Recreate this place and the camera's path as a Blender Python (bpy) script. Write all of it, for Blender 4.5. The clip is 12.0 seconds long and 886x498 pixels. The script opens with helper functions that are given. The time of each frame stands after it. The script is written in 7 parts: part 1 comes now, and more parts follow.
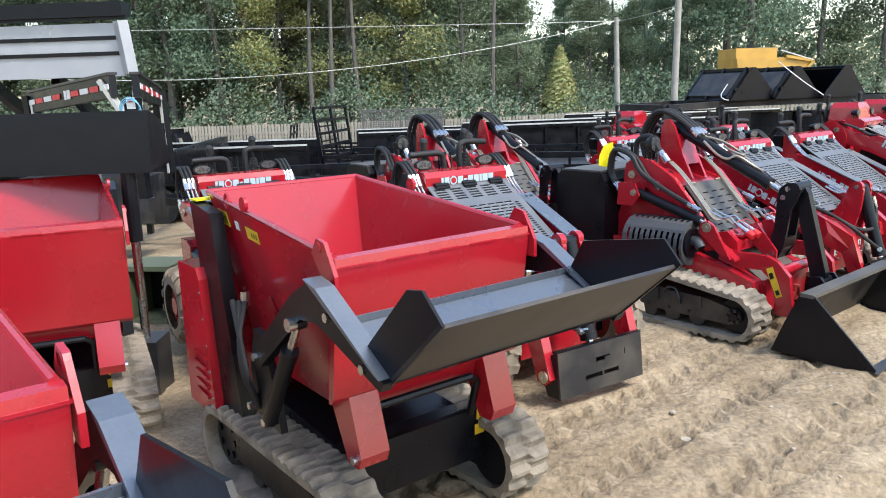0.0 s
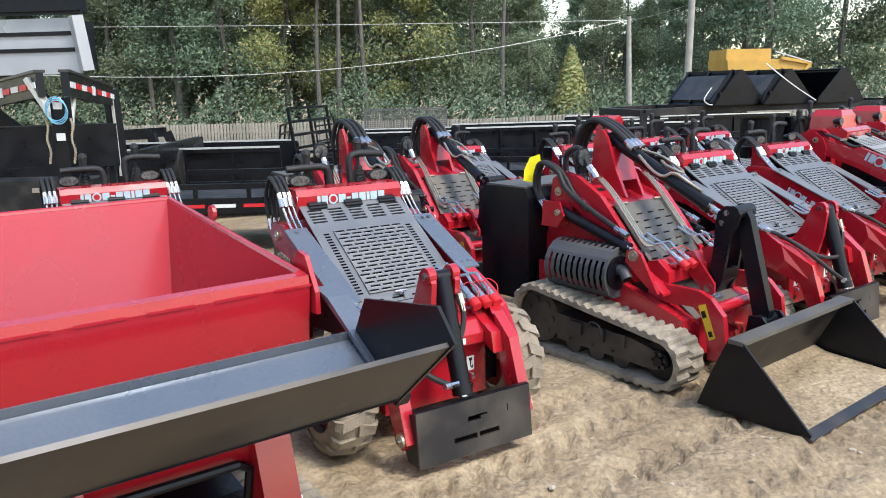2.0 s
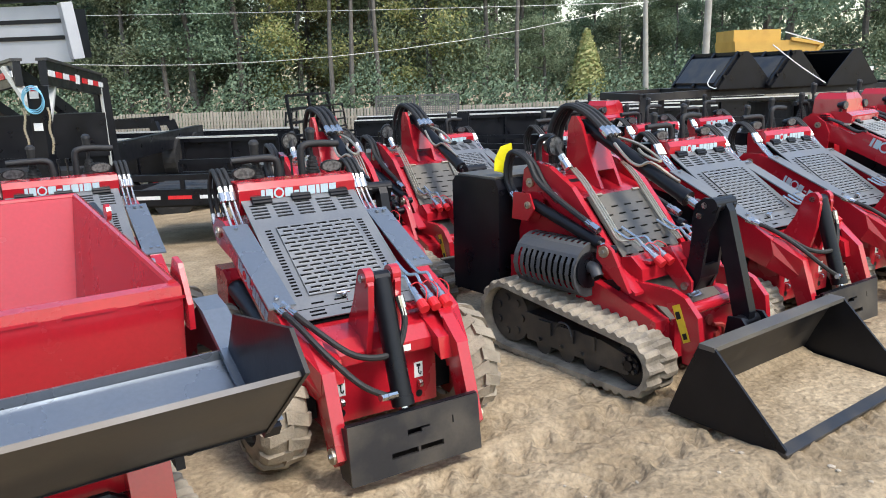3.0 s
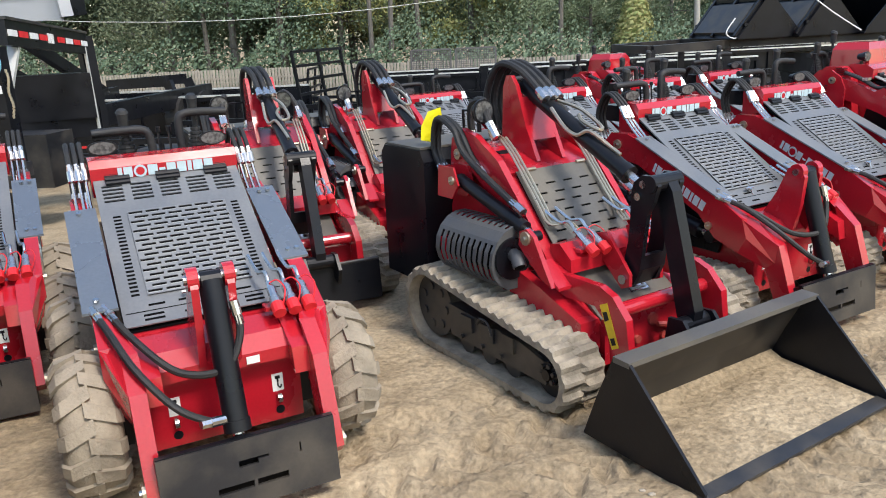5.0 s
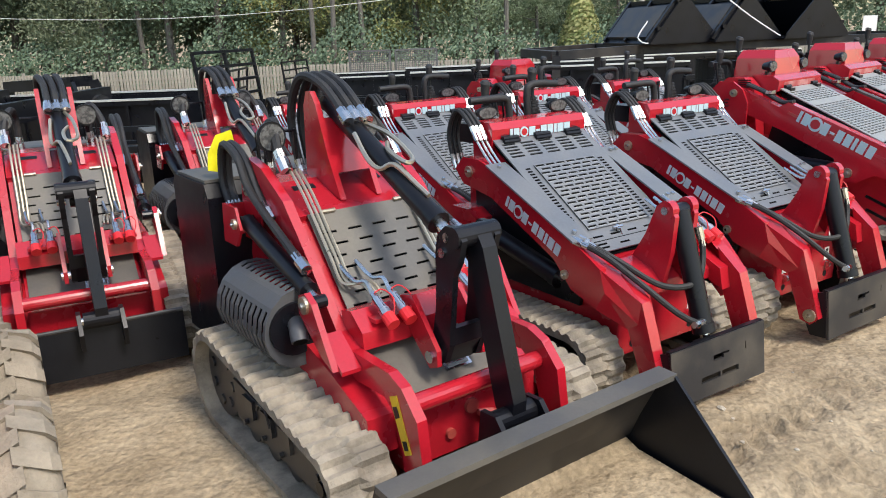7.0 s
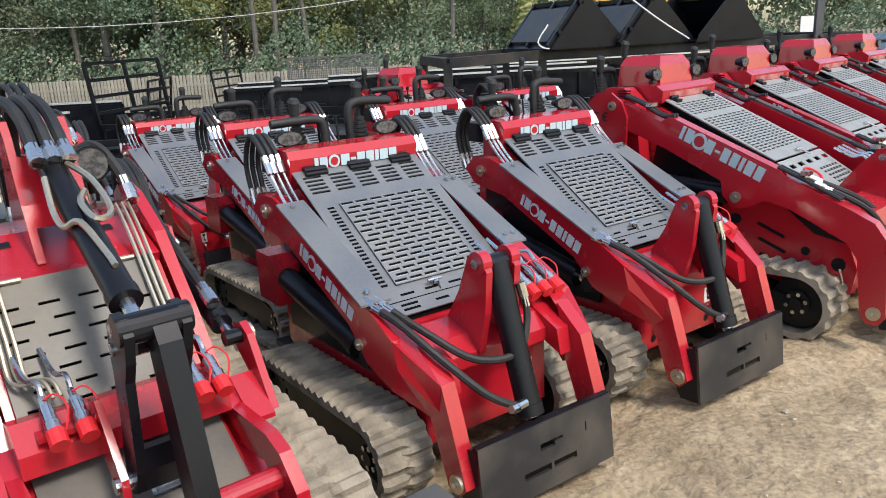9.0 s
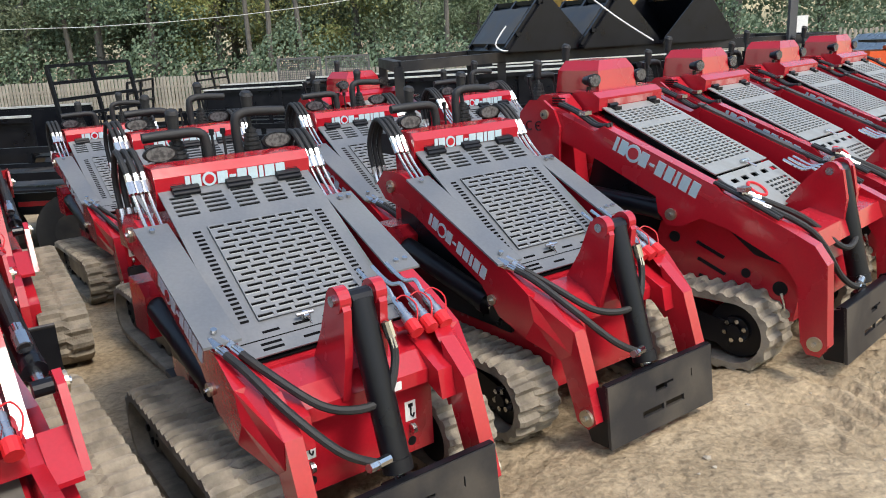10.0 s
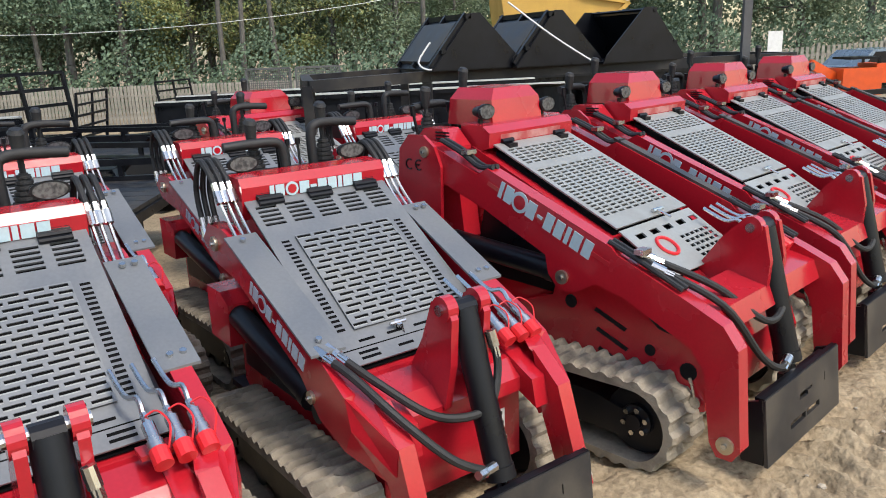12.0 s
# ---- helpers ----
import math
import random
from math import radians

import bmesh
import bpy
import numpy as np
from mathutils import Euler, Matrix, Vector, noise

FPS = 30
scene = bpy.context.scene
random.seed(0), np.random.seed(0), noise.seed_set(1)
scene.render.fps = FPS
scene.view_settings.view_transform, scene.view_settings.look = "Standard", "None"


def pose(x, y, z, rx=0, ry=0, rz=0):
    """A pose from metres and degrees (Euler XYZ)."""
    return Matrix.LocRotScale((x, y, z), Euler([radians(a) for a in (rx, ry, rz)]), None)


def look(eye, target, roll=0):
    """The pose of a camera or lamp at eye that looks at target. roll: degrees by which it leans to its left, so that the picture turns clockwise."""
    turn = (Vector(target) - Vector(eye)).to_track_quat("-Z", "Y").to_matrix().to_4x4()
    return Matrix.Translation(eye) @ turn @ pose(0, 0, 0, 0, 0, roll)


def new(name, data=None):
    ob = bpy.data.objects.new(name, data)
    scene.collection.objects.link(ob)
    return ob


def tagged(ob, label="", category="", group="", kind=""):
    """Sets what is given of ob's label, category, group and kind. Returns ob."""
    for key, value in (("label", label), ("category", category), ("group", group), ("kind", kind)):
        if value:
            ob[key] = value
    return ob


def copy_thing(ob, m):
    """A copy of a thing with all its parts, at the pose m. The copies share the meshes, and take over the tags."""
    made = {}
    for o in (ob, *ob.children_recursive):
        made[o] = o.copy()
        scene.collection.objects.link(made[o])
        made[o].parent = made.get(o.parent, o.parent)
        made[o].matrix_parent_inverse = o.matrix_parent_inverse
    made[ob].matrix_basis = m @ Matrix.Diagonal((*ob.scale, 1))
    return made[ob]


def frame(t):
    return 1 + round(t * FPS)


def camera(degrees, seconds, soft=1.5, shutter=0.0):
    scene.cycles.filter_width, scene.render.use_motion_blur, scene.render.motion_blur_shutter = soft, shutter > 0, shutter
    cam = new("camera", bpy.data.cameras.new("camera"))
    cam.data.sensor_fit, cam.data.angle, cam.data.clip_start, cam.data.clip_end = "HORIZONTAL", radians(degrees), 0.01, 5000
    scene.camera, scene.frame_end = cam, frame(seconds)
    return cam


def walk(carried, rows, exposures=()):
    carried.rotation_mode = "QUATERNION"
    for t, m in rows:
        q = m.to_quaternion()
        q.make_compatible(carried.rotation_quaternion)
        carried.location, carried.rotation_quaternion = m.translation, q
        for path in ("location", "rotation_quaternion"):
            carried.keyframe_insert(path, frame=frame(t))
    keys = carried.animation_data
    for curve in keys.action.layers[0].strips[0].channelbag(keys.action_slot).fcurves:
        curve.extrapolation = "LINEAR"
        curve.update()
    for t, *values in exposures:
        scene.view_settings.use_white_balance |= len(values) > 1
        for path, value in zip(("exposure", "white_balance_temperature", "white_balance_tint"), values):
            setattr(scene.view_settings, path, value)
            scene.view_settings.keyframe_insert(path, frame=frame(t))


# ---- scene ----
cam = camera(59.9, 12.0, soft=1.0)
PATH = [
    (0, (1.789, -0.108, 1.676), (1.686, 1.849, 1.276), -1.8),
    (0.5, (1.972, 0.075, 1.68), (1.86, 2.032, 1.282), -1.7),
    (1, (2.144, 0.303, 1.7), (2.021, 2.259, 1.304), -1.5),
    (1.5, (2.32, 0.474, 1.696), (2.181, 2.429, 1.298), -1.3),
    (2, (2.565, 0.631, 1.693), (2.407, 2.584, 1.291), -1.3),
    (2.5, (2.745, 0.764, 1.723), (2.563, 2.712, 1.309), -1.5),
    (3, (2.897, 0.953, 1.679), (2.685, 2.893, 1.244), -1.8),
    (4.8, (3.544, 1.583, 1.67), (3.2, 3.48, 1.141), -2.7),
    (5, (3.592, 1.681, 1.66), (3.238, 3.573, 1.117), -2.7),
    (5.5, (3.725, 1.94, 1.672), (3.367, 3.827, 1.116), -2.4),
    (6, (3.887, 2.157, 1.648), (3.548, 4.048, 1.091), -2.2),
    (6.5, (4.074, 2.406, 1.657), (3.775, 4.305, 1.104), -2.1),
    (7, (4.184, 2.647, 1.646), (3.933, 4.555, 1.1), -2.2),
    (7.5, (4.278, 2.897, 1.643), (4.073, 4.81, 1.097), -2.2),
    (7.7, (4.344, 2.979, 1.636), (4.151, 4.894, 1.092), -2.5),
    (9.3, (4.945, 3.6, 1.627), (4.784, 5.519, 1.088), -2.8),
    (9.5, (5.018, 3.688, 1.634), (4.855, 5.607, 1.094), -2.8),
    (10, (5.278, 3.845, 1.622), (5.106, 5.763, 1.083), -2.9),
    (10.5, (5.484, 3.964, 1.663), (5.315, 5.883, 1.126), -2.8),
    (11, (5.612, 4.159, 1.632), (5.448, 6.08, 1.1), -2.6),
    (11.5, (5.718, 4.403, 1.666), (5.567, 6.327, 1.141), -2.4),
    (12, (5.819, 4.595, 1.652), (5.679, 6.521, 1.135), -2.3),
]
walk(cam, [(t, look(eye, target, roll)) for t, eye, target, roll in PATH], [(0.0, 1.15, 6450, 10), (2.5, 1.04, 6600, 10), (5.5, 1.00, 6800, 10), (12.0, 0.85, 6900, 10)])

# ---- world and light ----
world = bpy.data.worlds.new("sky")
scene.world = world
world.use_nodes = True
wn = world.node_tree
sky = wn.nodes.new("ShaderNodeTexSky")
sky.sky_type, sky.sun_disc = "NISHITA", False
SUN_DIR = Vector((0.5, -0.38, 0.85)).normalized()
sky.sun_elevation = math.asin(SUN_DIR.z)
sky.sun_rotation = math.atan2(SUN_DIR.x, SUN_DIR.y)
sky.air_density, sky.dust_density, sky.ozone_density = 1.3, 1.5, 1.0
wn.nodes["Background"].inputs["Strength"].default_value = 0.15
wn.links.new(sky.outputs[0], wn.nodes["Background"].inputs["Color"])
sun = new("sun", bpy.data.lights.new("sun", "SUN"))
sun.data.energy, sun.data.angle, sun.data.color = 1.7, radians(12), (1.0, 0.97, 0.93)
sun.matrix_world = look(SUN_DIR * 50, (0, 0, 0))

# ---- materials ----


def material(name, colour, rough=0.5, metal=0.0, second=None, scale=6.0, amount=0.5, fine=80.0, bump=0.0, bump_scale=60.0, coat=0.0, per_object=0.0, spec=0.5, edge=(0.42, 0.62)):
    """Base colour varied at two scales, with roughness wear and fine relief."""
    m = bpy.data.materials.new(name)
    m.use_nodes = True
    n, l = m.node_tree.nodes, m.node_tree.links
    bsdf = n["Principled BSDF"]
    second = second or tuple(c * 0.8 for c in colour)
    tc = n.new("ShaderNodeTexCoord")
    a = n.new("ShaderNodeTexNoise")
    a.inputs["Scale"].default_value, a.inputs["Detail"].default_value = scale, 6
    b = n.new("ShaderNodeTexNoise")
    b.inputs["Scale"].default_value, b.inputs["Detail"].default_value = fine, 3
    for t in (a, b):
        l.new(tc.outputs["Object"], t.inputs["Vector"])
    ramp = n.new("ShaderNodeMapRange")
    ramp.inputs[1].default_value, ramp.inputs[2].default_value = edge
    l.new(a.outputs["Fac"], ramp.inputs[0])
    mul = n.new("ShaderNodeMath")
    mul.operation = "MULTIPLY"
    mul.inputs[1].default_value = amount
    l.new(ramp.outputs[0], mul.inputs[0])
    mix = n.new("ShaderNodeMix")
    mix.data_type = "RGBA"
    mix.inputs[6].default_value, mix.inputs[7].default_value = (*colour, 1), (*second, 1)
    l.new(mul.outputs[0], mix.inputs[0])
    hsv = n.new("ShaderNodeHueSaturation")
    fr = n.new("ShaderNodeMapRange")
    fr.inputs[1].default_value, fr.inputs[2].default_value, fr.inputs[3].default_value, fr.inputs[4].default_value = 0.3, 0.7, 0.95, 1.05
    l.new(b.outputs["Fac"], fr.inputs[0])
    value = fr.outputs[0]
    if per_object:
        info = n.new("ShaderNodeObjectInfo")
        pr = n.new("ShaderNodeMapRange")
        pr.inputs[3].default_value, pr.inputs[4].default_value = 1 - per_object, 1 + per_object
        l.new(info.outputs["Random"], pr.inputs[0])
        mm = n.new("ShaderNodeMath")
        mm.operation = "MULTIPLY"
        l.new(pr.outputs[0], mm.inputs[0])
        l.new(value, mm.inputs[1])
        value = mm.outputs[0]
    l.new(value, hsv.inputs["Value"])
    l.new(mix.outputs[2], hsv.inputs["Color"])
    l.new(hsv.outputs[0], bsdf.inputs["Base Color"])
    rr = n.new("ShaderNodeMapRange")
    rr.inputs[1].default_value, rr.inputs[2].default_value = 0.3, 0.7
    rr.inputs[3].default_value, rr.inputs[4].default_value = max(rough - 0.08, 0.02), min(rough + 0.12, 1)
    l.new(a.outputs["Fac"], rr.inputs[0])
    l.new(rr.outputs[0], bsdf.inputs["Roughness"])
    bsdf.inputs["Metallic"].default_value = metal
    bsdf.inputs["Coat Weight"].default_value = coat
    bsdf.inputs["Coat Roughness"].default_value = 0.12
    bsdf.inputs["Specular IOR Level"].default_value = spec
    if bump:
        c = n.new("ShaderNodeTexNoise")
        c.inputs["Scale"].default_value, c.inputs["Detail"].default_value = bump_scale, 5
        l.new(tc.outputs["Object"], c.inputs["Vector"])
        bp = n.new("ShaderNodeBump")
        bp.inputs["Strength"].default_value, bp.inputs["Distance"].default_value = bump, 0.02
        l.new(c.outputs["Fac"], bp.inputs["Height"])
        l.new(bp.outputs[0], bsdf.inputs["Normal"])
    return m


RED = material("red_paint", (0.41, 0.011, 0.021), 0.22, second=(0.35, 0.011, 0.020), scale=3, coat=0.5, bump=0.03, bump_scale=25)
RED_DUSTY = material("dusty_red_paint", (0.40, 0.014, 0.022), 0.4, second=(0.34, 0.09, 0.06), scale=4, amount=0.6, coat=0.2, bump=0.03, bump_scale=25)
# near-black that paints the shade inside slots, behind grilles and in pipe mouths
MATTE = material("hollow_shade_black", (0.005, 0.005, 0.006), 0.95, second=(0.012, 0.011, 0.01), scale=8, spec=0.05)
HOOD = material("grey_powder_coat", (0.165, 0.173, 0.182), 0.40, metal=0.35, second=(0.20, 0.203, 0.203), scale=5, amount=0.5, bump=0.02)
GUARD = material("dark_grey_heat_paint", (0.060, 0.062, 0.068), 0.55, metal=0.1, second=(0.09, 0.086, 0.08), scale=6, amount=0.5, bump=0.03)
SILVER = material("silver_plate", (0.22, 0.225, 0.228), 0.42, metal=0.5, second=(0.22, 0.22, 0.215), scale=5)
LIGHT_SILVER = material("light_silver_plate", (0.38, 0.38, 0.355), 0.42, metal=0.5, second=(0.28, 0.275, 0.25), scale=5)
WORNSTRIP = material("worn_strip", (0.46, 0.20, 0.19), 0.4, second=(0.36, 0.05, 0.05), scale=14, amount=0.9)
WRAP = material("plastic_wrap", (0.52, 0.50, 0.49), 0.2, second=(0.42, 0.25, 0.24), scale=18, coat=0.5)
DUSTY_HOOD = material("dusty_grey_plate", (0.088, 0.084, 0.077), 0.48, metal=0.25, second=(0.17, 0.15, 0.118), scale=3, amount=0.5)
BLACK = material("black_paint", (0.005, 0.0055, 0.008), 0.33, second=(0.011, 0.011, 0.013), scale=5, coat=0.06, bump=0.02, spec=0.24)
BLACK_DUST = material("dusty_black_paint", (0.009, 0.009, 0.011), 0.48, second=(0.11, 0.092, 0.07), scale=4, amount=0.3, spec=0.4)
STEEL_DUST = material("dusty_dark_steel", (0.028, 0.028, 0.031), 0.40, metal=0.25, second=(0.12, 0.102, 0.08), scale=4, amount=0.5)
# blue-grey puts the sky's sheen on dark steel into the base colour
STEEL_SHEEN = material("blue_grey_sheen_steel", (0.19, 0.215, 0.245), 0.30, metal=0.6, second=(0.23, 0.245, 0.26), scale=3)
RUBBER = material("hose_rubber", (0.009, 0.009, 0.010), 0.6, second=(0.028, 0.026, 0.023), scale=10, bump=0.2, bump_scale=240)
TRACK = material("sandy_track_rubber", (0.29, 0.248, 0.188), 0.88, second=(0.085, 0.074, 0.06), scale=9, amount=0.6, bump=0.3, bump_scale=90, per_object=0.12)
TYRE = material("sandy_tyre_rubber", (0.30, 0.252, 0.188), 0.9, second=(0.13, 0.11, 0.083), scale=7, amount=0.5, bump=0.3, bump_scale=90)
CHROME = material("bright_steel", (0.58, 0.58, 0.58), 0.22, metal=1.0, second=(0.45, 0.45, 0.44), scale=12)
BRASS = material("zinc_yellow_pipe", (0.52, 0.45, 0.34), 0.34, metal=0.85, second=(0.4, 0.35, 0.27), scale=15)
GLASS = material("lamp_glass", (0.20, 0.21, 0.22), 0.10, metal=0.6, second=(0.05, 0.055, 0.06), scale=60, amount=0.8)
YELLOW = material("yellow_decal", (0.75, 0.48, 0.02), 0.5, second=(0.6, 0.36, 0.02), scale=10)
TAGYEL = material("yellow_tag", (0.85, 0.75, 0.01), 0.5, second=(0.7, 0.6, 0.01), scale=10)
WHITE = material("white_decal", (0.75, 0.75, 0.73), 0.5, second=(0.62, 0.62, 0.6), scale=12)
ICE = material("pale_blue_decal", (0.40, 0.53, 0.58), 0.5, second=(0.45, 0.5, 0.52), scale=12)
LOGO = material("grey_white_lettering", (0.58, 0.63, 0.66), 0.5, second=(0.48, 0.53, 0.56), scale=16)
REDCAP = material("red_plastic", (0.65, 0.02, 0.025), 0.4, scale=10)
YBUCKET = material("yellow_bucket_paint", (0.62, 0.36, 0.07), 0.5, second=(0.48, 0.27, 0.06), scale=3, bump=0.1)
ORANGE = material("orange_paint", (0.70, 0.09, 0.015), 0.4, second=(0.55, 0.07, 0.015), scale=4)
GREYBED = material("grey_trailer_paint", (0.44, 0.45, 0.48), 0.35, metal=0.3, second=(0.38, 0.39, 0.415), scale=2, bump=0.03)
WOOD = material("weathered_wood", (0.33, 0.30, 0.25), 0.85, second=(0.22, 0.20, 0.165), scale=5, amount=0.8, bump=0.3, bump_scale=40, per_object=0.15)
POLEWOOD = material("pole_wood", (0.36, 0.345, 0.31), 0.85, second=(0.25, 0.24, 0.21), scale=3, bump=0.3, bump_scale=40)
BARK = material("bark", (0.13, 0.12, 0.105), 0.95, second=(0.075, 0.07, 0.062), scale=4, bump=0.6, bump_scale=20)
PALEBARK = material("pale_bark", (0.33, 0.30, 0.25), 0.9, second=(0.22, 0.20, 0.165), scale=3, amount=0.7, bump=0.4, bump_scale=25)
GREENBIN = material("olive_paint", (0.09, 0.11, 0.06), 0.55, second=(0.14, 0.14, 0.09), scale=4)
GREYMESH = material("grey_mesh", (0.10, 0.10, 0.10), 0.6, scale=6)
BLUE = material("blue_strap", (0.16, 0.42, 0.58), 0.5, scale=10)
CARPAINT = material("silver_blue_car_paint", (0.22, 0.30, 0.40), 0.25, metal=0.4, scale=3, coat=0.5)
STONE = material("pebble", (0.40, 0.345, 0.27), 0.9, second=(0.3, 0.26, 0.2), scale=12, per_object=0.25, bump=0.3)
ROOF_GALV = material("galvanised_top", (0.62, 0.62, 0.58), 0.45, metal=0.4, second=(0.5, 0.5, 0.47), scale=5)


def leaf_material(name, c1, c2):
    m = bpy.data.materials.new(name)
    m.use_nodes = True
    n, l = m.node_tree.nodes, m.node_tree.links
    bsdf = n["Principled BSDF"]
    geo = n.new("ShaderNodeNewGeometry")
    info = n.new("ShaderNodeObjectInfo")
    mix = n.new("ShaderNodeMix")
    mix.data_type = "RGBA"
    mix.inputs[6].default_value, mix.inputs[7].default_value = (*c1, 1), (*c2, 1)
    l.new(geo.outputs["Random Per Island"], mix.inputs[0])
    hsv = n.new("ShaderNodeHueSaturation")
    mr = n.new("ShaderNodeMapRange")
    mr.inputs[3].default_value, mr.inputs[4].default_value = 0.75, 1.3
    l.new(info.outputs["Random"], mr.inputs[0])
    l.new(mr.outputs[0], hsv.inputs["Value"])
    hm = n.new("ShaderNodeMapRange")
    hm.inputs[3].default_value, hm.inputs[4].default_value = 0.475, 0.515
    l.new(info.outputs["Random"], hm.inputs[0])
    l.new(hm.outputs[0], hsv.inputs["Hue"])
    l.new(mix.outputs[2], hsv.inputs["Color"])
    l.new(hsv.outputs[0], bsdf.inputs["Base Color"])
    bsdf.inputs["Roughness"].default_value = 0.6
    bsdf.inputs["Specular IOR Level"].default_value = 0.12
    tr = n.new("ShaderNodeBsdfTranslucent")
    l.new(hsv.outputs[0], tr.inputs["Color"])
    ms = n.new("ShaderNodeMixShader")
    ms.inputs[0].default_value = 0.25
    l.new(bsdf.outputs[0], ms.inputs[1])
    l.new(tr.outputs[0], ms.inputs[2])
    l.new(ms.outputs[0], n["Material Output"].inputs["Surface"])
    return m


LEAF = leaf_material("leaves_green", (0.13, 0.185, 0.11), (0.27, 0.325, 0.205))
LEAF_Y = leaf_material("leaves_yellowing", (0.19, 0.225, 0.085), (0.35, 0.31, 0.15))
LEAF_D = leaf_material("leaves_dark", (0.095, 0.145, 0.095), (0.19, 0.25, 0.165))


def ground_material():
    m = bpy.data.materials.new("sandy_dirt")
    m.use_nodes = True
    n, l = m.node_tree.nodes, m.node_tree.links
    bsdf = n["Principled BSDF"]
    tc = n.new("ShaderNodeTexCoord")

    def tex(scale, detail=8):
        t = n.new("ShaderNodeTexNoise")
        t.inputs["Scale"].default_value, t.inputs["Detail"].default_value = scale, detail
        l.new(tc.outputs["Object"], t.inputs["Vector"])
        return t.outputs["Fac"]

    big, mid, small = tex(0.55), tex(3.2), tex(38, 10)
    ramp = n.new("ShaderNodeValToRGB")
    e = ramp.color_ramp.elements
    e[0].position, e[0].color = 0.36, (0.235, 0.178, 0.112, 1)
    e[1].position, e[1].color = 0.62, (0.41, 0.325, 0.215, 1)
    mid_stop = ramp.color_ramp.elements.new(0.5)
    mid_stop.color = (0.32, 0.248, 0.16, 1)
    add = n.new("ShaderNodeMix")
    add.data_type = "FLOAT"
    add.inputs[0].default_value = 0.5
    l.new(big, add.inputs[2])
    l.new(mid, add.inputs[3])
    l.new(add.outputs[0], ramp.inputs[0])
    hsv = n.new("ShaderNodeHueSaturation")
    mr = n.new("ShaderNodeMapRange")
    mr.inputs[1].default_value, mr.inputs[2].default_value, mr.inputs[3].default_value, mr.inputs[4].default_value = 0.32, 0.68, 0.74, 1.18
    l.new(small, mr.inputs[0])
    l.new(mr.outputs[0], hsv.inputs["Value"])
    l.new(ramp.outputs[0], hsv.inputs["Color"])
    l.new(hsv.outputs[0], bsdf.inputs["Base Color"])
    bsdf.inputs["Roughness"].default_value = 0.95
    bsdf.inputs["Specular IOR Level"].default_value = 0.15
    b1 = n.new("ShaderNodeBump")
    b1.inputs["Strength"].default_value, b1.inputs["Distance"].default_value = 0.8, 0.05
    l.new(tex(14, 10), b1.inputs["Height"])
    b2 = n.new("ShaderNodeBump")
    b2.inputs["Strength"].default_value, b2.inputs["Distance"].default_value = 0.5, 0.01
    l.new(small, b2.inputs["Height"])
    l.new(b1.outputs[0], b2.inputs["Normal"])
    l.new(b2.outputs[0], bsdf.inputs["Normal"])
    return m


DIRT = ground_material()

# ---- mesh tools: points are (across, forward, up) in a machine, whose front looks along -y ----


def P(x, f, z):
    return Vector((x, -f, z))


def part(name, bm, mat, parent=None, label="", bevel=0.0, smooth=False):
    if bevel:
        edges = [e for e in bm.edges if len(e.link_faces) == 2 and e.calc_face_angle(0) > 0.6]
        if edges:
            bmesh.ops.bevel(bm, geom=edges, offset=bevel, segments=1, affect="EDGES", clamp_overlap=True)
    bmesh.ops.recalc_face_normals(bm, faces=bm.faces[:])
    if smooth:
        for fc in bm.faces:
            fc.smooth = True
        for e in bm.edges:
            if len(e.link_faces) == 2 and e.calc_face_angle(0) > 0.7:
                e.smooth = False
    me = bpy.data.meshes.new(name)
    bm.to_mesh(me)
    bm.free()
    me.materials.append(mat)
    ob = new(name, me)
    if parent:
        ob.parent = parent
    if label:
        tagged(ob, label)
    return ob


def thing(name, label, category, group="", kind=""):
    ob = new(name)
    ob.empty_display_size = 0.1
    return tagged(ob, label, category, group, kind)


def box(bm, x0, x1, f0, f1, z0, z1, m=None):
    vs = [bm.verts.new((m @ P(x, f, z)) if m else P(x, f, z)) for x in (x0, x1) for f in (f0, f1) for z in (z0, z1)]
    for a in ((0, 1, 3, 2), (4, 6, 7, 5), (0, 4, 5, 1), (2, 3, 7, 6), (0, 2, 6, 4), (1, 5, 7, 3)):
        bm.faces.new([vs[i] for i in a])
    return vs


def prism(bm, profile, x0, x1):
    """An (f, z) outline pushed from x0 to x1."""
    a = [bm.verts.new(P(x0, f, z)) for f, z in profile]
    b = [bm.verts.new(P(x1, f, z)) for f, z in profile]
    bm.faces.new(a)
    bm.faces.new(b[::-1])
    k = len(profile)
    for i in range(k):
        bm.faces.new((a[i], b[i], b[(i + 1) % k], a[(i + 1) % k]))


def rod(bm, p, q, r, r2=None, seg=12):
    p, q = Vector(p), Vector(q)
    d = (q - p).normalized()
    s = d.orthogonal().normalized()
    t = d.cross(s)
    rings = []
    for c, rad in ((p, r), (q, r if r2 is None else r2)):
        rings.append([bm.verts.new(c + (s * math.cos(2 * math.pi * i / seg) + t * math.sin(2 * math.pi * i / seg)) * rad) for i in range(seg)])
    for i in range(seg):
        bm.faces.new((rings[0][i], rings[0][(i + 1) % seg], rings[1][(i + 1) % seg], rings[1][i]))
    bm.faces.new(rings[0][::-1])
    bm.faces.new(rings[1])


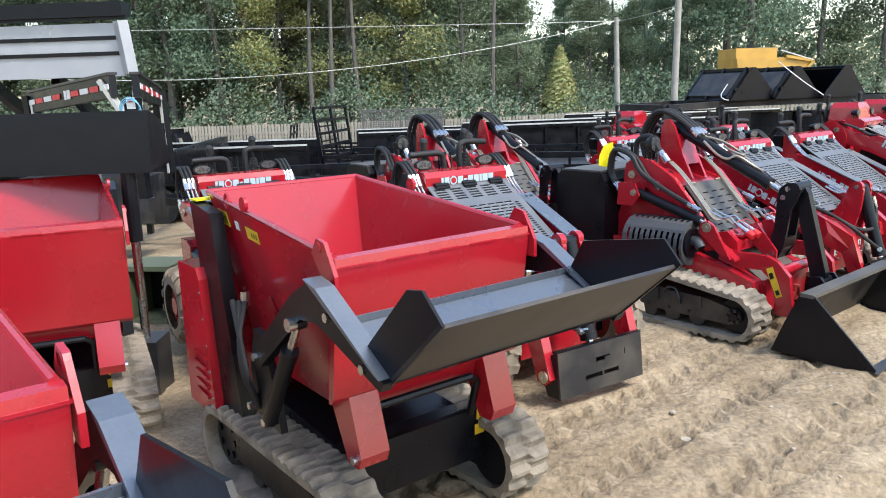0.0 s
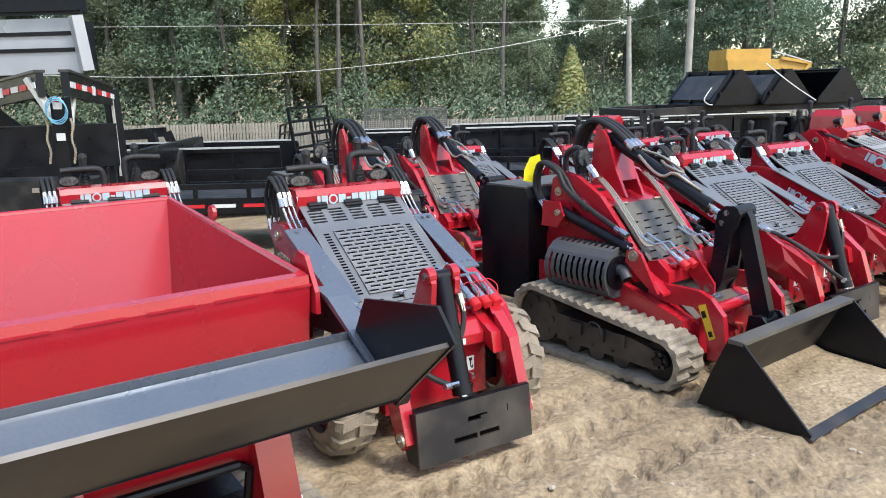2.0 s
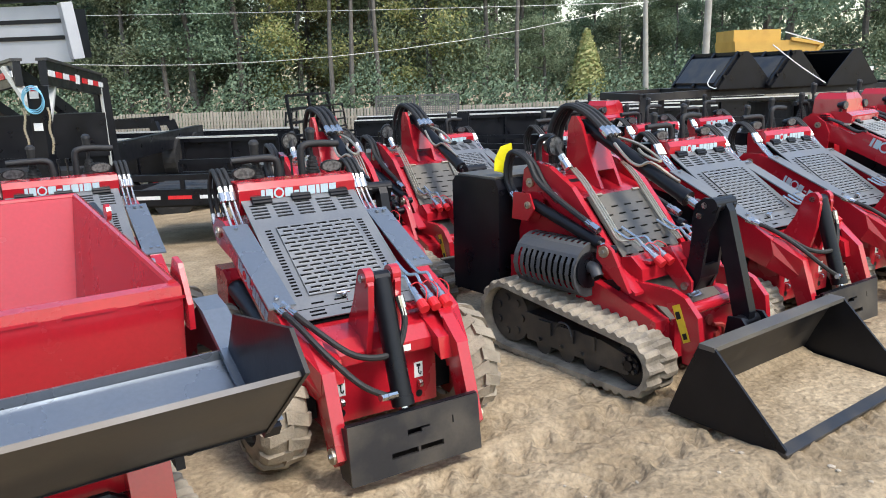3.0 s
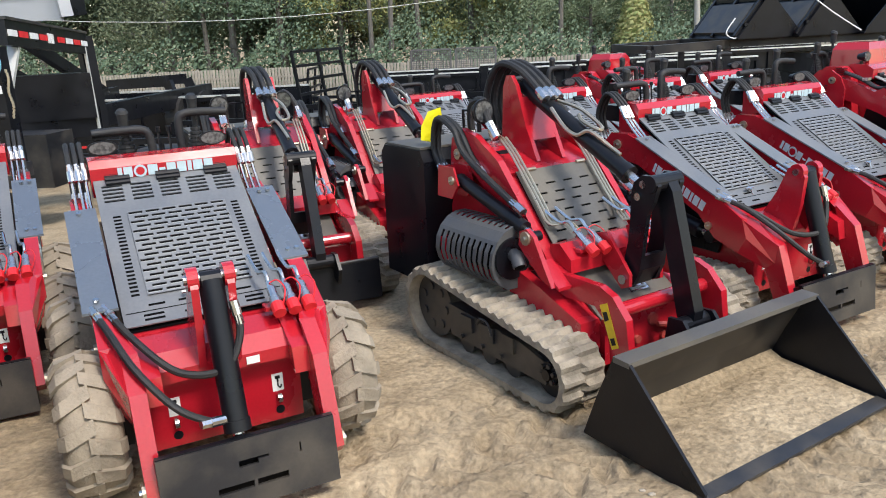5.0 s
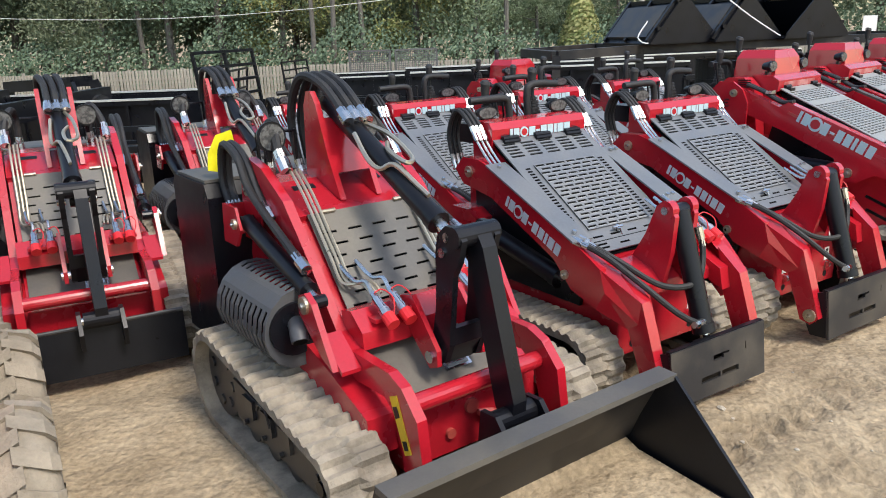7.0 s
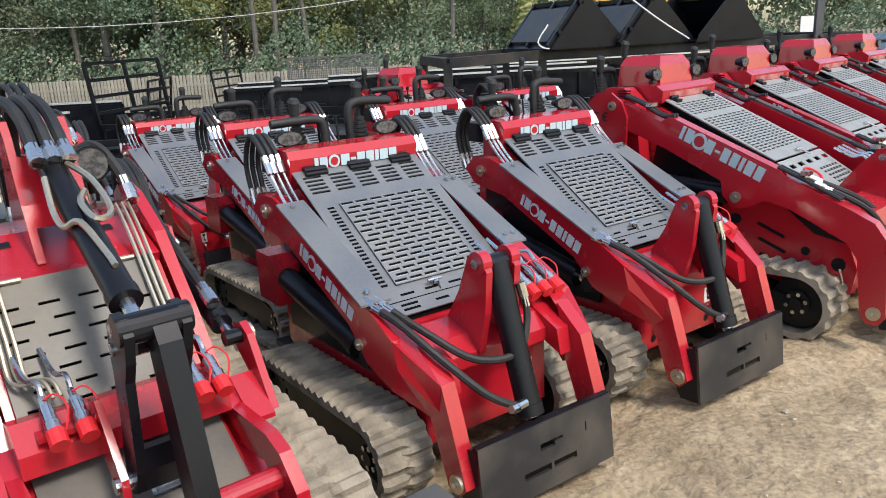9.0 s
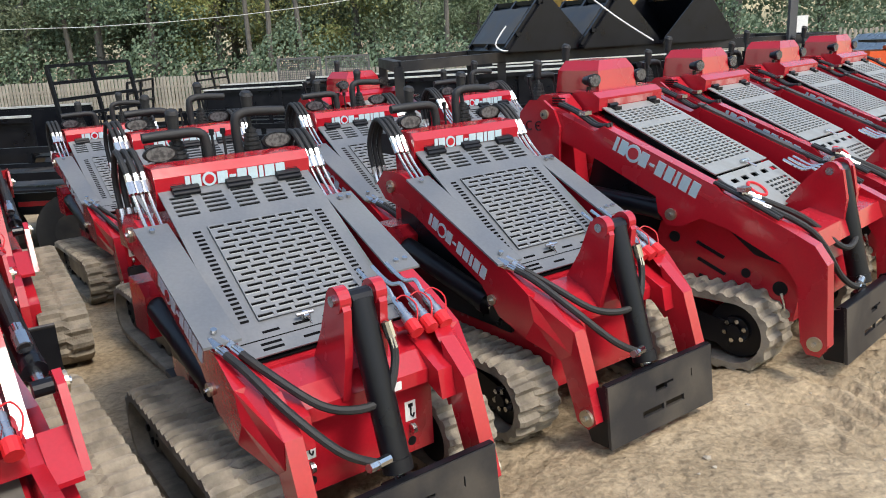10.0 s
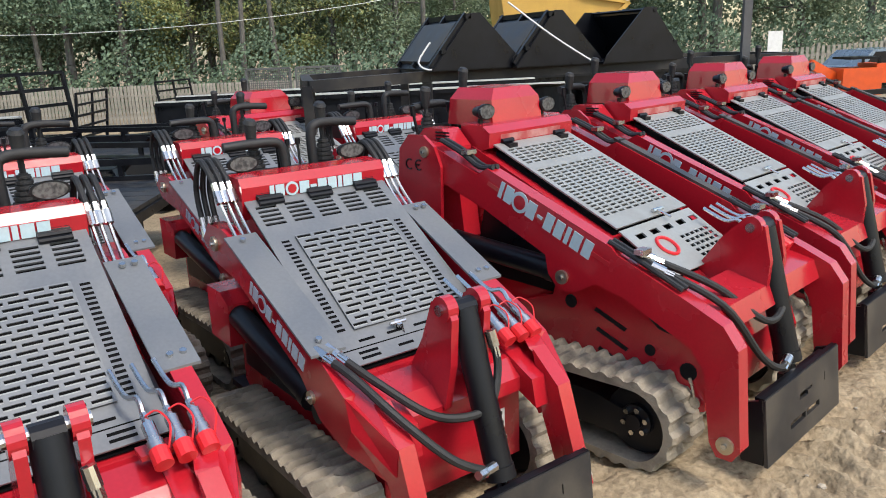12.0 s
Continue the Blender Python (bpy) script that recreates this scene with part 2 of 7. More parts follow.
def smooth_path(points, steps=6):
    pts = [Vector(p) for p in points]
    out = []
    for i in range(len(pts) - 1):
        p0, p1, p2, p3 = pts[max(i - 1, 0)], pts[i], pts[i + 1], pts[min(i + 2, len(pts) - 1)]
        for k in range(steps):
            t = k / steps
            out.append(0.5 * (2 * p1 + (p2 - p0) * t + (2 * p0 - 5 * p1 + 4 * p2 - p3) * t * t + (3 * p1 - p0 - 3 * p2 + p3) * t ** 3))
    return out + [pts[-1]]


def tube(bm, points, r, seg=8, steps=5, straight=False):
    path = [Vector(p) for p in points] if straight else smooth_path(points, steps)
    prev, s = None, None
    for i, c in enumerate(path):
        d = (path[min(i + 1, len(path) - 1)] - path[max(i - 1, 0)]).normalized()
        s = d.orthogonal().normalized() if s is None else (s - d * s.dot(d)).normalized()
        t = d.cross(s)
        ring = [bm.verts.new(c + (s * math.cos(2 * math.pi * k / seg) + t * math.sin(2 * math.pi * k / seg)) * r) for k in range(seg)]
        if prev:
            for k in range(seg):
                bm.faces.new((prev[k], prev[(k + 1) % seg], ring[(k + 1) % seg], ring[k]))
        else:
            bm.faces.new(ring[::-1])
        prev = ring
    bm.faces.new(prev)


def B_():
    return bmesh.new()


def made(fn, *args, **kw):
    bm = B_()
    fn(bm, *args, **kw)
    return bm


def slots(bm, origin, ax, ay, width, height, rects, thick=0.006):
    """A sheet with rectangular slots cut through it; ax and ay span it, rects are (x0, x1, y0, y1)."""
    ax, ay, origin = Vector(ax).normalized(), Vector(ay).normalized(), Vector(origin)
    nrm = ax.cross(ay).normalized() * thick
    xs = sorted({0, width, *[round(v, 4) for r in rects for v in r[:2]]})
    ys = sorted({0, height, *[round(v, 4) for r in rects for v in r[2:]]})
    keep = {}
    for i in range(len(xs) - 1):
        for j in range(len(ys) - 1):
            cx, cy = (xs[i] + xs[i + 1]) / 2, (ys[j] + ys[j + 1]) / 2
            if not any(r[0] < cx < r[1] and r[2] < cy < r[3] for r in rects):
                keep[i, j] = 1
    cache = {}

    def v(i, j, side):
        if (i, j, side) not in cache:
            cache[i, j, side] = bm.verts.new(origin + ax * xs[i] + ay * ys[j] + nrm * side)
        return cache[i, j, side]

    for i, j in keep:
        c = ((i, j), (i + 1, j), (i + 1, j + 1), (i, j + 1))
        bm.faces.new([v(*p, 1) for p in c])
        bm.faces.new([v(*p, 0) for p in c[::-1]])
        for k, (di, dj) in enumerate(((0, -1), (1, 0), (0, 1), (-1, 0))):
            if (i + di, j + dj) not in keep:
                a, b = c[k], c[(k + 1) % 4]
                bm.faces.new((v(*a, 0), v(*b, 0), v(*b, 1), v(*a, 1)))


# ---- the yard's lie: level along the front row, falling away behind it ----
ROW_AT, ROW_BACK = Vector((4.653, 6.302)), Vector((-0.688, 0.725))


def lie(x, y):
    s = (Vector((x, y)) - ROW_AT).dot(ROW_BACK) - 1.0
    s = max(0.0, min(s, 22.0))
    return -0.055 * s * min(1.0, s / 1.5 + 0.3)


def stand(ob, x, y, yaw, dz=0.0, lean=0.0):
    ob.matrix_basis = pose(x, y, lie(x, y) + dz, lean, 0, yaw)
    return ob

# ---- ground: one sheet ----


def axis(lo, hi, fine, step, far):
    inner = list(np.arange(lo, hi, fine))
    out_hi, v, s = [], hi, step
    while v < far:
        out_hi.append(v)
        v += s
        s *= 1.25
    out_lo, v, s = [], lo - step, step
    while v > -far:
        out_lo.append(v)
        v -= s
        s *= 1.25
    return out_lo[::-1] + inner + out_hi


def relief(x, y):
    h = 0.030 * (noise.noise(Vector((x * 1.1, y * 1.1, 0))) + 0.5 * noise.noise(Vector((x * 3.1, y * 3.1, 4)))) + 0.012 * noise.noise(Vector((x * 8, y * 8, 9))) + 0.007 * noise.noise(Vector((x * 21, y * 21, 3)))
    a = (x - 4.653) * 0.725 + (y - 6.302) * 0.688
    b = (x - 4.653) * 0.688 - (y - 6.302) * 0.725
    for centre, half, pitch, skew in ((0.78, 0.14, 0.14, 0.7), (1.12, 0.16, 0.15, -0.7), (1.55, 0.15, 0.14, 0.6), (1.95, 0.16, 0.16, -0.6), (2.4, 0.15, 0.14, 0.5), (3.0, 0.17, 0.16, -0.5), (-0.1, 0.13, 0.14, 0.6), (0.3, 0.14, 0.15, -0.6)):
        c = centre + 0.22 * noise.noise(Vector((a * 0.25, centre * 3, 2)))
        d = abs(b - c)
        if d < half:
            w = min(1.0, (half - d) / 0.05) * max(0.0, min(1.0, 0.75 + 1.6 * noise.noise(Vector((a * 0.5, centre, 7)))))
            bar = math.sin(2 * math.pi * (a + skew * d) / pitch)
            h += w * (-0.024 + 0.034 * max(-0.6, min(0.8, 1.4 * bar)))
    return h


def build_ground():
    xs, ys = axis(0.2, 9.2, 0.032, 0.06, 700), axis(1.6, 8.4, 0.032, 0.06, 700)
    verts, faces = [], []
    for y in ys:
        for x in xs:
            near = -8 < x < 16 and -5 < y < 16
            verts.append((x, y, lie(x, y) + (relief(x, y) if near else 0) - 0.01))
    k = len(xs)
    for j in range(len(ys) - 1):
        for i in range(k - 1):
            faces.append((j * k + i, j * k + i + 1, (j + 1) * k + i + 1, (j + 1) * k + i))
    me = bpy.data.meshes.new("ground")
    me.from_pydata(verts, [], faces)
    me.polygons.foreach_set("use_smooth", [True] * len(faces))
    me.materials.append(DIRT)
    return tagged(new("ground", me), "pale sandy dirt yard churned by tyre and track marks", "ground", kind="structure")


build_ground()

# ---- shared machine parts ----


def stadium(x_dummy, f0, f1, r0, r1, zc0, zc1, n=64):
    """Belt line round two wheels, as (f, z, outward f, outward z), evenly spaced."""
    pts = []
    arcs = 14
    for i in range(arcs + 1):
        a = -math.pi / 2 + math.pi * i / arcs
        pts.append((f1 + r1 * math.cos(a), zc1 + r1 * math.sin(a)))
    for i in range(arcs + 1):
        a = math.pi / 2 + math.pi * i / arcs
        pts.append((f0 + r0 * math.cos(a), zc0 + r0 * math.sin(a)))
    pts.append(pts[0])
    lengths = [0]
    for p, q in zip(pts, pts[1:]):
        lengths.append(lengths[-1] + math.dist(p, q))
    out = []
    for k in range(n):
        s = lengths[-1] * k / n
        i = max(j for j in range(len(lengths)) if lengths[j] <= s)
        i = min(i, len(pts) - 2)
        t = (s - lengths[i]) / max(lengths[i + 1] - lengths[i], 1e-6)
        f, z = (pts[i][c] + (pts[i + 1][c] - pts[i][c]) * t for c in (0, 1))
        df, dz = pts[i + 1][0] - pts[i][0], pts[i + 1][1] - pts[i][1]
        m = math.hypot(df, dz)
        out.append((f, z, dz / m, -df / m))
    return out


def belt(bm, x0, x1, f0, f1, r0, r1, lugs=44, thick=0.028, lug=0.022):
    """A rubber track: a band with raised lugs that sit staggered on two halves."""
    line = stadium(0, f0, f1, r0, r1, r0 + thick, r1 + thick, lugs * 4)
    xm = (x0 + x1) / 2
    cols = (x0, x0 + 0.02, xm - 0.015, xm + 0.015, x1 - 0.02, x1)
    outer, inner = [], []
    for k, (f, z, nf, nz) in enumerate(line):
        row = []
        for c, x in enumerate(cols):
            phase = (k + (2 if c >= 3 else 0)) % 4
            up = lug if phase in (0, 1) else 0
            if c in (0, 5):
                up *= 0.6
            row.append(bm.verts.new(P(x, f + nf * (thick + up), z + nz * (thick + up))))
        outer.append(row)
        inner.append([bm.verts.new(P(x, f, z)) for x in (x0, x1)])
    n = len(line)
    for k in range(n):
        a, b = outer[k], outer[(k + 1) % n]
        for c in range(5):
            bm.faces.new((a[c], a[c + 1], b[c + 1], b[c]))
        ia, ib = inner[k], inner[(k + 1) % n]
        bm.faces.new((ia[0], ib[0], ib[1], ia[1]))
        bm.faces.new((ia[0], a[0], b[0], ib[0]))
        bm.faces.new((a[5], ia[1], ib[1], b[5]))


def disc(bm, x0, x1, f, z, r, seg=24):
    rod(bm, P(x0, f, z), P(x1, f, z), r, seg=seg)


def track_unit(root, side, xi, xo, f0, f1, r0, r1, frame_mat, black_wheels=False):
    """One crawler: belt, frame, sprocket, idler, rollers. side: -1 or 1."""
    x0, x1 = sorted((side * xi, side * xo))
    t = part("track", made(belt, x0, x1, f0, f1, r0, r1), TRACK, root, "rubber crawler track grey with dried sand")
    xa, xb = sorted((side * (xi + 0.02), side * (xo - 0.05)))
    zc = max(r0, r1) + 0.028
    bm = B_()
    prism(bm, [(f0 + r0 * 0.9, 0.1), (f1 - 0.03, 0.09), (f1 - 0.02, 0.2), (f1 - 0.2, 0.24), (f0 + r0 * 0.8, 0.27)], xa, xb)
    fr = part("track_frame", bm, frame_mat, root, bevel=0.006)
    xs = side * (xo - 0.045)
    bm = B_()
    disc(bm, side * (xi + 0.03), side * (xo - 0.06), f0, r0 + 0.028, r0 * 0.93)
    for i in range(7):
        a = i * 2 * math.pi / 7
        disc(bm, side * (xo - 0.061), side * (xo - 0.05), f0 + math.cos(a) * r0 * 0.6, r0 + 0.028 + math.sin(a) * r0 * 0.6, r0 * 0.13, 8)
    part("sprocket", bm, BLACK if black_wheels else STEEL_DUST, root)
    bm = B_()
    disc(bm, side * (xi + 0.03), side * (xo - 0.07), f1, r1 + 0.028, r1 * 0.93)
    disc(bm, side * (xo - 0.07), side * (xo - 0.05), f1, r1 + 0.028, r1 * 0.45)
    disc(bm, side * (xo - 0.05), side * (xo - 0.03), f1, r1 + 0.028, r1 * 0.22, 12)
    part("idler_wheel", bm, BLACK, root)
    bm = B_()
    for i in range(6):
        a = i * 2 * math.pi / 6 + 0.3
        disc(bm, side * (xo - 0.05), side * (xo - 0.035), f1 + math.cos(a) * r1 * 0.34, r1 + 0.028 + math.sin(a) * r1 * 0.34, 0.012, 6)
    part("wheel_bolts", bm, CHROME if black_wheels else STEEL_DUST, root)
    for k in range(3):
        f = f0 + (f1 - f0) * (0.3 + 0.2 * k)
        part("track_roller", made(disc, side * (xi + 0.04), side * (xo - 0.07), f, 0.09, 0.062, 14), STEEL_DUST, root)
    if not black_wheels:
        bm = B_()
        tube(bm, [P(side * (xo - 0.04), f0 + 0.42, 0.235), P(side * (xo - 0.035), f0 + 0.46, 0.275), P(side * (xo - 0.035), f0 + 0.52, 0.27), P(side * (xo - 0.035), f0 + 0.55, 0.21)], 0.007, 6)
        for ff in (0.28, 0.46, 0.62):
            box(bm, *sorted((side * (xo - 0.05), side * (xo - 0.035))), f0 + ff, f0 + ff + 0.1, 0.17, 0.25)
            disc(bm, side * (xo - 0.05), side * (xo - 0.032), f0 + ff, 0.125, 0.012, 6)
        part("track_adjuster", bm, STEEL_DUST, root)
    return t


def tyre(root, side, xi, xo, f, r=0.285):
    """A lugged tyre on a red rim."""
    seg = 48
    prof = [(0, 0.56), (0.02, 0.76), (0.12, 0.88), (0.3, 0.935), (0.5, 0.955), (0.7, 0.935), (0.88, 0.88), (0.98, 0.76), (1, 0.56)]
    bm = B_()
    rings = []
    for i in range(seg):
        a = 2 * math.pi * i / seg
        rings.append([bm.verts.new(P(side * (xi + (xo - xi) * u), f + math.cos(a) * r * q, r + math.sin(a) * r * q)) for u, q in prof])
    for i in range(seg):
        p, q = rings[i], rings[(i + 1) % seg]
        for k in range(len(prof) - 1):
            bm.faces.new((p[k], p[k + 1], q[k + 1], q[k]))
    wheel = part("wheel", bm, TYRE, root, "lugged tyre coated in dry sand", smooth=True)
    w = xo - xi
    for i in range(14):
        for half in (0, 1):
            a0 = 2 * math.pi * (i + 0.5 * half) / 14
            bm = B_()
            vs = []
            steps = ((-0.02, 0.76, 0.0), (0.10, 0.88, 0.02), (0.56, 0.95, 0.17)) if half == 0 else ((1.02, 0.76, 0.0), (0.90, 0.88, 0.02), (0.44, 0.95, 0.17))
            for u, q, da in steps:
                for dw in (-0.10, 0.10):
                    for lift in (-0.02, 0.07):
                        ang = a0 + da + dw
                        vs.append(bm.verts.new(P(side * (xi + w * u), f + math.cos(ang) * r * (q + lift), r + math.sin(ang) * r * (q + lift))))
            for k in range(2):
                o = k * 4
                for a, b, c, d in ((1, 3, 7, 5), (0, 1, 5, 4), (2, 6, 7, 3)):
                    bm.faces.new((vs[o + a], vs[o + b], vs[o + c], vs[o + d]))
            bm.faces.new((vs[0], vs[2], vs[3], vs[1]))
            bm.faces.new((vs[8], vs[9], vs[11], vs[10]))
            part("tread_lug", bm, TYRE, wheel)
    bm = B_()
    disc(bm, side * (xi + 0.04), side * (xo - 0.05), f, r, r * 0.56)
    disc(bm, side * (xo - 0.055), side * (xo - 0.02), f, r, r * 0.22, 16)
    for i in range(6):
        a = i * math.pi / 3
        disc(bm, side * (xo - 0.055), side * (xo - 0.035), f + math.cos(a) * r * 0.36, r + math.sin(a) * r * 0.36, 0.012, 6)
    part("rim", bm, RED_DUSTY, wheel, "red steel rim")


def hose(root, pts, r=0.014, ends=0.09):
    """A black hose with bright crimped ends."""
    path = [P(*p) for p in pts]
    h = part("hose", made(tube, path, r, 8, 6), RUBBER, root, smooth=True)
    full = smooth_path(path, 6)
    for a, b in ((full[0], full[2]), (full[-1], full[-3])):
        d = (b - a).normalized()
        bm = B_()
        rod(bm, a, a + d * ends * 0.6, r * 1.35, seg=10)
        rod(bm, a + d * ends * 0.6, a + d * ends, r * 1.1, seg=6)
        part("hose_fitting", bm, CHROME, h)
    return h


def pipe(root, pts, r=0.008, mat=BRASS):
    return part("hydraulic_pipe", made(tube, [P(*p) for p in pts], r, 6, 4), mat, root, smooth=True)


def cylinder(root, p, q, r, rod_part=0.25, name="hydraulic_cylinder"):
    """Black barrel from p, bright ram towards q, an eye at both ends."""
    p, q = P(*p), P(*q)
    m = p + (q - p) * (1 - rod_part)
    d = (q - p).normalized()
    bm = B_()
    rod(bm, p, m, r, seg=16)
    rod(bm, m - d * 0.03, m + d * 0.012, r * 1.1, seg=16)
    c = part(name, bm, BLACK, root, smooth=True)
    bm = B_()
    rod(bm, m, q, r * 0.5, seg=12)
    part("ram", bm, CHROME, c)
    for e in (p, q):
        part("cylinder_eye", made(rod, e + Vector((-r * 0.8, 0, 0)), e + Vector((r * 0.8, 0, 0)), r * 0.75, seg=12), BLACK, c)
    return c


def work_light(root, x, f, z, r=0.05, flat=1.0):
    """A lamp in a black cup on a stub; flat below 1 makes it oval."""
    wide = 1 if flat == 1.0 else 1.25

    def squash(bm):
        for v in bm.verts:
            v.co.x, v.co.z = x + (v.co.x - x) * wide, z + (v.co.z - z) * flat
        return bm

    bm = B_()
    rod(bm, P(x, f - 0.05, z), P(x, f, z), r * 0.7, r * 1.12, 20)
    rod(bm, P(x, f, z), P(x, f + 0.012, z), r * 1.12, seg=20)
    rod(bm, P(x, f - 0.03, z - r), P(x, f - 0.03, z - r - 0.05), 0.012, seg=8)
    lamp = part("work_light", squash(bm), BLACK, root, smooth=True)
    part("lens", squash(made(rod, P(x, f + 0.012, z), P(x, f + 0.018, z), r * 0.95, seg=20)), GLASS, lamp)
    return lamp


def decal(root, x, f, z, w, h, mat, mark=None, tilt=None, name="decal"):
    """A sticker on a face that looks forward."""
    d = part(name, made(box, x - w / 2, x + w / 2, f, f + 0.003, z - h / 2, z + h / 2), mat, root)
    if mark:
        bm = B_()
        box(bm, x - w * 0.08, x + w * 0.08, f + 0.003, f + 0.005, z, z + h * 0.32)
        prism(bm, [(f + 0.003, z + h * 0.2), (f + 0.005, z + h * 0.2), (f + 0.005, z + h * 0.38), (f + 0.003, z + h * 0.38)], x - w * 0.22, x + w * 0.22)
        tube(bm, [P(x, f + 0.005, z - h * 0.02), P(x, f + 0.005, z - h * 0.2), P(x + w * 0.2, f + 0.005, z - h * 0.32), P(x + w * 0.28, f + 0.005, z - h * 0.14)], w * 0.07, 5, 3)
        part("decal_mark", bm, mark, d)
    return d


def side_logo(root, x, f0, z0, f1, z1, size, mat=LOGO):
    """A line of plain blocks with a round emblem, on a face that looks sideways; x gives the face."""
    bm = B_()
    side = 1 if x > 0 else -1
    df, dz = f1 - f0, z1 - z0
    length = math.hypot(df, dz)
    ef, ez = df / length, dz / length
    nf, nz = -ez, ef
    if nz < 0:
        nf, nz = -nf, -nz
    widths = [0.35, 0.75, 0, 0.8, 0.5, 0.75, 0.75, 0.35, 0.8, 0.75]
    total = sum(w if w else 1.05 for w in widths) + 0.22 * len(widths)
    k = length / total
    s = 0
    red = B_()
    for i, w in enumerate(widths):
        ww = (w or 1.05) * k
        h0, h1 = (0.38 * size, 0.55 * size) if i == 4 else (0, size)
        if w:
            q = [(s, h0), (s + ww, h0), (s + ww, h1), (s, h1)]
            vs = [bm.verts.new(P(x + d, f0 + ef * a + nf * b, z0 + ez * a + nz * b)) for d in (0, side * 0.003) for a, b in q]
            for f in ((0, 1, 2, 3), (7, 6, 5, 4), (0, 4, 5, 1), (1, 5, 6, 2), (2, 6, 7, 3), (3, 7, 4, 0)):
                bm.faces.new([vs[j] for j in f])
        else:
            c = P(x, f0 + ef * (s + ww / 2) + nf * size / 2, z0 + ez * (s + ww / 2) + nz * size / 2)
            rod(bm, c, c + Vector((side * 0.003, 0, 0)), size * 0.62, seg=16)
            rod(red, c + Vector((side * 0.003, 0, 0)), c + Vector((side * 0.005, 0, 0)), size * 0.42, seg=14)
        s += ww + 0.22 * k
    d = part("logo_decal", bm, mat, root, "row of pale blocks with a round emblem")
    part("logo_inlay", red, RED, d)


def front_logo(root, x0, x1, f, z0, z1, mat=ICE):
    """Pale blocks and a round emblem on a face that looks forward."""
    bm, red = B_(), B_()
    widths = [0.35, 0.7, 0, 0.8, 0.5, 0.75, 0.75, 0.35, 0.8, 0.75]
    k = (x1 - x0) / (sum(w or 1.0 for w in widths) + 0.12 * 9)
    s, h = x0, z1 - z0
    for i, w in enumerate(widths):
        ww = (w or 1.0) * k
        a, b = (z0 + 0.36 * h, z0 + 0.6 * h) if i == 4 else (z0, z1)
        if w:
            box(bm, s, s + ww, f, f + 0.003, a, b)
        else:
            rod(bm, P(s + ww / 2, f, (z0 + z1) / 2), P(s + ww / 2, f + 0.003, (z0 + z1) / 2), h * 0.6, seg=16)
            rod(red, P(s + ww / 2, f + 0.003, (z0 + z1) / 2), P(s + ww / 2, f + 0.0045, (z0 + z1) / 2), h * 0.4, seg=14)
        s += ww + 0.12 * k
    d = part("logo_decal", bm, mat, root, "row of pale blue blocks with a round emblem")
    part("logo_inlay", red, RED, d)


def coupler_set(root, x0, f, z, n=3, gap=0.062):
    """Bright quick couplers with red caps on a bracket, pipes behind."""
    for i in range(n):
        x = x0 + gap * i
        bm = B_()
        rod(bm, P(x, f, z), P(x, f + 0.05, z - 0.03), 0.018, seg=12)
        rod(bm, P(x, f + 0.05, z - 0.03), P(x, f + 0.075, z - 0.045), 0.022, seg=12)
        rod(bm, P(x, f - 0.03, z + 0.018), P(x, f, z), 0.011, seg=6)
        c = part("coupler", bm, CHROME, root, smooth=True)
        part("coupler_cap", made(rod, P(x, f + 0.075, z - 0.045), P(x, f + 0.118, z - 0.07), 0.026, seg=12), REDCAP, c, "red plastic cap")
        part("cap_strap", made(tube, [P(x + 0.026, f + 0.08, z - 0.045), P(x + 0.045, f + 0.05, z + 0.005), P(x + 0.03, f, z + 0.03), P(x, f - 0.01, z + 0.02)], 0.003, 5, 4), REDCAP, c)
        pipe(root, [(x, f - 0.03, z + 0.018), (x, f - 0.07, z + 0.05), (x - 0.02, f - 0.12, z + 0.045), (x - 0.03, f - 0.22, z + 0.09)], 0.008, CHROME)
    part("coupler_bracket", made(box, x0 - 0.04, x0 + gap * (n - 1) + 0.04, f - 0.01, f + 0.055, z - 0.075, z - 0.06), RED, root)


def attach_plate(root, half, f, z0, z1):
    """The black attachment plate with its slots and side flanges."""
    w, h = 2 * half, z1 - z0
    bm = B_()
    rects = [(w * 0.30, w * 0.50, h * 0.27, h * 0.37), (w * 0.52, w * 0.70, h * 0.27, h * 0.37), (w * 0.43, w * 0.54, h * 0.60, h * 0.70), (w * 0.50, w * 0.60, h * 0.66, h * 0.70), (w * 0.78, w * 0.79, h * 0.60, h * 0.74)]
    slots(bm, P(-half, f, z0), (1, 0, 0), (0, 0.1, 1), w, h, rects, 0.014)
    plate = part("attachment_plate", bm, STEEL_DUST, root, "black steel attachment plate worn and sandy along its lower edge")
    bm = B_()
    for x in (-half, half - 0.015):
        prism(bm, [(f - 0.005, z0 + 0.005), (f - 0.015, z1), (f - 0.1, z1 - 0.03), (f - 0.14, z0 + 0.1), (f - 0.09, z0)], x, x + 0.015)
    box(bm, -half, half, f - 0.04, f - 0.018, z1 - 0.012, z1 + 0.004)
    part("plate_flange", bm, BLACK, plate, bevel=0.003)
    part("plate_backing", made(box, -half + 0.05, half - 0.05, f - 0.075, f - 0.06, z0 + 0.02, z1 - 0.02), BLACK, plate)
    return plate


def arm_pin(root, x, f, z, r=0.045):
    side = 1 if x > 0 else -1
    bm = B_()
    disc(bm, x, x + side * 0.012, f, z, r * 0.75, 16)
    p = part("pivot_pin", bm, BRASS, root)
    part("grease_nipple", made(disc, x + side * 0.012, x + side * 0.022, f, z, r * 0.25, 8), CHROME, p)


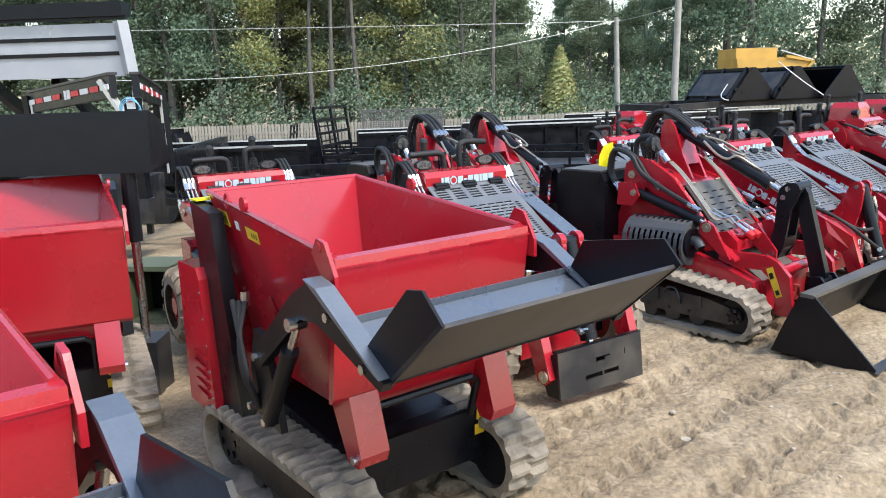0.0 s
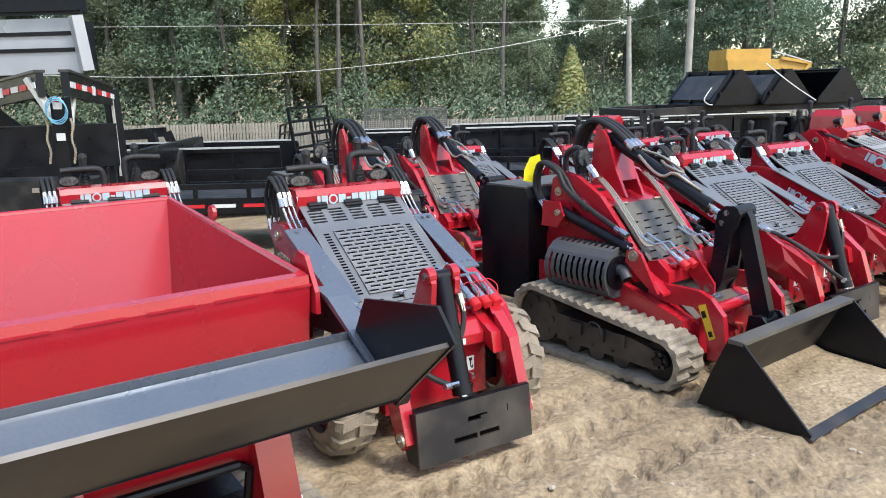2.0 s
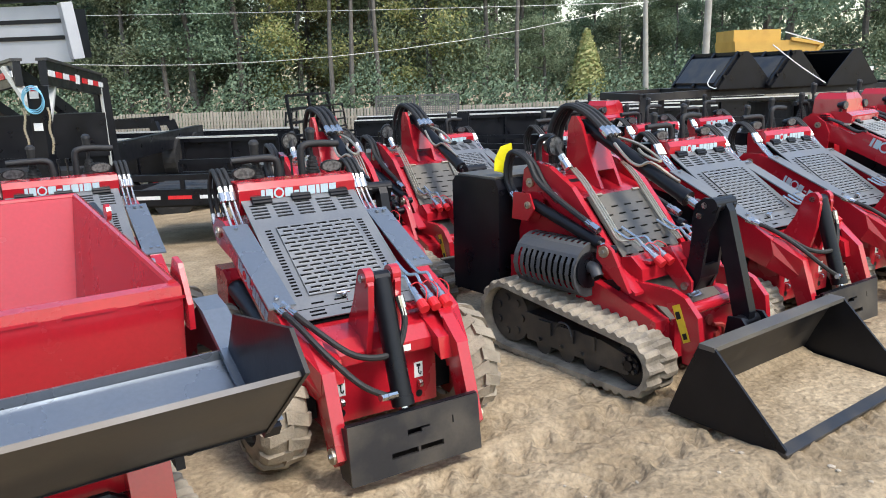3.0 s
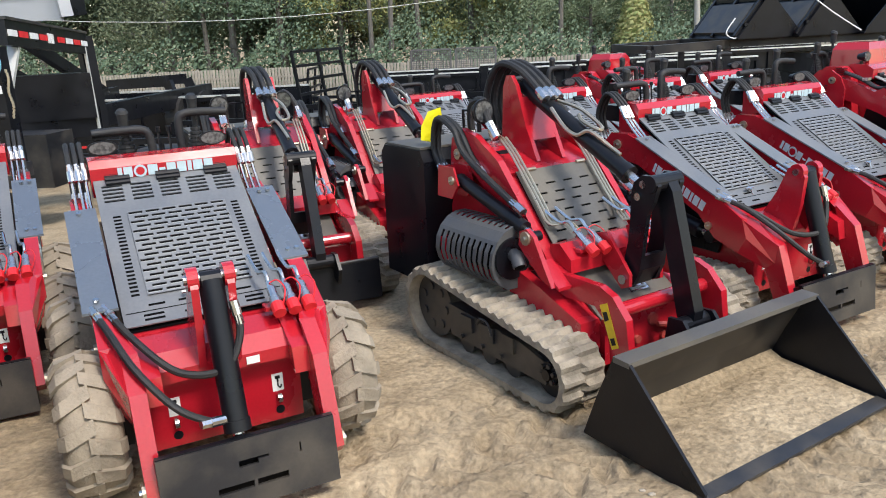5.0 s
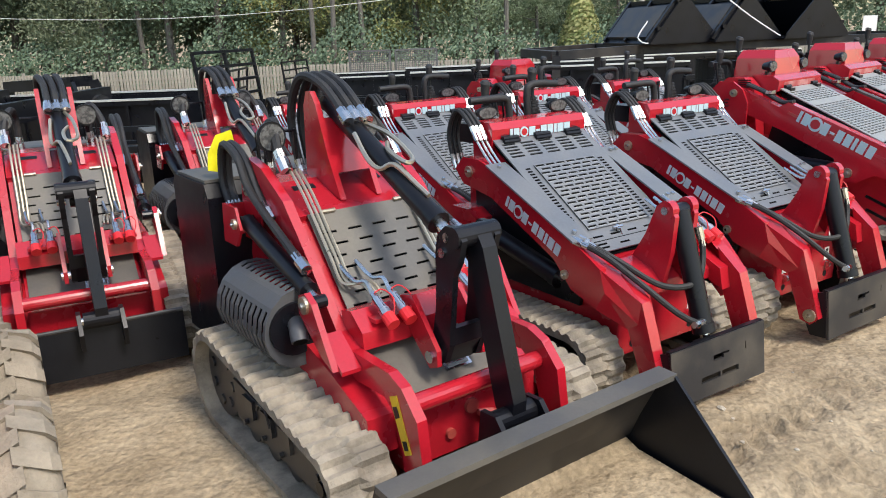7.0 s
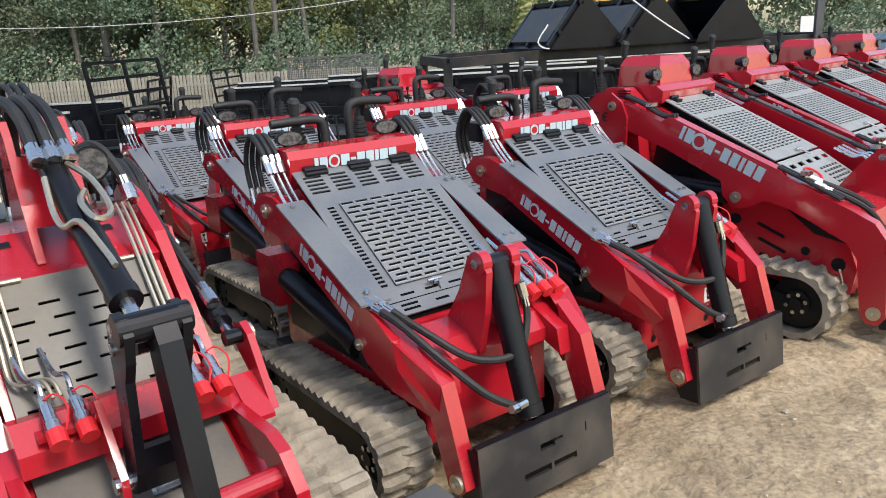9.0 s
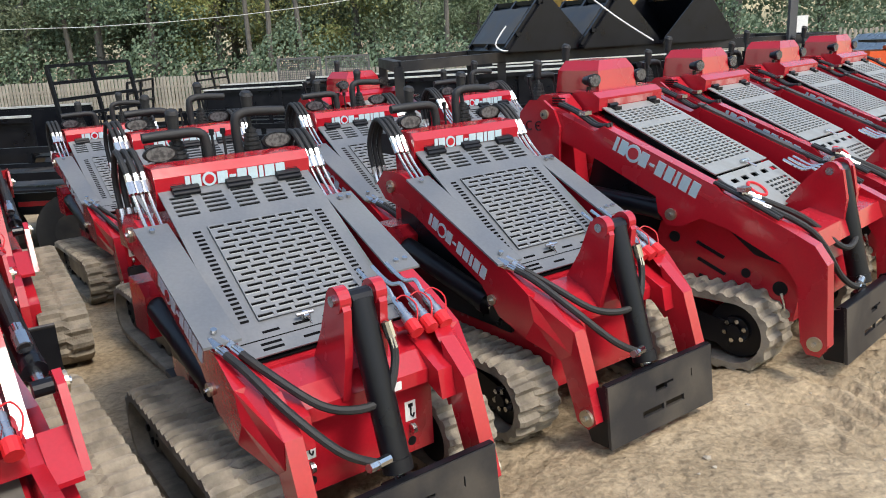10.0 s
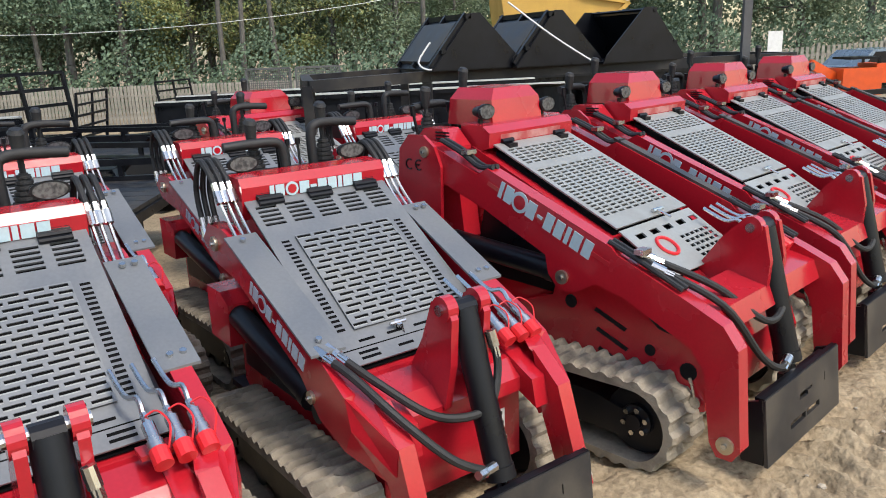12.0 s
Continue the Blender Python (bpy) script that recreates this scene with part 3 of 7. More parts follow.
def lug_pair(root, xc, gap, pts, pin, r, mat=RED):
    """Two upright ears with rounded heads and a pin between them."""
    for s in (-1, 1):
        bm = B_()
        x = xc + s * gap / 2
        prism(bm, pts, x - 0.014, x + 0.014)
        disc(bm, x - 0.02, x + 0.02, pin[0], pin[1], r, 18)
        part("cylinder_ear", bm, mat, root)
    part("ear_pin", made(disc, xc - gap / 2 - 0.03, xc + gap / 2 + 0.03, pin[0], pin[1], r * 0.42, 12), CHROME, root)


def joystick(root, x, f, z, h=0.2, tall=True):
    bm = B_()
    rings = []
    for i in range(6):
        for dz, dr in ((0.0, 0.0), (0.012, -0.001), (0.013, -0.009), (0.018, -0.009)):
            rings.append([bm.verts.new(P(x + math.cos(k * math.pi / 7) * (0.050 - 0.005 * i + dr), f + math.sin(k * math.pi / 7) * (0.050 - 0.005 * i + dr), z + i * 0.019 + dz)) for k in range(14)])
    for a, b in zip(rings, rings[1:]):
        for k in range(14):
            bm.faces.new((a[k], a[(k + 1) % 14], b[(k + 1) % 14], b[k]))
    bm.faces.new(rings[-1])
    part("rubber_boot", bm, RUBBER, root, "ribbed black rubber boot")
    bm = B_()
    rod(bm, P(x, f, z + 0.1), P(x, f - 0.01, z + h), 0.011, seg=8)
    rod(bm, P(x, f - 0.01, z + h), P(x, f - 0.005, z + h + 0.085), 0.021, 0.027, 12)
    rod(bm, P(x, f - 0.005, z + h + 0.085), P(x, f, z + h + 0.1), 0.03, 0.02, 12)
    part("joystick", bm, RUBBER, root, smooth=True)


def handle_bar(root, pts, r=0.021):
    part("handle_bar", made(tube, [P(*p) for p in pts], r, 10, 5), RUBBER, root, "black foam-covered handle bar", smooth=True)


def control_station(root, f, z, x0=-0.3, x1=0.3):
    """Handles, sticks, gauges and wires behind the hood."""
    part("control_panel", made(box, x0, x1, f - 0.16, f, z - 0.1, z), BLACK, root, bevel=0.01)
    handle_bar(root, [(x0 + 0.02, f - 0.06, z + 0.12), (x0 + 0.14, f - 0.05, z + 0.125), (x0 + 0.25, f - 0.04, z + 0.12), (x0 + 0.275, f - 0.04, z + 0.07), (x0 + 0.28, f - 0.04, z - 0.01)])
    handle_bar(root, [(x1 - 0.18, f - 0.05, z - 0.01), (x1 - 0.185, f - 0.05, z + 0.14), (x1 - 0.16, f - 0.05, z + 0.18), (x1 - 0.08, f - 0.06, z + 0.185), (x1 + 0.05, f - 0.07, z + 0.175)])
    joystick(root, x0 + 0.17, f - 0.11, z, 0.12)
    joystick(root, x1 - 0.1, f - 0.1, z, 0.17)
    for x in (-0.03, 0.02, 0.07):
        bm = B_()
        rod(bm, P(x, f - 0.08, z), P(x, f - 0.09, z + 0.1), 0.006, seg=6)
        rod(bm, P(x, f - 0.09, z + 0.1), P(x, f - 0.09, z + 0.125), 0.012, seg=8)
        part("lever", bm, BLACK, root)


# ---- mini skid steer with a slotted grey hood, on wheels or tracks ----
HOOD0, HOOD1 = (-0.02, 0.605), (-0.76, 1.085)


def slotted_hood(root, half_top, half_low, mat, low=HOOD0, high=HOOD1):
    """A sloping grey cover with slot groups, three hinges and a latch."""
    o = P(-half_top, *low) + Vector((0, 0, 0.012))
    up = P(0, *high) - P(0, *low)
    L = up.length
    up.normalize()
    W = 2 * half_top
    rects = []
    for g in range(5):
        x = W * (0.045 + 0.19 * g)
        for k in range(5):
            rects.append((x, x + W * 0.135, L * 0.80 + k * 0.024, L * 0.80 + k * 0.024 + 0.013))
    band = B_()
    slots(band, o + up * 0, (1, 0, 0), up, W, L, [r for r in rects], 0.007)
    hood = part("hood", band, mat, root, "grey slotted engine cover plate")
    # raised centre grille with brick-laid slots
    gw, g0, g1 = W * 0.66, L * 0.16, L * 0.71
    rows, cols = 17, 6
    rects = []
    ph, pw = (g1 - g0) / rows, gw / cols
    for r in range(rows):
        for c in range(cols):
            x = (c + (0.3 if r % 2 else 0)) * pw
            rects.append((x + pw * 0.06, min(x + pw * 0.86, gw - 0.004), r * ph + ph * 0.22, r * ph + ph * 0.80))
    bm = B_()
    nrm = Vector((1, 0, 0)).cross(up)
    slots(bm, o + Vector((W * 0.17, 0, 0)) + up * g0 + nrm * 0.012, (1, 0, 0), up, gw, g1 - g0, rects, 0.004)
    grille = part("grille", bm, SILVER, hood, "bright slotted grille")
    # black sheet close under the grille paints the shade behind its slots
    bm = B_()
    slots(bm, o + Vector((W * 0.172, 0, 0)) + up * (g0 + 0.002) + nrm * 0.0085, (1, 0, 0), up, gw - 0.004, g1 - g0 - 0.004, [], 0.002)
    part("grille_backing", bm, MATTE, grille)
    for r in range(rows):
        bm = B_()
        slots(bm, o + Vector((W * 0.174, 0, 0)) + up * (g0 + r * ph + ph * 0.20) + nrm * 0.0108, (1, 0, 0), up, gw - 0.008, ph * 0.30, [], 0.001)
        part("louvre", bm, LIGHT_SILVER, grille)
    # side slots are uncut: flat black faces paint their shaded depth
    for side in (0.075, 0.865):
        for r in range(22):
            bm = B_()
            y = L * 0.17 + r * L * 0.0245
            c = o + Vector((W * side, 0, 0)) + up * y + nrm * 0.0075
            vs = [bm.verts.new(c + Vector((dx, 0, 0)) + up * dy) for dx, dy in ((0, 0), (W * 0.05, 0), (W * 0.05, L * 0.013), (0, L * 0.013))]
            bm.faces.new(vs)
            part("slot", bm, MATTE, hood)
    # lower slots likewise, shade drawn as flat black faces
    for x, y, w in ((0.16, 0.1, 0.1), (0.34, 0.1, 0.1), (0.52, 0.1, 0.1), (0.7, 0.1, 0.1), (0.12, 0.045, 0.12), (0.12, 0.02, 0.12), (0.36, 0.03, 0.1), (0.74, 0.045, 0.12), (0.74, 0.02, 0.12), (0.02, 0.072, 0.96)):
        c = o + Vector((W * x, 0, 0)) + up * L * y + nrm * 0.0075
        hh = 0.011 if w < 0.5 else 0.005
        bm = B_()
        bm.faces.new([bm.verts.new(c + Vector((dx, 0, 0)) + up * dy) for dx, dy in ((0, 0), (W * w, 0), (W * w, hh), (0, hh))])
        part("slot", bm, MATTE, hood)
    for x in (0.16, 0.5, 0.84):
        bm = B_()
        c = o + Vector((W * x, 0, 0)) + up * (L - 0.028) + nrm * 0.012
        for i in range(4):
            a, b = c + up * (-0.03 + 0.017 * i) + nrm * (0.002 + 0.007 * (i % 2)), 0.052
            rod(bm, a - Vector((b, 0, 0)), a + Vector((b, 0, 0)), 0.011, seg=8)
        part("hinge", bm, BLACK, hood)
    bm = B_()
    c = o + Vector((W * 0.42, 0, 0)) + up * L * 0.125 + nrm * 0.01
    rod(bm, c, c + nrm * 0.022, 0.014, seg=10)
    rod(bm, c + Vector((-0.035, 0, 0)) + nrm * 0.02, c + Vector((0.03, 0, 0)) + nrm * 0.02, 0.007, seg=6)
    rod(bm, c + Vector((0.01, 0, 0)) + nrm * 0.02, c + Vector((0.015, -0.03, -0.04)), 0.005, seg=6)
    part("latch", bm, CHROME, hood)
    return hood


ARM = [(-0.93, 0.93), (-0.86, 1.0), (-0.72, 1.0), (-0.60, 0.965), (0.04, 0.685), (0.16, 0.62), (0.19, 0.52), (0.14, 0.43), (-0.02, 0.48), (-0.14, 0.60), (-0.62, 0.82), (-0.86, 0.86)]


def mini_loader(label, wheels):
    root = thing("mini_skid_steer", label, "skid steer", "mini skid steers in the front row")
    bm = B_()
    prism(bm, [(0.15, 0.17), (0.15, 0.46), (0.05, 0.56), (-0.02, 0.58), (-0.76, 1.04), (-0.86, 1.04), (-0.98, 0.92), (-0.98, 0.26), (-0.9, 0.2)], -0.295, 0.295)
    part("body", bm, RED, root, bevel=0.01)
    # black sides, wider than the red body, paint the shaded gap below the arms
    bm = B_()
    prism(bm, [(-0.05, 0.5), (-0.70, 0.91), (-0.9, 0.87), (-0.9, 0.36), (-0.08, 0.36)], -0.315, 0.315)
    part("engine_bay", bm, BLACK, root)
    bm = B_()
    prism(bm, [(-0.735, 1.07), (-0.73, 1.14), (-0.755, 1.175), (-0.87, 1.18), (-0.90, 1.15), (-0.90, 0.98), (-0.755, 1.01)], -0.325, 0.325)
    part("top_cover", bm, RED, root, bevel=0.01)
    front_logo(root, -0.21, 0.21, -0.729, 1.09, 1.137)
    slotted_hood(root, 0.318, 0.33, HOOD)
    # black sheet between hood and red body, painted shade for the cut slots
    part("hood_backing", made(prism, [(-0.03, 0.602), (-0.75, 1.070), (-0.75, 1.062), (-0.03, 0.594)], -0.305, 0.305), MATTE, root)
    # sloping side covers on the arms
    for side, low in ((-1, 0.02), (1, -0.12)):
        xa, xb = sorted((side * 0.33, side * 0.455))
        bm = B_()
        zl = 0.70 + (0.02 - low) * (0.44 if side < 0 else 0.30)
        prism(bm, [(low, zl + 0.012), (low, zl + 0.021), (-0.62, 0.99), (-0.62, 0.981)], xa, xb)
        cover = part("arm_cover", bm, HOOD if not wheels else STEEL_SHEEN, root, "grey bolted arm cover plate")
        for f, z in ((low - 0.05, zl + (0.045 if side < 0 else 0.04)), (-0.58, 0.975)):
            for dx in ((0,) if side < 0 else (-0.02, 0.02)):
                part("bolt", made(rod, P(side * 0.40 + dx, f, z), P(side * 0.40 + dx, f + 0.004, z + 0.012), 0.011, seg=8), CHROME, cover)
    for side in (-1, 1):
        xa, xb = sorted((side * 0.36, side * 0.425))
        arm = part("lift_arm", made(prism, ARM, xa, xb), RED, root, bevel=0.006)
        bm = B_()
        hull = [[(side * 0.425, f, z) for f, z in ((0.03, 0.68), (0.16, 0.62), (0.19, 0.52), (0.14, 0.43))], [(side * 0.36, f, z) for f, z in ((0.22, 0.60), (0.345, 0.50), (0.33, 0.40), (0.27, 0.36))], [(side * 0.30, f, z) for f, z in ((0.20, 0.60), (0.33, 0.50), (0.31, 0.40), (0.25, 0.36))], [(side * 0.36, f, z) for f, z in ((0.03, 0.68), (0.12, 0.62), (0.13, 0.52), (0.10, 0.43))]]
        rows = [[bm.verts.new(P(*p)) for p in r] for r in hull]
        for i in range(4):
            a, b = rows[i], rows[(i + 1) % 4]
            for k in range(3):
                bm.faces.new((a[k], a[k + 1], b[k + 1], b[k]))
        bm.faces.new([r[0] for r in rows])
        bm.faces.new([r[3] for r in rows][::-1])
        part("arm_knee", bm, RED, root)
        part("front_leg", made(prism, [(0.22, 0.60), (0.345, 0.50), (0.44, 0.22), (0.46, 0.155), (0.42, 0.115), (0.36, 0.13), (0.335, 0.2), (0.27, 0.36)], *sorted((side * 0.30, side * 0.358))), RED, root, bevel=0.005)
        arm_pin(root, side * 0.358, 0.415, 0.165)
        arm_pin(root, side * 0.425, -0.80, 0.93, 0.04)
        arm_pin(root, side * 0.425, -0.06, 0.545, 0.03)
        side_logo(root, side * 0.4255, -0.50, 0.80, -0.10, 0.615, 0.055, ICE if wheels else LOGO)
        cylinder(root, (side * 0.372, -0.84, 0.64), (side * 0.372, -0.07, 0.475), 0.048, 0.12, "lift_cylinder")
        part("rear_bracket", made(prism, [(-0.98, 0.5), (-0.78, 0.5), (-0.76, 0.68), (-0.84, 0.72), (-0.98, 0.72)], *sorted((side * 0.30, side * 0.42))), RED, root, bevel=0.006)
        # gusset between the arm and the cross beam
        part("gusset", made(prism, [(0.10, 0.60), (0.28, 0.52), (0.30, 0.42), (0.20, 0.46)], *sorted((side * 0.24, side * 0.305))), RED, root, bevel=0.004)
        for k in range(3):
            hosex = side * (0.345 + 0.028 * k)
            hose(root, [(hosex, -0.96, 0.92), (hosex, -1.02, 1.10), (hosex, -0.94, 1.235), (hosex, -0.83, 1.18), (hosex, -0.76, 1.09)], 0.012, 0.085)
            pipe(root, [(hosex, -0.76, 1.09), (hosex, -0.70, 1.03), (hosex, -0.62, 0.965)], 0.007, CHROME)
        work_light(root, side * 0.25, -0.88, 1.215, 0.048, 0.62)
        decal(root, side * 0.2, 0.151, 0.335, 0.045, 0.075, WHITE, BLACK)
        bm = B_()
        disc(bm, side * 0.2 - 0.008, side * 0.2 + 0.008, 0.165, 0.27, 0.018, 10)
        rod(bm, P(side * 0.2, 0.15, 0.285), P(side * 0.2, 0.175, 0.28), 0.006, seg=6)
        part("tie_ring", bm, CHROME, root)
        part("panel_hole", made(rod, P(side * 0.2, 0.150, 0.215), P(side * 0.2, 0.153, 0.215), 0.018, seg=14), BLACK, root)
    bm = B_()
    prism(bm, [(0.02, 0.52), (0.05, 0.60), (0.16, 0.565), (0.22, 0.51), (0.22, 0.46), (0.06, 0.47)], -0.37, 0.37)
    part("cross_beam", bm, RED, root, bevel=0.01)
    part("front_skin", made(prism, [(0.152, 0.18), (0.152, 0.44), (0.19, 0.455), (0.20, 0.47), (0.10, 0.48), (0.10, 0.18)], -0.29, 0.29), RED, root, bevel=0.008)
    lug_pair(root, -0.02, 0.13, [(0.02, 0.56), (0.23, 0.50), (0.27, 0.66), (0.285, 0.82), (0.25, 0.88), (0.18, 0.86), (0.12, 0.72)], (0.235, 0.845), 0.044)
    cylinder(root, (-0.02, 0.24, 0.835), (-0.02, 0.43, 0.245), 0.046, 0.12, "tilt_cylinder")
    attach_plate(root, 0.318, 0.49, 0.045, 0.30)
    part("plate_clevis", made(box, -0.075, 0.035, 0.39, 0.44, 0.17, 0.27), BLACK, root)
    hose(root, [(-0.38, -0.02, 0.72), (-0.30, 0.16, 0.63), (-0.18, 0.30, 0.53), (-0.03, 0.36, 0.53), (0.045, 0.33, 0.64), (0.04, 0.30, 0.76)])
    hose(root, [(-0.42, -0.02, 0.72), (-0.38, 0.14, 0.67), (-0.32, 0.30, 0.57), (-0.22, 0.41, 0.45), (-0.12, 0.44, 0.385), (-0.065, 0.43, 0.37)])
    coupler_set(root, 0.235, 0.06, 0.70)
    decal(root, 0.1, 0.225, 0.485, 0.05, 0.03, WHITE)
    control_station(root, -0.93, 1.15)
    part("rear_platform", made(box, -0.28, 0.28, -1.2, -0.97, 0.15, 0.18), BLACK, root)
    if wheels:
        for side in (-1, 1):
            for f in (0.02, -0.72):
                tyre(root, side, 0.385, 0.60, f, 0.285)
            part("axle_guard", made(box, *sorted((side * 0.30, side * 0.40)), -0.8, 0.1, 0.2, 0.36), BLACK, root)
    else:
        for side in (-1, 1):
            track_unit(root, side, 0.315, 0.535, -0.74, 0.06, 0.12, 0.125, BLACK, True)
    return root

# ---- taller tracked loader with a boxed top and silver hood ----


def tall_loader():
    root = thing("tracked_mini_loader", "tall red tracked mini loader with silver slotted hood and boxed top", "skid steer", "tall mini loaders in the front row")
    bm = B_()
    prism(bm, [(0.24, 0.22), (0.27, 0.36), (0.22, 0.52), (0.06, 0.66), (-0.20, 0.82), (-0.88, 1.12), (-1.0, 1.17), (-1.32, 1.12), (-1.36, 0.3), (-1.2, 0.26)], -0.33, 0.33)
    part("body", bm, RED, root, bevel=0.012)
    for side in (-1, 1):
        xa, xb = sorted((side * 0.33, side * 0.405))
        bm = B_()
        prism(bm, [(0.27, 0.23), (0.29, 0.37), (0.24, 0.50), (0.08, 0.53), (-0.10, 0.66), (-0.42, 0.70), (-0.46, 0.56), (-0.72, 0.46), (-1.3, 0.46), (-1.36, 0.30), (-1.2, 0.24), (0.1, 0.2)], xa, xb)
        part("side_plate", bm, RED, root, bevel=0.008)
        xs = sorted((side * 0.405, side * 0.409))
        for k in range(3):
            bm = B_()
            prism(bm, [(-0.24 + 0.01 * k, 0.535 - 0.085 * k), (-0.23 + 0.01 * k, 0.55 - 0.085 * k), (-0.08 + 0.01 * k, 0.49 - 0.085 * k), (-0.09 + 0.01 * k, 0.475 - 0.085 * k)], *xs)
            part("panel_slot", bm, BLACK, root)
        for f, z, r in ((-0.36, 0.55, 0.03), (0.03, 0.425, 0.024), (0.2, 0.38, 0.036)):
            part("panel_hole", made(disc, *xs, f, z, r, 14), BLACK, root)
        # rear tower
        bm = B_()
        prism(bm, [(-0.95, 0.75), (-1.0, 1.18), (-1.08, 1.26), (-1.2, 1.26), (-1.36, 1.12), (-1.38, 0.5), (-1.1, 0.5)], *sorted((side * 0.34, side * 0.45)))
        part("rear_tower", bm, RED, root, bevel=0.008)
        for k in range(4):
            part("vent_slot", made(box, *sorted((side * 0.45, side * 0.454)), -1.12, -1.03, 1.195 + k * 0.015, 1.203 + k * 0.015), BLACK, root)
        # lift arm with a deep middle and a bent front leg
        xa, xb = sorted((side * 0.465, side * 0.535))
        arm = [(-1.22, 1.06), (-1.26, 1.16), (-1.18, 1.21), (-1.08, 1.20), (-0.78, 1.085), (-0.72, 1.115), (-0.08, 0.865), (-0.05, 0.835), (0.27, 0.705), (0.39, 0.65), (0.45, 0.57), (0.475, 0.24), (0.48, 0.19), (0.45, 0.14), (0.39, 0.14), (0.36, 0.19), (0.325, 0.46), (0.27, 0.535), (-0.02, 0.67), (-0.15, 0.70), (-0.25, 0.645), (-0.33, 0.64), (-0.385, 0.70), (-0.40, 0.78), (-0.75, 0.935), (-1.1, 1.06)]
        part("lift_arm", made(prism, arm, xa, xb), RED, root, bevel=0.006)
        part("arm_rib", made(prism, [(-0.72, 1.045), (-0.71, 1.06), (-0.08, 0.80), (-0.09, 0.785)], *sorted((side * 0.535, side * 0.538))), RED_DUSTY, root)
        arm_pin(root, side * 0.535, 0.425, 0.20)
        arm_pin(root, side * 0.535, -0.31, 0.70, 0.04)
        part("pivot_plate", made(prism, [(-1.0, 0.80), (-0.99, 1.10), (-1.03, 1.19), (-1.10, 1.24), (-1.20, 1.24), (-1.27, 1.17), (-1.30, 0.9), (-1.28, 0.60), (-1.05, 0.60)], *sorted((side * 0.537, side * 0.555))), RED, root, bevel=0.004)
        arm_pin(root, side * 0.555, -1.09, 1.165, 0.035)
        for c, cf in (("C", -1.20), ("E", -1.135)):
            bm = B_()
            arc = [P(side * 0.557, cf + 0.024 * math.cos(a), 1.10 + 0.024 * math.sin(a)) for a in [math.radians(55 + 25 * k) for k in range(11)]]
            tube(bm, arc, 0.0035, 5, 1, True)
            if c == "E":
                tube(bm, [P(side * 0.557, cf - 0.022, 1.10), P(side * 0.557, cf + 0.006, 1.10)], 0.0035, 5, 1, True)
            part("mark_letter", bm, BLACK, root, "black letter " + c + " of a conformity mark")
        side_logo(root, side * 0.5355, -0.66, 1.0, -0.17, 0.79, 0.075, ICE)
        cylinder(root, (side * 0.47, -1.0, 0.74), (side * 0.47, -0.33, 0.695), 0.05, 0.10, "lift_cylinder")
        # black sheet on the red body paints the shaded gap below the arm
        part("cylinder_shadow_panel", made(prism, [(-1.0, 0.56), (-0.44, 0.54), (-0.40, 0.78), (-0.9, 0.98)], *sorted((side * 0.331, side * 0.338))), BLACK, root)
        part("black_belly_band", made(prism, [(-0.14, 0.69), (-0.10, 0.70), (0.06, 0.575), (0.15, 0.545), (0.24, 0.54), (0.24, 0.495), (0.07, 0.525), (-0.10, 0.655)], *sorted((side * 0.400, side * 0.412))), BLACK, root)
        track_unit(root, side, 0.34, 0.60, -1.12, 0.06, 0.135, 0.15, BLACK, True)
        work_light(root, side * 0.235, -1.0, 1.325, 0.042, 0.8)
        for dx, dz in ((0.0, 0.0), (0.03, 0.0)):
            hx = side * (0.485 + dx)
            part("arm_hose", made(tube, [P(hx, -1.02, 1.22), P(hx, -0.9, 1.175), P(hx, -0.78, 1.115), P(hx, -0.70, 1.12)], 0.012, 7, 5), RUBBER, root, smooth=True)
            part("arm_hose", made(tube, [P(hx, -0.10, 0.88), P(hx, 0.05, 0.82), P(hx, 0.22, 0.745)], 0.011, 7, 5), RUBBER, root, smooth=True)
        for f, z in ((-0.88, 1.165), (0.02, 0.85)):
            part("hose_clamp", made(box, *sorted((side * 0.47, side * 0.53)), f, f + 0.04, z, z + 0.02), CHROME, root)
        bm = B_()
        disc(bm, side * 0.41, side * 0.42, 0.235, 0.265, 0.026, 12)
        tube(bm, [P(side * 0.415, 0.21, 0.36), P(side * 0.415, 0.225, 0.32), P(side * 0.415, 0.235, 0.28)], 0.007, 6, 3)
        part("tie_ring", bm, CHROME, root)
        if side > 0:
            part("arm_top_rail", made(prism, [(-0.74, 1.112), (-0.74, 1.138), (-0.07, 0.876), (-0.07, 0.85)], 0.475, 0.53), STEEL_DUST, root, "dark rubber strip on the arm")
    # sloping silver hood in two plates
    bm = B_()
    lo, hi = (-0.215, 0.865), (-0.90, 1.175)
    up = P(0, *hi) - P(0, *lo)
    L = up.length
    W = 0.58
    rects = []
    for g in range(9):
        for r in range(6):
            rects.append((0.03 + g * 0.059, 0.03 + g * 0.059 + 0.043, L * 0.74 + r * 0.024, L * 0.74 + r * 0.024 + 0.013))
    for g in range(9):
        for r in range(17):
            rects.append((0.03 + g * 0.059, 0.03 + g * 0.059 + 0.043, L * 0.12 + r * 0.0245, L * 0.12 + r * 0.0245 + 0.013))
    slots(bm, P(-W / 2, *lo), (1, 0, 0), up, W, L, rects, 0.007)
    hood = part("hood", bm, LIGHT_SILVER, root, "silver slotted engine cover")
    # black sheet paints the shade seen through the hood slots
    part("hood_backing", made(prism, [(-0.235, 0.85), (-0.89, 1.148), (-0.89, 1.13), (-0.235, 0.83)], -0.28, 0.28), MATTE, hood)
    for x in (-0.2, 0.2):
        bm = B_()
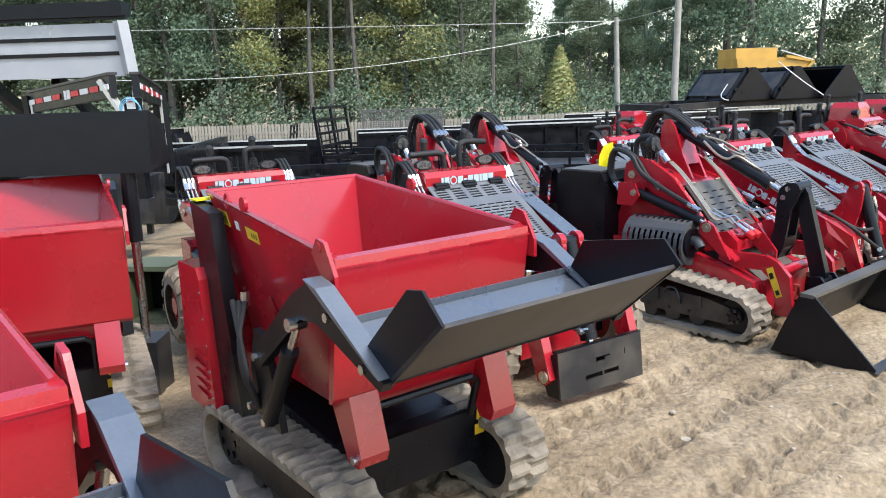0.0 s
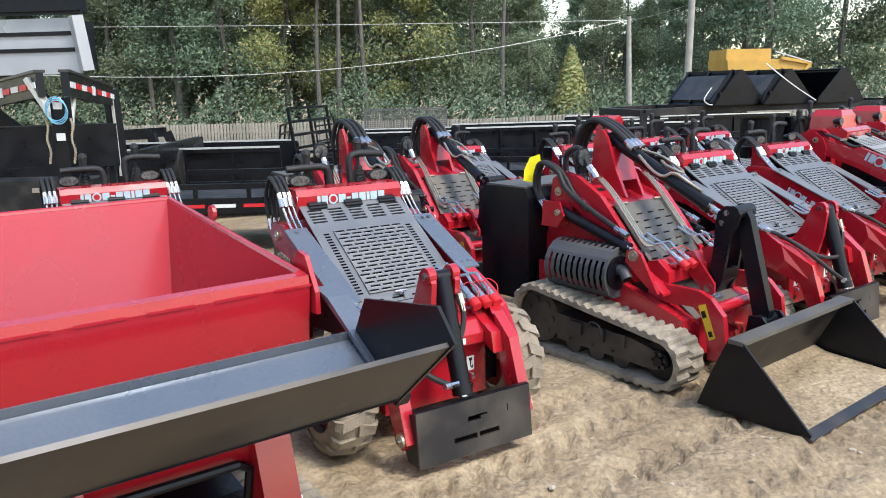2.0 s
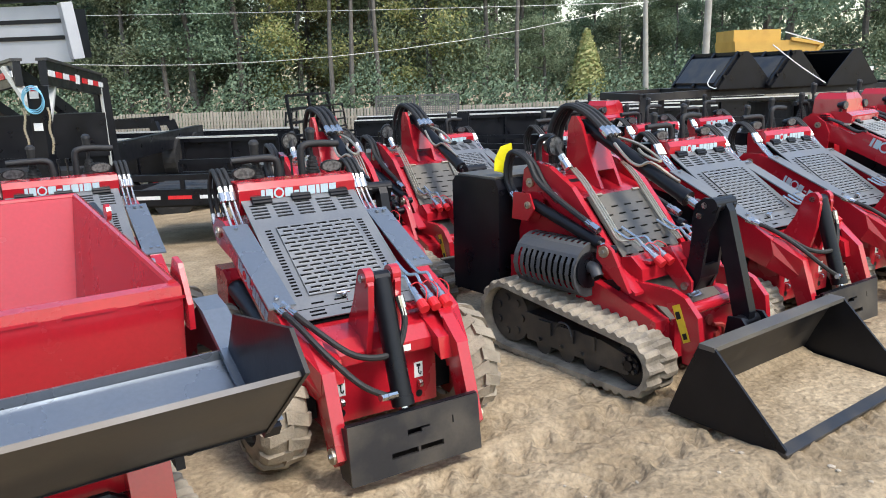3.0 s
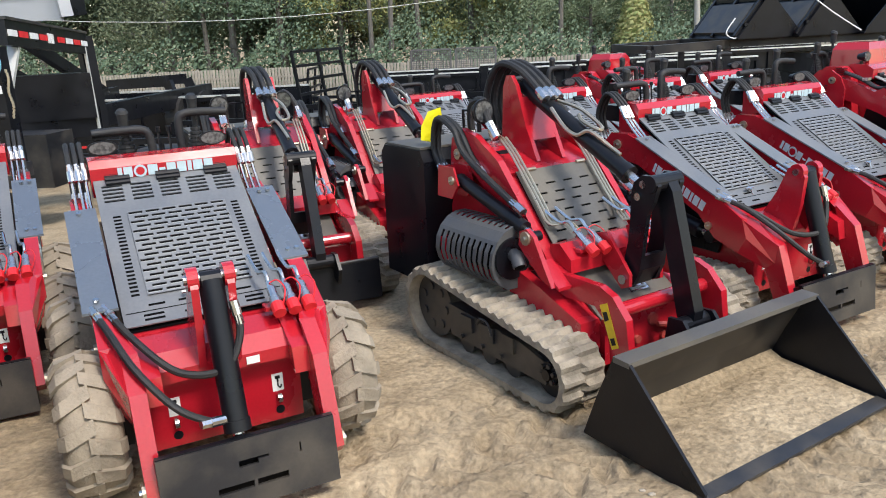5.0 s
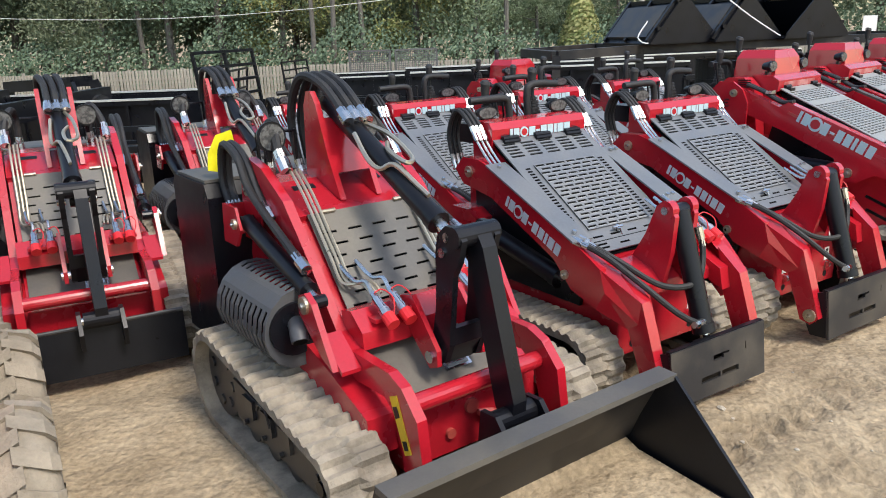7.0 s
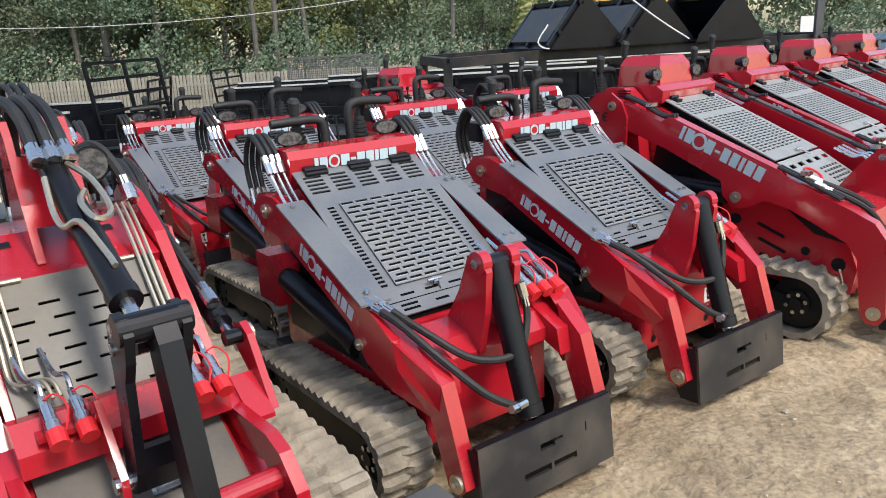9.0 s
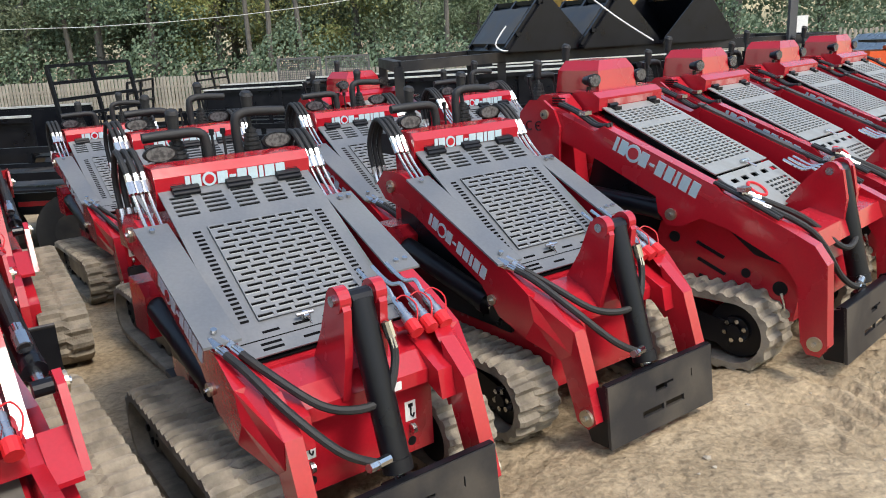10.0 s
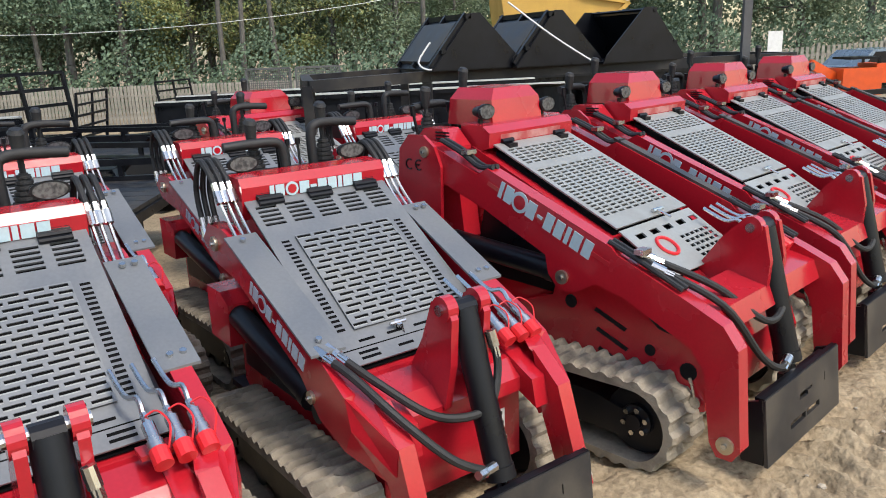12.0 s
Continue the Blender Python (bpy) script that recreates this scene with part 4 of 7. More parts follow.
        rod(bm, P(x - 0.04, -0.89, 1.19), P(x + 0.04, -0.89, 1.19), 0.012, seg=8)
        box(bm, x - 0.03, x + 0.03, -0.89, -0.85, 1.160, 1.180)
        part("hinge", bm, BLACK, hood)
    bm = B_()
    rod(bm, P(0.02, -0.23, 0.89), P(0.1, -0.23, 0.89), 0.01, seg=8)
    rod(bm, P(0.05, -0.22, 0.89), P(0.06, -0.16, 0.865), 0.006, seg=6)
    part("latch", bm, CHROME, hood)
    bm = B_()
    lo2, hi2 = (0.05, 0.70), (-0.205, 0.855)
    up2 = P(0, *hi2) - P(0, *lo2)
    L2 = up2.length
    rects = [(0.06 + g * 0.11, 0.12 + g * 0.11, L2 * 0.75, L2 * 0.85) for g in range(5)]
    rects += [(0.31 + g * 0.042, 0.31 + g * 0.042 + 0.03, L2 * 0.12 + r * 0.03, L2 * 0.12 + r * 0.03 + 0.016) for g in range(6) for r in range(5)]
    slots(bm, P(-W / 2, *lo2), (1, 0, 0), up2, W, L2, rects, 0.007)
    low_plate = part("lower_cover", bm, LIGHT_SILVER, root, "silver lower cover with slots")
    # same painted shade below the lower cover's slots
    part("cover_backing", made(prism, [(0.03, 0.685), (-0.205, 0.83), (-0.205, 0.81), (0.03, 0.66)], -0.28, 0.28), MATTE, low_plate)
    part("filler_ring", made(tube, [P(-0.12 + 0.05 * math.cos(a), -0.07 + 0.045 * math.sin(a), 0.785 - 0.027 * math.sin(a)) for a in [i * math.pi / 6 for i in range(13)]], 0.008, 6, 2), REDCAP, low_plate)
    # boxed top
    bm = B_()
    prism(bm, [(-0.90, 1.165), (-0.895, 1.235), (-0.94, 1.265), (-1.08, 1.275), (-1.08, 1.1)], -0.32, 0.32)
    part("cowl", bm, RED, root, bevel=0.012)
    bm = B_()
    vs = []
    for z, hx, f0, f1 in ((1.25, 0.19, -1.30, -0.99), (1.375, 0.18, -1.29, -1.005), (1.43, 0.135, -1.27, -1.03)):
        vs.append([bm.verts.new(P(x, f, z)) for x, f in ((-hx, f0), (hx, f0), (hx, f1), (-hx, f1))])
    for a, b in zip(vs, vs[1:]):
        for i in range(4):
            bm.faces.new((a[i], a[(i + 1) % 4], b[(i + 1) % 4], b[i]))
    bm.faces.new(vs[0][::-1])
    bm.faces.new(vs[-1])
    part("top_box", bm, RED, root, bevel=0.01)
    part("scuffed_strip", made(prism, [(-0.8975, 1.185), (-0.8945, 1.222), (-0.898, 1.222), (-0.901, 1.185)], -0.24, 0.22), WORNSTRIP, root, "worn pale lettering strip")
    # front end
    bm = B_()
    prism(bm, [(0.08, 0.64), (0.16, 0.70), (0.32, 0.66), (0.35, 0.58), (0.16, 0.55)], -0.466, 0.466)
    part("cross_beam", bm, RED, root, bevel=0.012)
    lug_pair(root, 0.05, 0.13, [(0.0, 0.66), (0.32, 0.62), (0.33, 0.76), (0.30, 0.90), (0.22, 0.93), (0.12, 0.83)], (0.245, 0.89), 0.046)
    cylinder(root, (0.05, 0.255, 0.88), (0.05, 0.42, 0.26), 0.05, 0.14, "tilt_cylinder")
    attach_plate(root, 0.36, 0.50, 0.06, 0.33)
    part("plate_clevis", made(box, 0.0, 0.1, 0.38, 0.45, 0.19, 0.29), BLACK, root)
    part("front_skin", made(prism, [(0.27, 0.24), (0.28, 0.44), (0.24, 0.53), (0.2, 0.53), (0.2, 0.24)], -0.33, 0.33), RED, root, bevel=0.006)
    hose(root, [(-0.48, 0.02, 0.84), (-0.32, 0.24, 0.72), (-0.12, 0.36, 0.55), (0.02, 0.37, 0.56), (0.08, 0.33, 0.66), (0.08, 0.28, 0.76)], 0.015)
    hose(root, [(-0.50, 0.08, 0.81), (-0.40, 0.32, 0.68), (-0.22, 0.40, 0.44), (-0.1, 0.43, 0.36), (0.0, 0.42, 0.37)], 0.015)
    coupler_set(root, 0.27, 0.12, 0.79)
    part("plastic_wrap", made(tube, [P(0.22, 0.12, 0.83), P(0.29, 0.15, 0.825), P(0.36, 0.13, 0.835), P(0.41, 0.15, 0.82)], 0.03, 7, 3), WRAP, root, "crumpled clear plastic wrap")
    part("control_panel", made(box, -0.32, 0.32, -1.42, -1.28, 1.08, 1.2), BLACK, root, bevel=0.01)
    joystick(root, -0.28, -1.36, 1.2, 0.14)
    joystick(root, 0.02, -1.38, 1.22, 0.2)
    handle_bar(root, [(-0.34, -1.4, 1.34), (-0.2, -1.4, 1.35), (-0.08, -1.4, 1.33), (-0.06, -1.39, 1.22)])
    handle_bar(root, [(0.06, -1.39, 1.2), (0.07, -1.4, 1.36), (0.14, -1.4, 1.38), (0.32, -1.4, 1.37)])
    for x in (-0.4, -0.15, 0.25):
        bm = B_()
        rod(bm, P(x, -1.3, 1.2), P(x - 0.02, -1.31, 1.33), 0.008, seg=6)
        rod(bm, P(x - 0.02, -1.31, 1.31), P(x - 0.025, -1.31, 1.36), 0.014, seg=8)
        part("lever", bm, BLACK, root)
    return root


# ---- stand-on tracked loader with a central bucket cylinder ----


def bucket_mesh(half, width_f, height):
    """An open loader bucket: floor, back, two side plates, a folded top lip, a cutting edge. Its heel is at f = -0.22."""
    bm = B_()
    t = 0.012
    prism(bm, [(-0.20, 0.012), (width_f, 0.0), (width_f, 0.014), (-0.19, 0.026)], -half, half)
    prism(bm, [(-0.20, 0.02), (-0.185, 0.03), (-0.11, 0.20), (-0.012, height - 0.005), (-0.03, height), (-0.13, 0.21)], -half, half)
    return bm


def loader_bucket(root, half=0.605):
    b = part("bucket", bucket_mesh(half, 0.40, 0.395), BLACK_DUST, root, "open black steel bucket with sand on its floor", bevel=0.002)
    for side in (-1, 1):
        xa, xb = sorted((side * half, side * (half + 0.014)))
        part("side_plate", made(prism, [(-0.215, 0.005), (0.40, 0.0), (0.41, 0.03), (0.03, 0.405), (-0.05, 0.405), (-0.14, 0.2)], xa, xb), BLACK, b, bevel=0.003)
    bm = B_()
    prism(bm, [(-0.05, 0.385), (0.035, 0.385), (0.035, 0.407), (-0.05, 0.41)], -half - 0.016, half + 0.016)
    part("top_lip", bm, DUSTY_HOOD, b, "grey dusty top lip", bevel=0.004)
    part("cutting_edge", made(prism, [(0.355, 0.003), (0.42, 0.0), (0.42, 0.012), (0.355, 0.02)], -half - 0.016, half + 0.016), STEEL_DUST, b, "worn steel cutting edge", bevel=0.003)
    part("sand_on_floor", made(prism, [(-0.17, 0.0275), (0.36, 0.0155), (0.36, 0.019), (-0.1, 0.05), (-0.165, 0.075)], -half + 0.02, half - 0.02), DIRT, b, "thin layer of sand")
    return b


def stand_on_loader(with_bucket, muffler=True):
    label = "red stand-on tracked loader with dusty slotted hood and black bucket" if with_bucket else "red stand-on tracked loader with a black blade plate"
    root = thing("stand_on_loader", label, "skid steer", "stand-on loaders")
    hood_mat = DUSTY_HOOD
    bm = B_()
    prism(bm, [(-0.45, 0.14), (-0.45, 0.33), (-0.50, 0.35), (-0.74, 0.505), (-0.79, 0.58), (-1.10, 0.93), (-1.36, 1.02), (-1.55, 1.02), (-1.66, 0.7), (-1.66, 0.2)], -0.285, 0.285)
    part("body", bm, RED, root, bevel=0.012)
    # flared lower body beside the tracks
    for side in (-1, 1):
        part("fender", made(prism, [(-0.46, 0.22), (-0.47, 0.36), (-0.75, 0.46), (-1.05, 0.55), (-1.62, 0.55), (-1.62, 0.4), (-0.95, 0.38)], *sorted((side * 0.285, side * 0.40))), RED, root, bevel=0.008)
        track_unit(root, side, 0.37, 0.615, -1.46, -0.50, 0.185, 0.125, STEEL_DUST, False)
        xa, xb = sorted((side * 0.295, side * 0.335))
        arm = [(-1.58, 0.95), (-1.56, 1.10), (-1.47, 1.16), (-1.34, 1.13), (-1.15, 1.02), (-0.95, 0.80), (-0.77, 0.58), (-0.67, 0.54), (-0.42, 0.54), (-0.34, 0.51), (-0.255, 0.42), (-0.225, 0.2), (-0.26, 0.15), (-0.34, 0.15), (-0.355, 0.28), (-0.39, 0.39), (-0.45, 0.44), (-0.64, 0.43), (-0.74, 0.46), (-0.93, 0.54), (-1.12, 0.74), (-1.36, 0.93), (-1.48, 0.92)]
        part("lift_arm", made(prism, arm, xa, xb), RED, root, bevel=0.005)
        xd, xe = sorted((side * 0.335, side * 0.338))
        part("warning_decal", made(prism, [(-0.415, 0.455), (-0.37, 0.475), (-0.295, 0.285), (-0.335, 0.265)], xd, xe), YELLOW, root, "yellow warning sticker")
        for mark in ([(-0.395, 0.425), (-0.37, 0.435), (-0.355, 0.40), (-0.38, 0.385)], [(-0.345, 0.315), (-0.322, 0.325), (-0.31, 0.295), (-0.333, 0.285)]):
            part("decal_mark", made(prism, mark, *sorted((side * 0.338, side * 0.340))), BLACK, root)
        arm_pin(root, side * 0.335, -1.50, 1.02, 0.04)
        arm_pin(root, side * 0.44, -0.80, 0.705, 0.045)
        part("cylinder_bracket", made(prism, [(-0.86, 0.66), (-0.85, 0.73), (-0.80, 0.75), (-0.75, 0.72), (-0.68, 0.60), (-0.62, 0.50), (-0.70, 0.53)], *sorted((side * 0.415, side * 0.44))), RED, root, bevel=0.005)
        part("cylinder_bracket", made(prism, [(-1.56, 0.80), (-1.54, 0.97), (-1.40, 0.97), (-1.36, 0.88), (-1.42, 0.80)], *sorted((side * 0.336, side * 0.345))), RED, root, bevel=0.005)
        part("cylinder_bracket", made(prism, [(-1.56, 0.80), (-1.54, 0.97), (-1.40, 0.97), (-1.36, 0.88), (-1.42, 0.80)], *sorted((side * 0.43, side * 0.442))), RED, root, bevel=0.003)
        part("bracket_back", made(box, *sorted((side * 0.345, side * 0.43)), -1.56, -1.54, 0.82, 0.96), RED, root)
        arm_pin(root, side * 0.442, -1.41, 0.90, 0.03)
        part("bracket_web", made(prism, [(-0.74, 0.60), (-0.60, 0.50), (-0.60, 0.485), (-0.74, 0.585)], *sorted((side * 0.336, side * 0.415))), RED, root)
        cylinder(root, (side * 0.385, -1.42, 0.90), (side * 0.385, -0.80, 0.705), 0.034, 0.14, "lift_cylinder")
        work_light(root, (-0.27 if side < 0 else 0.18), -1.36, 1.25, 0.058)
        for k in range(2):
            hx = side * (0.345 + 0.03 * k)
            hose(root, [(hx, -1.56, 0.88), (hx, -1.68, 1.02), (hx, -1.64, 1.20), (hx, -1.48, 1.16), (hx, -1.36, 1.02), (hx, -1.24 + 0.34 * k, 0.93 - 0.13 * k)], 0.018, 0.1)
        hose(root, [(side * 0.2, -1.55, 1.03), (side * 0.2, -1.56, 1.25), (side * 0.22, -1.42, 1.30), (side * 0.26, -1.33, 1.22), (side * 0.265, -1.24, 1.12)], 0.021, 0.1)
        for k in range(3):
            px = side * (0.25 - 0.02 * k)
            pipe(root, [(px, -1.24, 1.12), (px, -1.13, 1.03), (px, -0.95, 0.83), (px, -0.86, 0.735), (px - side * 0.05, -0.80, 0.735), (px - side * 0.06, -0.745, 0.70)], 0.0065)
    # engine cover with slots, upper part red
    bm = B_()
    lo, hi = (-0.79, 0.60), (-1.10, 0.955)
    up = P(0, *hi) - P(0, *lo)
    L = up.length
    rects = [(0.03 + g * 0.115 + (0.03 if r % 2 else 0), 0.03 + g * 0.115 + 0.062 + (0.03 if r % 2 else 0), L * 0.10 + r * L * 0.115, L * 0.10 + r * L * 0.115 + 0.010) for g in range(4) for r in range(7)]
    slots(bm, P(-0.26, *lo) + Vector((0, 0, 0.004)), (1, 0, 0), up, 0.52, L, rects, 0.006)
    hood = part("hood", bm, hood_mat, root, "dusty grey slotted engine cover")
    # thin black sheet, painted shade behind the slots
    part("hood_backing", made(prism, [(-0.80, 0.596), (-1.10, 0.942), (-1.11, 0.93), (-0.81, 0.585)], -0.25, 0.25), MATTE, hood)
    for x in (-0.17, 0.17):
        part("hinge", made(rod, P(x - 0.03, -1.09, 0.965), P(x + 0.03, -1.09, 0.965), 0.009, seg=8), BRASS, hood)
    bm = B_()
    tower = [(-1.15, 0.985), (-1.24, 1.16), (-1.32, 1.37), (-1.36, 1.42), (-1.40, 1.42), (-1.43, 1.36), (-1.45, 1.05), (-1.36, 1.03)]
    prism(bm, tower, -0.075, -0.05)
    prism(bm, tower, 0.10, 0.125)
    prism(bm, [(-1.205, 1.09), (-1.24, 1.16), (-1.30, 1.31), (-1.315, 1.31), (-1.255, 1.16), (-1.22, 1.085)], -0.05, 0.10)
    part("boom_tower", bm, RED, root, "red upright ears for the bucket cylinder", bevel=0.005)
    part("upper_deck", made(prism, [(-1.10, 0.958), (-1.36, 1.055), (-1.55, 1.06), (-1.55, 0.98), (-1.36, 0.95), (-1.13, 0.90)], -0.29, 0.29), RED, root, bevel=0.01)
    bm = B_()
    for x in (-0.17, 0.15):
        prism(bm, [(-1.28, 1.027), (-1.31, 1.038), (-1.311, 1.041), (-1.281, 1.030)], x - 0.05, x + 0.05)
    part("grab_slot", bm, BLACK, root)
    # front cover with badge
    bm = B_()
    prism(bm, [(-0.47, 0.335), (-0.735, 0.515), (-0.73, 0.525), (-0.465, 0.347)], -0.27, 0.27)
    part("front_cover", bm, hood_mat, root, "dusty dark front cover", bevel=0.003)
    bm = B_()
    prism(bm, [(-0.545, 0.399), (-0.625, 0.453), (-0.622, 0.459), (-0.542, 0.405)], 0.0, 0.12)
    badge = part("badge", bm, CHROME, root, "bright metal badge")
    for b0, b1, x0, x1 in ((0.10, 0.90, 0.012, 0.024), (0.10, 0.90, 0.096, 0.108), (0.10, 0.22, 0.024, 0.096), (0.78, 0.90, 0.024, 0.096)):
        f0, z0, f1, z1 = -0.543 - 0.08 * b0, 0.405 + 0.054 * b0, -0.543 - 0.08 * b1, 0.405 + 0.054 * b1
        part("badge_rim", made(prism, [(f0, z0), (f1, z1), (f1 + 0.002, z1 + 0.004), (f0 + 0.002, z0 + 0.004)], x0, x1), LIGHT_SILVER, badge)
    part("badge_key", made(rod, P(0.06, -0.583, 0.433), P(0.06, -0.577, 0.443), 0.016, seg=14), STEEL_DUST, badge)
    bm = B_()
    prism(bm, [(-0.70, 0.52), (-0.645, 0.535), (-0.65, 0.60), (-0.73, 0.665), (-0.80, 0.65), (-0.79, 0.56)], -0.295, 0.295)
    part("arm_cross_beam", bm, RED, root, bevel=0.01)
    for x in (-0.095, 0.115):
        part("crank_ear", made(prism, [(-0.66, 0.58), (-0.52, 0.45), (-0.47, 0.47), (-0.47, 0.53), (-0.62, 0.71), (-0.70, 0.69)], x, x + 0.02), RED, root, bevel=0.004)
    part("crank_pin", made(rod, P(-0.105, -0.51, 0.50), P(0.145, -0.51, 0.50), 0.024, seg=12), CHROME, root)
    part("lower_cross_tube", made(rod, P(-0.3, -0.365, 0.425), P(0.3, -0.365, 0.425), 0.034, seg=16), RED, root)
    bm = B_()
    box(bm, -0.285, 0.285, -0.455, -0.43, 0.14, 0.36)
    part("front_panel", bm, RED, root, bevel=0.008)
    bm = B_()
    for x, z, r in ((0.02, 0.30, 0.03), (-0.08, 0.22, 0.02), (0.1, 0.2, 0.022)):
        part("front_plug", made(rod, P(x, -0.43, z), P(x, -0.415, z), r, seg=12), RED_DUSTY, root)
    tube(bm, [P(0.04, -0.41, 0.27), P(0.12, -0.40, 0.25), P(0.15, -0.41, 0.18)], 0.014, 6, 4)
    part("front_hose", bm, RED_DUSTY, root)
    coupler_set(root, -0.20, -0.70, 0.70, 2, 0.075)
    coupler_set(root, 0.20, -0.70, 0.70, 2, 0.06)
    # bucket cylinder, bell crank, link
    cylinder(root, (0.025, -1.37, 1.365), (0.025, -0.46, 0.90), 0.043, 0.16, "bucket_cylinder")
    pipe(root, [(0.06, -1.14, 1.29), (0.09, -1.0, 1.25), (0.095, -0.86, 1.175), (0.04, -0.82, 1.165), (0.03, -0.92, 1.20), (0.06, -0.98, 1.225)], 0.010)
    pipe(root, [(-0.02, -1.10, 1.26), (-0.035, -0.98, 1.17), (-0.03, -0.90, 1.14), (0.0, -0.84, 1.16), (0.025, -0.72, 1.09), (0.03, -0.66, 1.06)], 0.010)
    for k in (-0.05, 0.0, 0.05):
        hose(root, [(k, -1.55, 1.03), (k, -1.62, 1.28), (k, -1.50, 1.47), (0.025 + k * 0.9, -1.34, 1.44), (0.025 + k * 0.9, -1.14, 1.30)], 0.02, 0.08)
    for x in (-0.06, 0.085):
        bm = B_()
        prism(bm, [(-0.505, 0.89), (-0.49, 0.96), (-0.44, 1.0), (-0.37, 1.0), (-0.345, 0.96), (-0.37, 0.88), (-0.405, 0.82), (-0.425, 0.66), (-0.44, 0.55), (-0.475, 0.475), (-0.52, 0.455), (-0.55, 0.49), (-0.54, 0.57), (-0.515, 0.68), (-0.505, 0.80)], x, x + 0.025)
        crank = part("bell_crank", bm, BLACK, root, bevel=0.004)
        for f, z in ((-0.46, 0.90), (-0.43, 0.96)):
            part("crank_bolt", made(rod, P(x - 0.008, f, z), P(x + 0.033, f, z), 0.018, seg=14), CHROME, crank)
    part("crank_web", made(prism, [(-0.545, 0.50), (-0.50, 0.46), (-0.44, 0.55), (-0.43, 0.62), (-0.46, 0.62), (-0.50, 0.57)], -0.035, 0.085), BLACK, root, bevel=0.006)
    part("link_head", made(rod, P(-0.068, -0.39, 0.965), P(0.118, -0.39, 0.965), 0.04, seg=18), BLACK, root)
    bm = B_()
    prism(bm, [(-0.43, 0.965), (-0.36, 0.985), (-0.325, 0.93), (-0.175, 0.40), (-0.185, 0.31), (-0.235, 0.30), (-0.275, 0.36)], 0.012, 0.072)
    part("bucket_link", bm, BLACK, root, "square black steel link to the bucket", bevel=0.008)
    part("link_pin", made(rod, P(-0.045, -0.215, 0.335), P(0.125, -0.215, 0.335), 0.042, seg=18), BLACK, root)
    part("pin_cap", made(rod, P(-0.055, -0.215, 0.335), P(0.135, -0.215, 0.335), 0.020, seg=12), CHROME, root)
    for x in (-0.075, 0.125):
        part("link_plate", made(prism, [(-0.27, 0.24), (-0.14, 0.2), (-0.10, 0.30), (-0.17, 0.385), (-0.25, 0.38)], x, x + 0.02), BLACK, root, bevel=0.003)
    if muffler:
        # rounded exhaust guard with long slots, over one track
        outline = [(-0.30, 0.715), (-0.36, 0.735), (-0.42, 0.735), (-0.475, 0.715), (-0.52, 0.675), (-0.55, 0.62), (-0.56, 0.56), (-0.545, 0.50), (-0.51, 0.45), (-0.46, 0.42)]
        bm = B_()
        for i, (a, b) in enumerate(zip(outline, outline[1:])):
            o = P(a[0], -1.42, a[1])
            ay = P(b[0], -1.42, b[1]) - o
            L = ay.length
            cut = {0: (0.35, 1), 1: (0, 1), 2: (0, 0.5), 4: (0.3, 1), 5: (0, 1), 6: (0, 1), 7: (0, 0.6)}.get(i)
            rects = [(0.035 + k * 0.047, 0.035 + k * 0.047 + 0.021, L * cut[0], L * cut[1]) for k in range(10)] if cut else []
            slots(bm, o, (0, -1, 0), ay, 0.5, L, rects, 0.004)
        g = part("exhaust_guard", bm, GUARD, root, "slotted dark grey exhaust guard", smooth=True)
        bm = B_()
        prism_pts = outline + [(-0.40, 0.42), (-0.30, 0.46)]
        for f in (-0.925, -0.921):
            vs = [bm.verts.new(P(x, f, z)) for x, z in prism_pts]
            bm.faces.new(vs)
        part("guard_end", bm, GUARD, g)
        part("guard_end_disc", made(rod, P(-0.435, -0.92, 0.58), P(-0.435, -0.905, 0.58), 0.105, seg=24), BLACK, g)
        part("exhaust_pipe", made(tube, [P(-0.435, -0.905, 0.60), P(-0.445, -0.87, 0.60), P(-0.455, -0.845, 0.585), P(-0.46, -0.825, 0.56)], 0.034, 16, 4), GUARD, root, smooth=True)
        # black disc paints the shade inside the closed pipe end
        part("pipe_mouth", made(rod, P(-0.46, -0.825, 0.56), P(-0.4605, -0.8225, 0.557), 0.027, seg=14), MATTE, root)
        part("guard_strap", made(prism, [(-0.90, 0.43), (-0.90, 0.50), (-0.80, 0.53), (-0.76, 0.50), (-0.78, 0.44)], -0.345, -0.325), BLACK, root, bevel=0.006)
        part("muffler", made(rod, P(-0.42, -1.39, 0.57), P(-0.42, -0.94, 0.57), 0.09, seg=16), MATTE, root)
    # black rear box and controls
    bm = B_()
    prism(bm, [(-1.665, 0.25), (-1.665, 0.97), (-1.70, 1.03), (-2.10, 1.03), (-2.14, 0.99), (-2.14, 0.25)], -0.46, 0.36)
    part("rear_box", bm, BLACK, root, "tall black steel rear box", bevel=0.02)
    part("box_lid", made(prism, [(-1.71, 1.032), (-2.09, 1.032), (-2.09, 1.045), (-1.71, 1.045)], -0.45, 0.35), DUSTY_HOOD, root)
    for k in range(9):
        part("guard_bar", made(tube, [P(0.06 + k * 0.018, -1.57, 1.08), P(0.06 + k * 0.018, -1.575, 1.2)], 0.004, 5, 1, True), BLACK, root)
    bm = B_()
    tube(bm, [P(0.04, -1.57, 1.08), P(0.04, -1.57, 1.22), P(0.24, -1.57, 1.22), P(0.24, -1.57, 1.08)], 0.008, 6, 1, True)
    part("radiator_guard", bm, BLACK, root)
    part("grab_bar", made(tube, [P(-0.24, -1.57, 1.06), P(-0.24, -1.58, 1.24), P(-0.06, -1.58, 1.24), P(-0.06, -1.57, 1.06)], 0.01, 6, 1, True), BLACK, root)
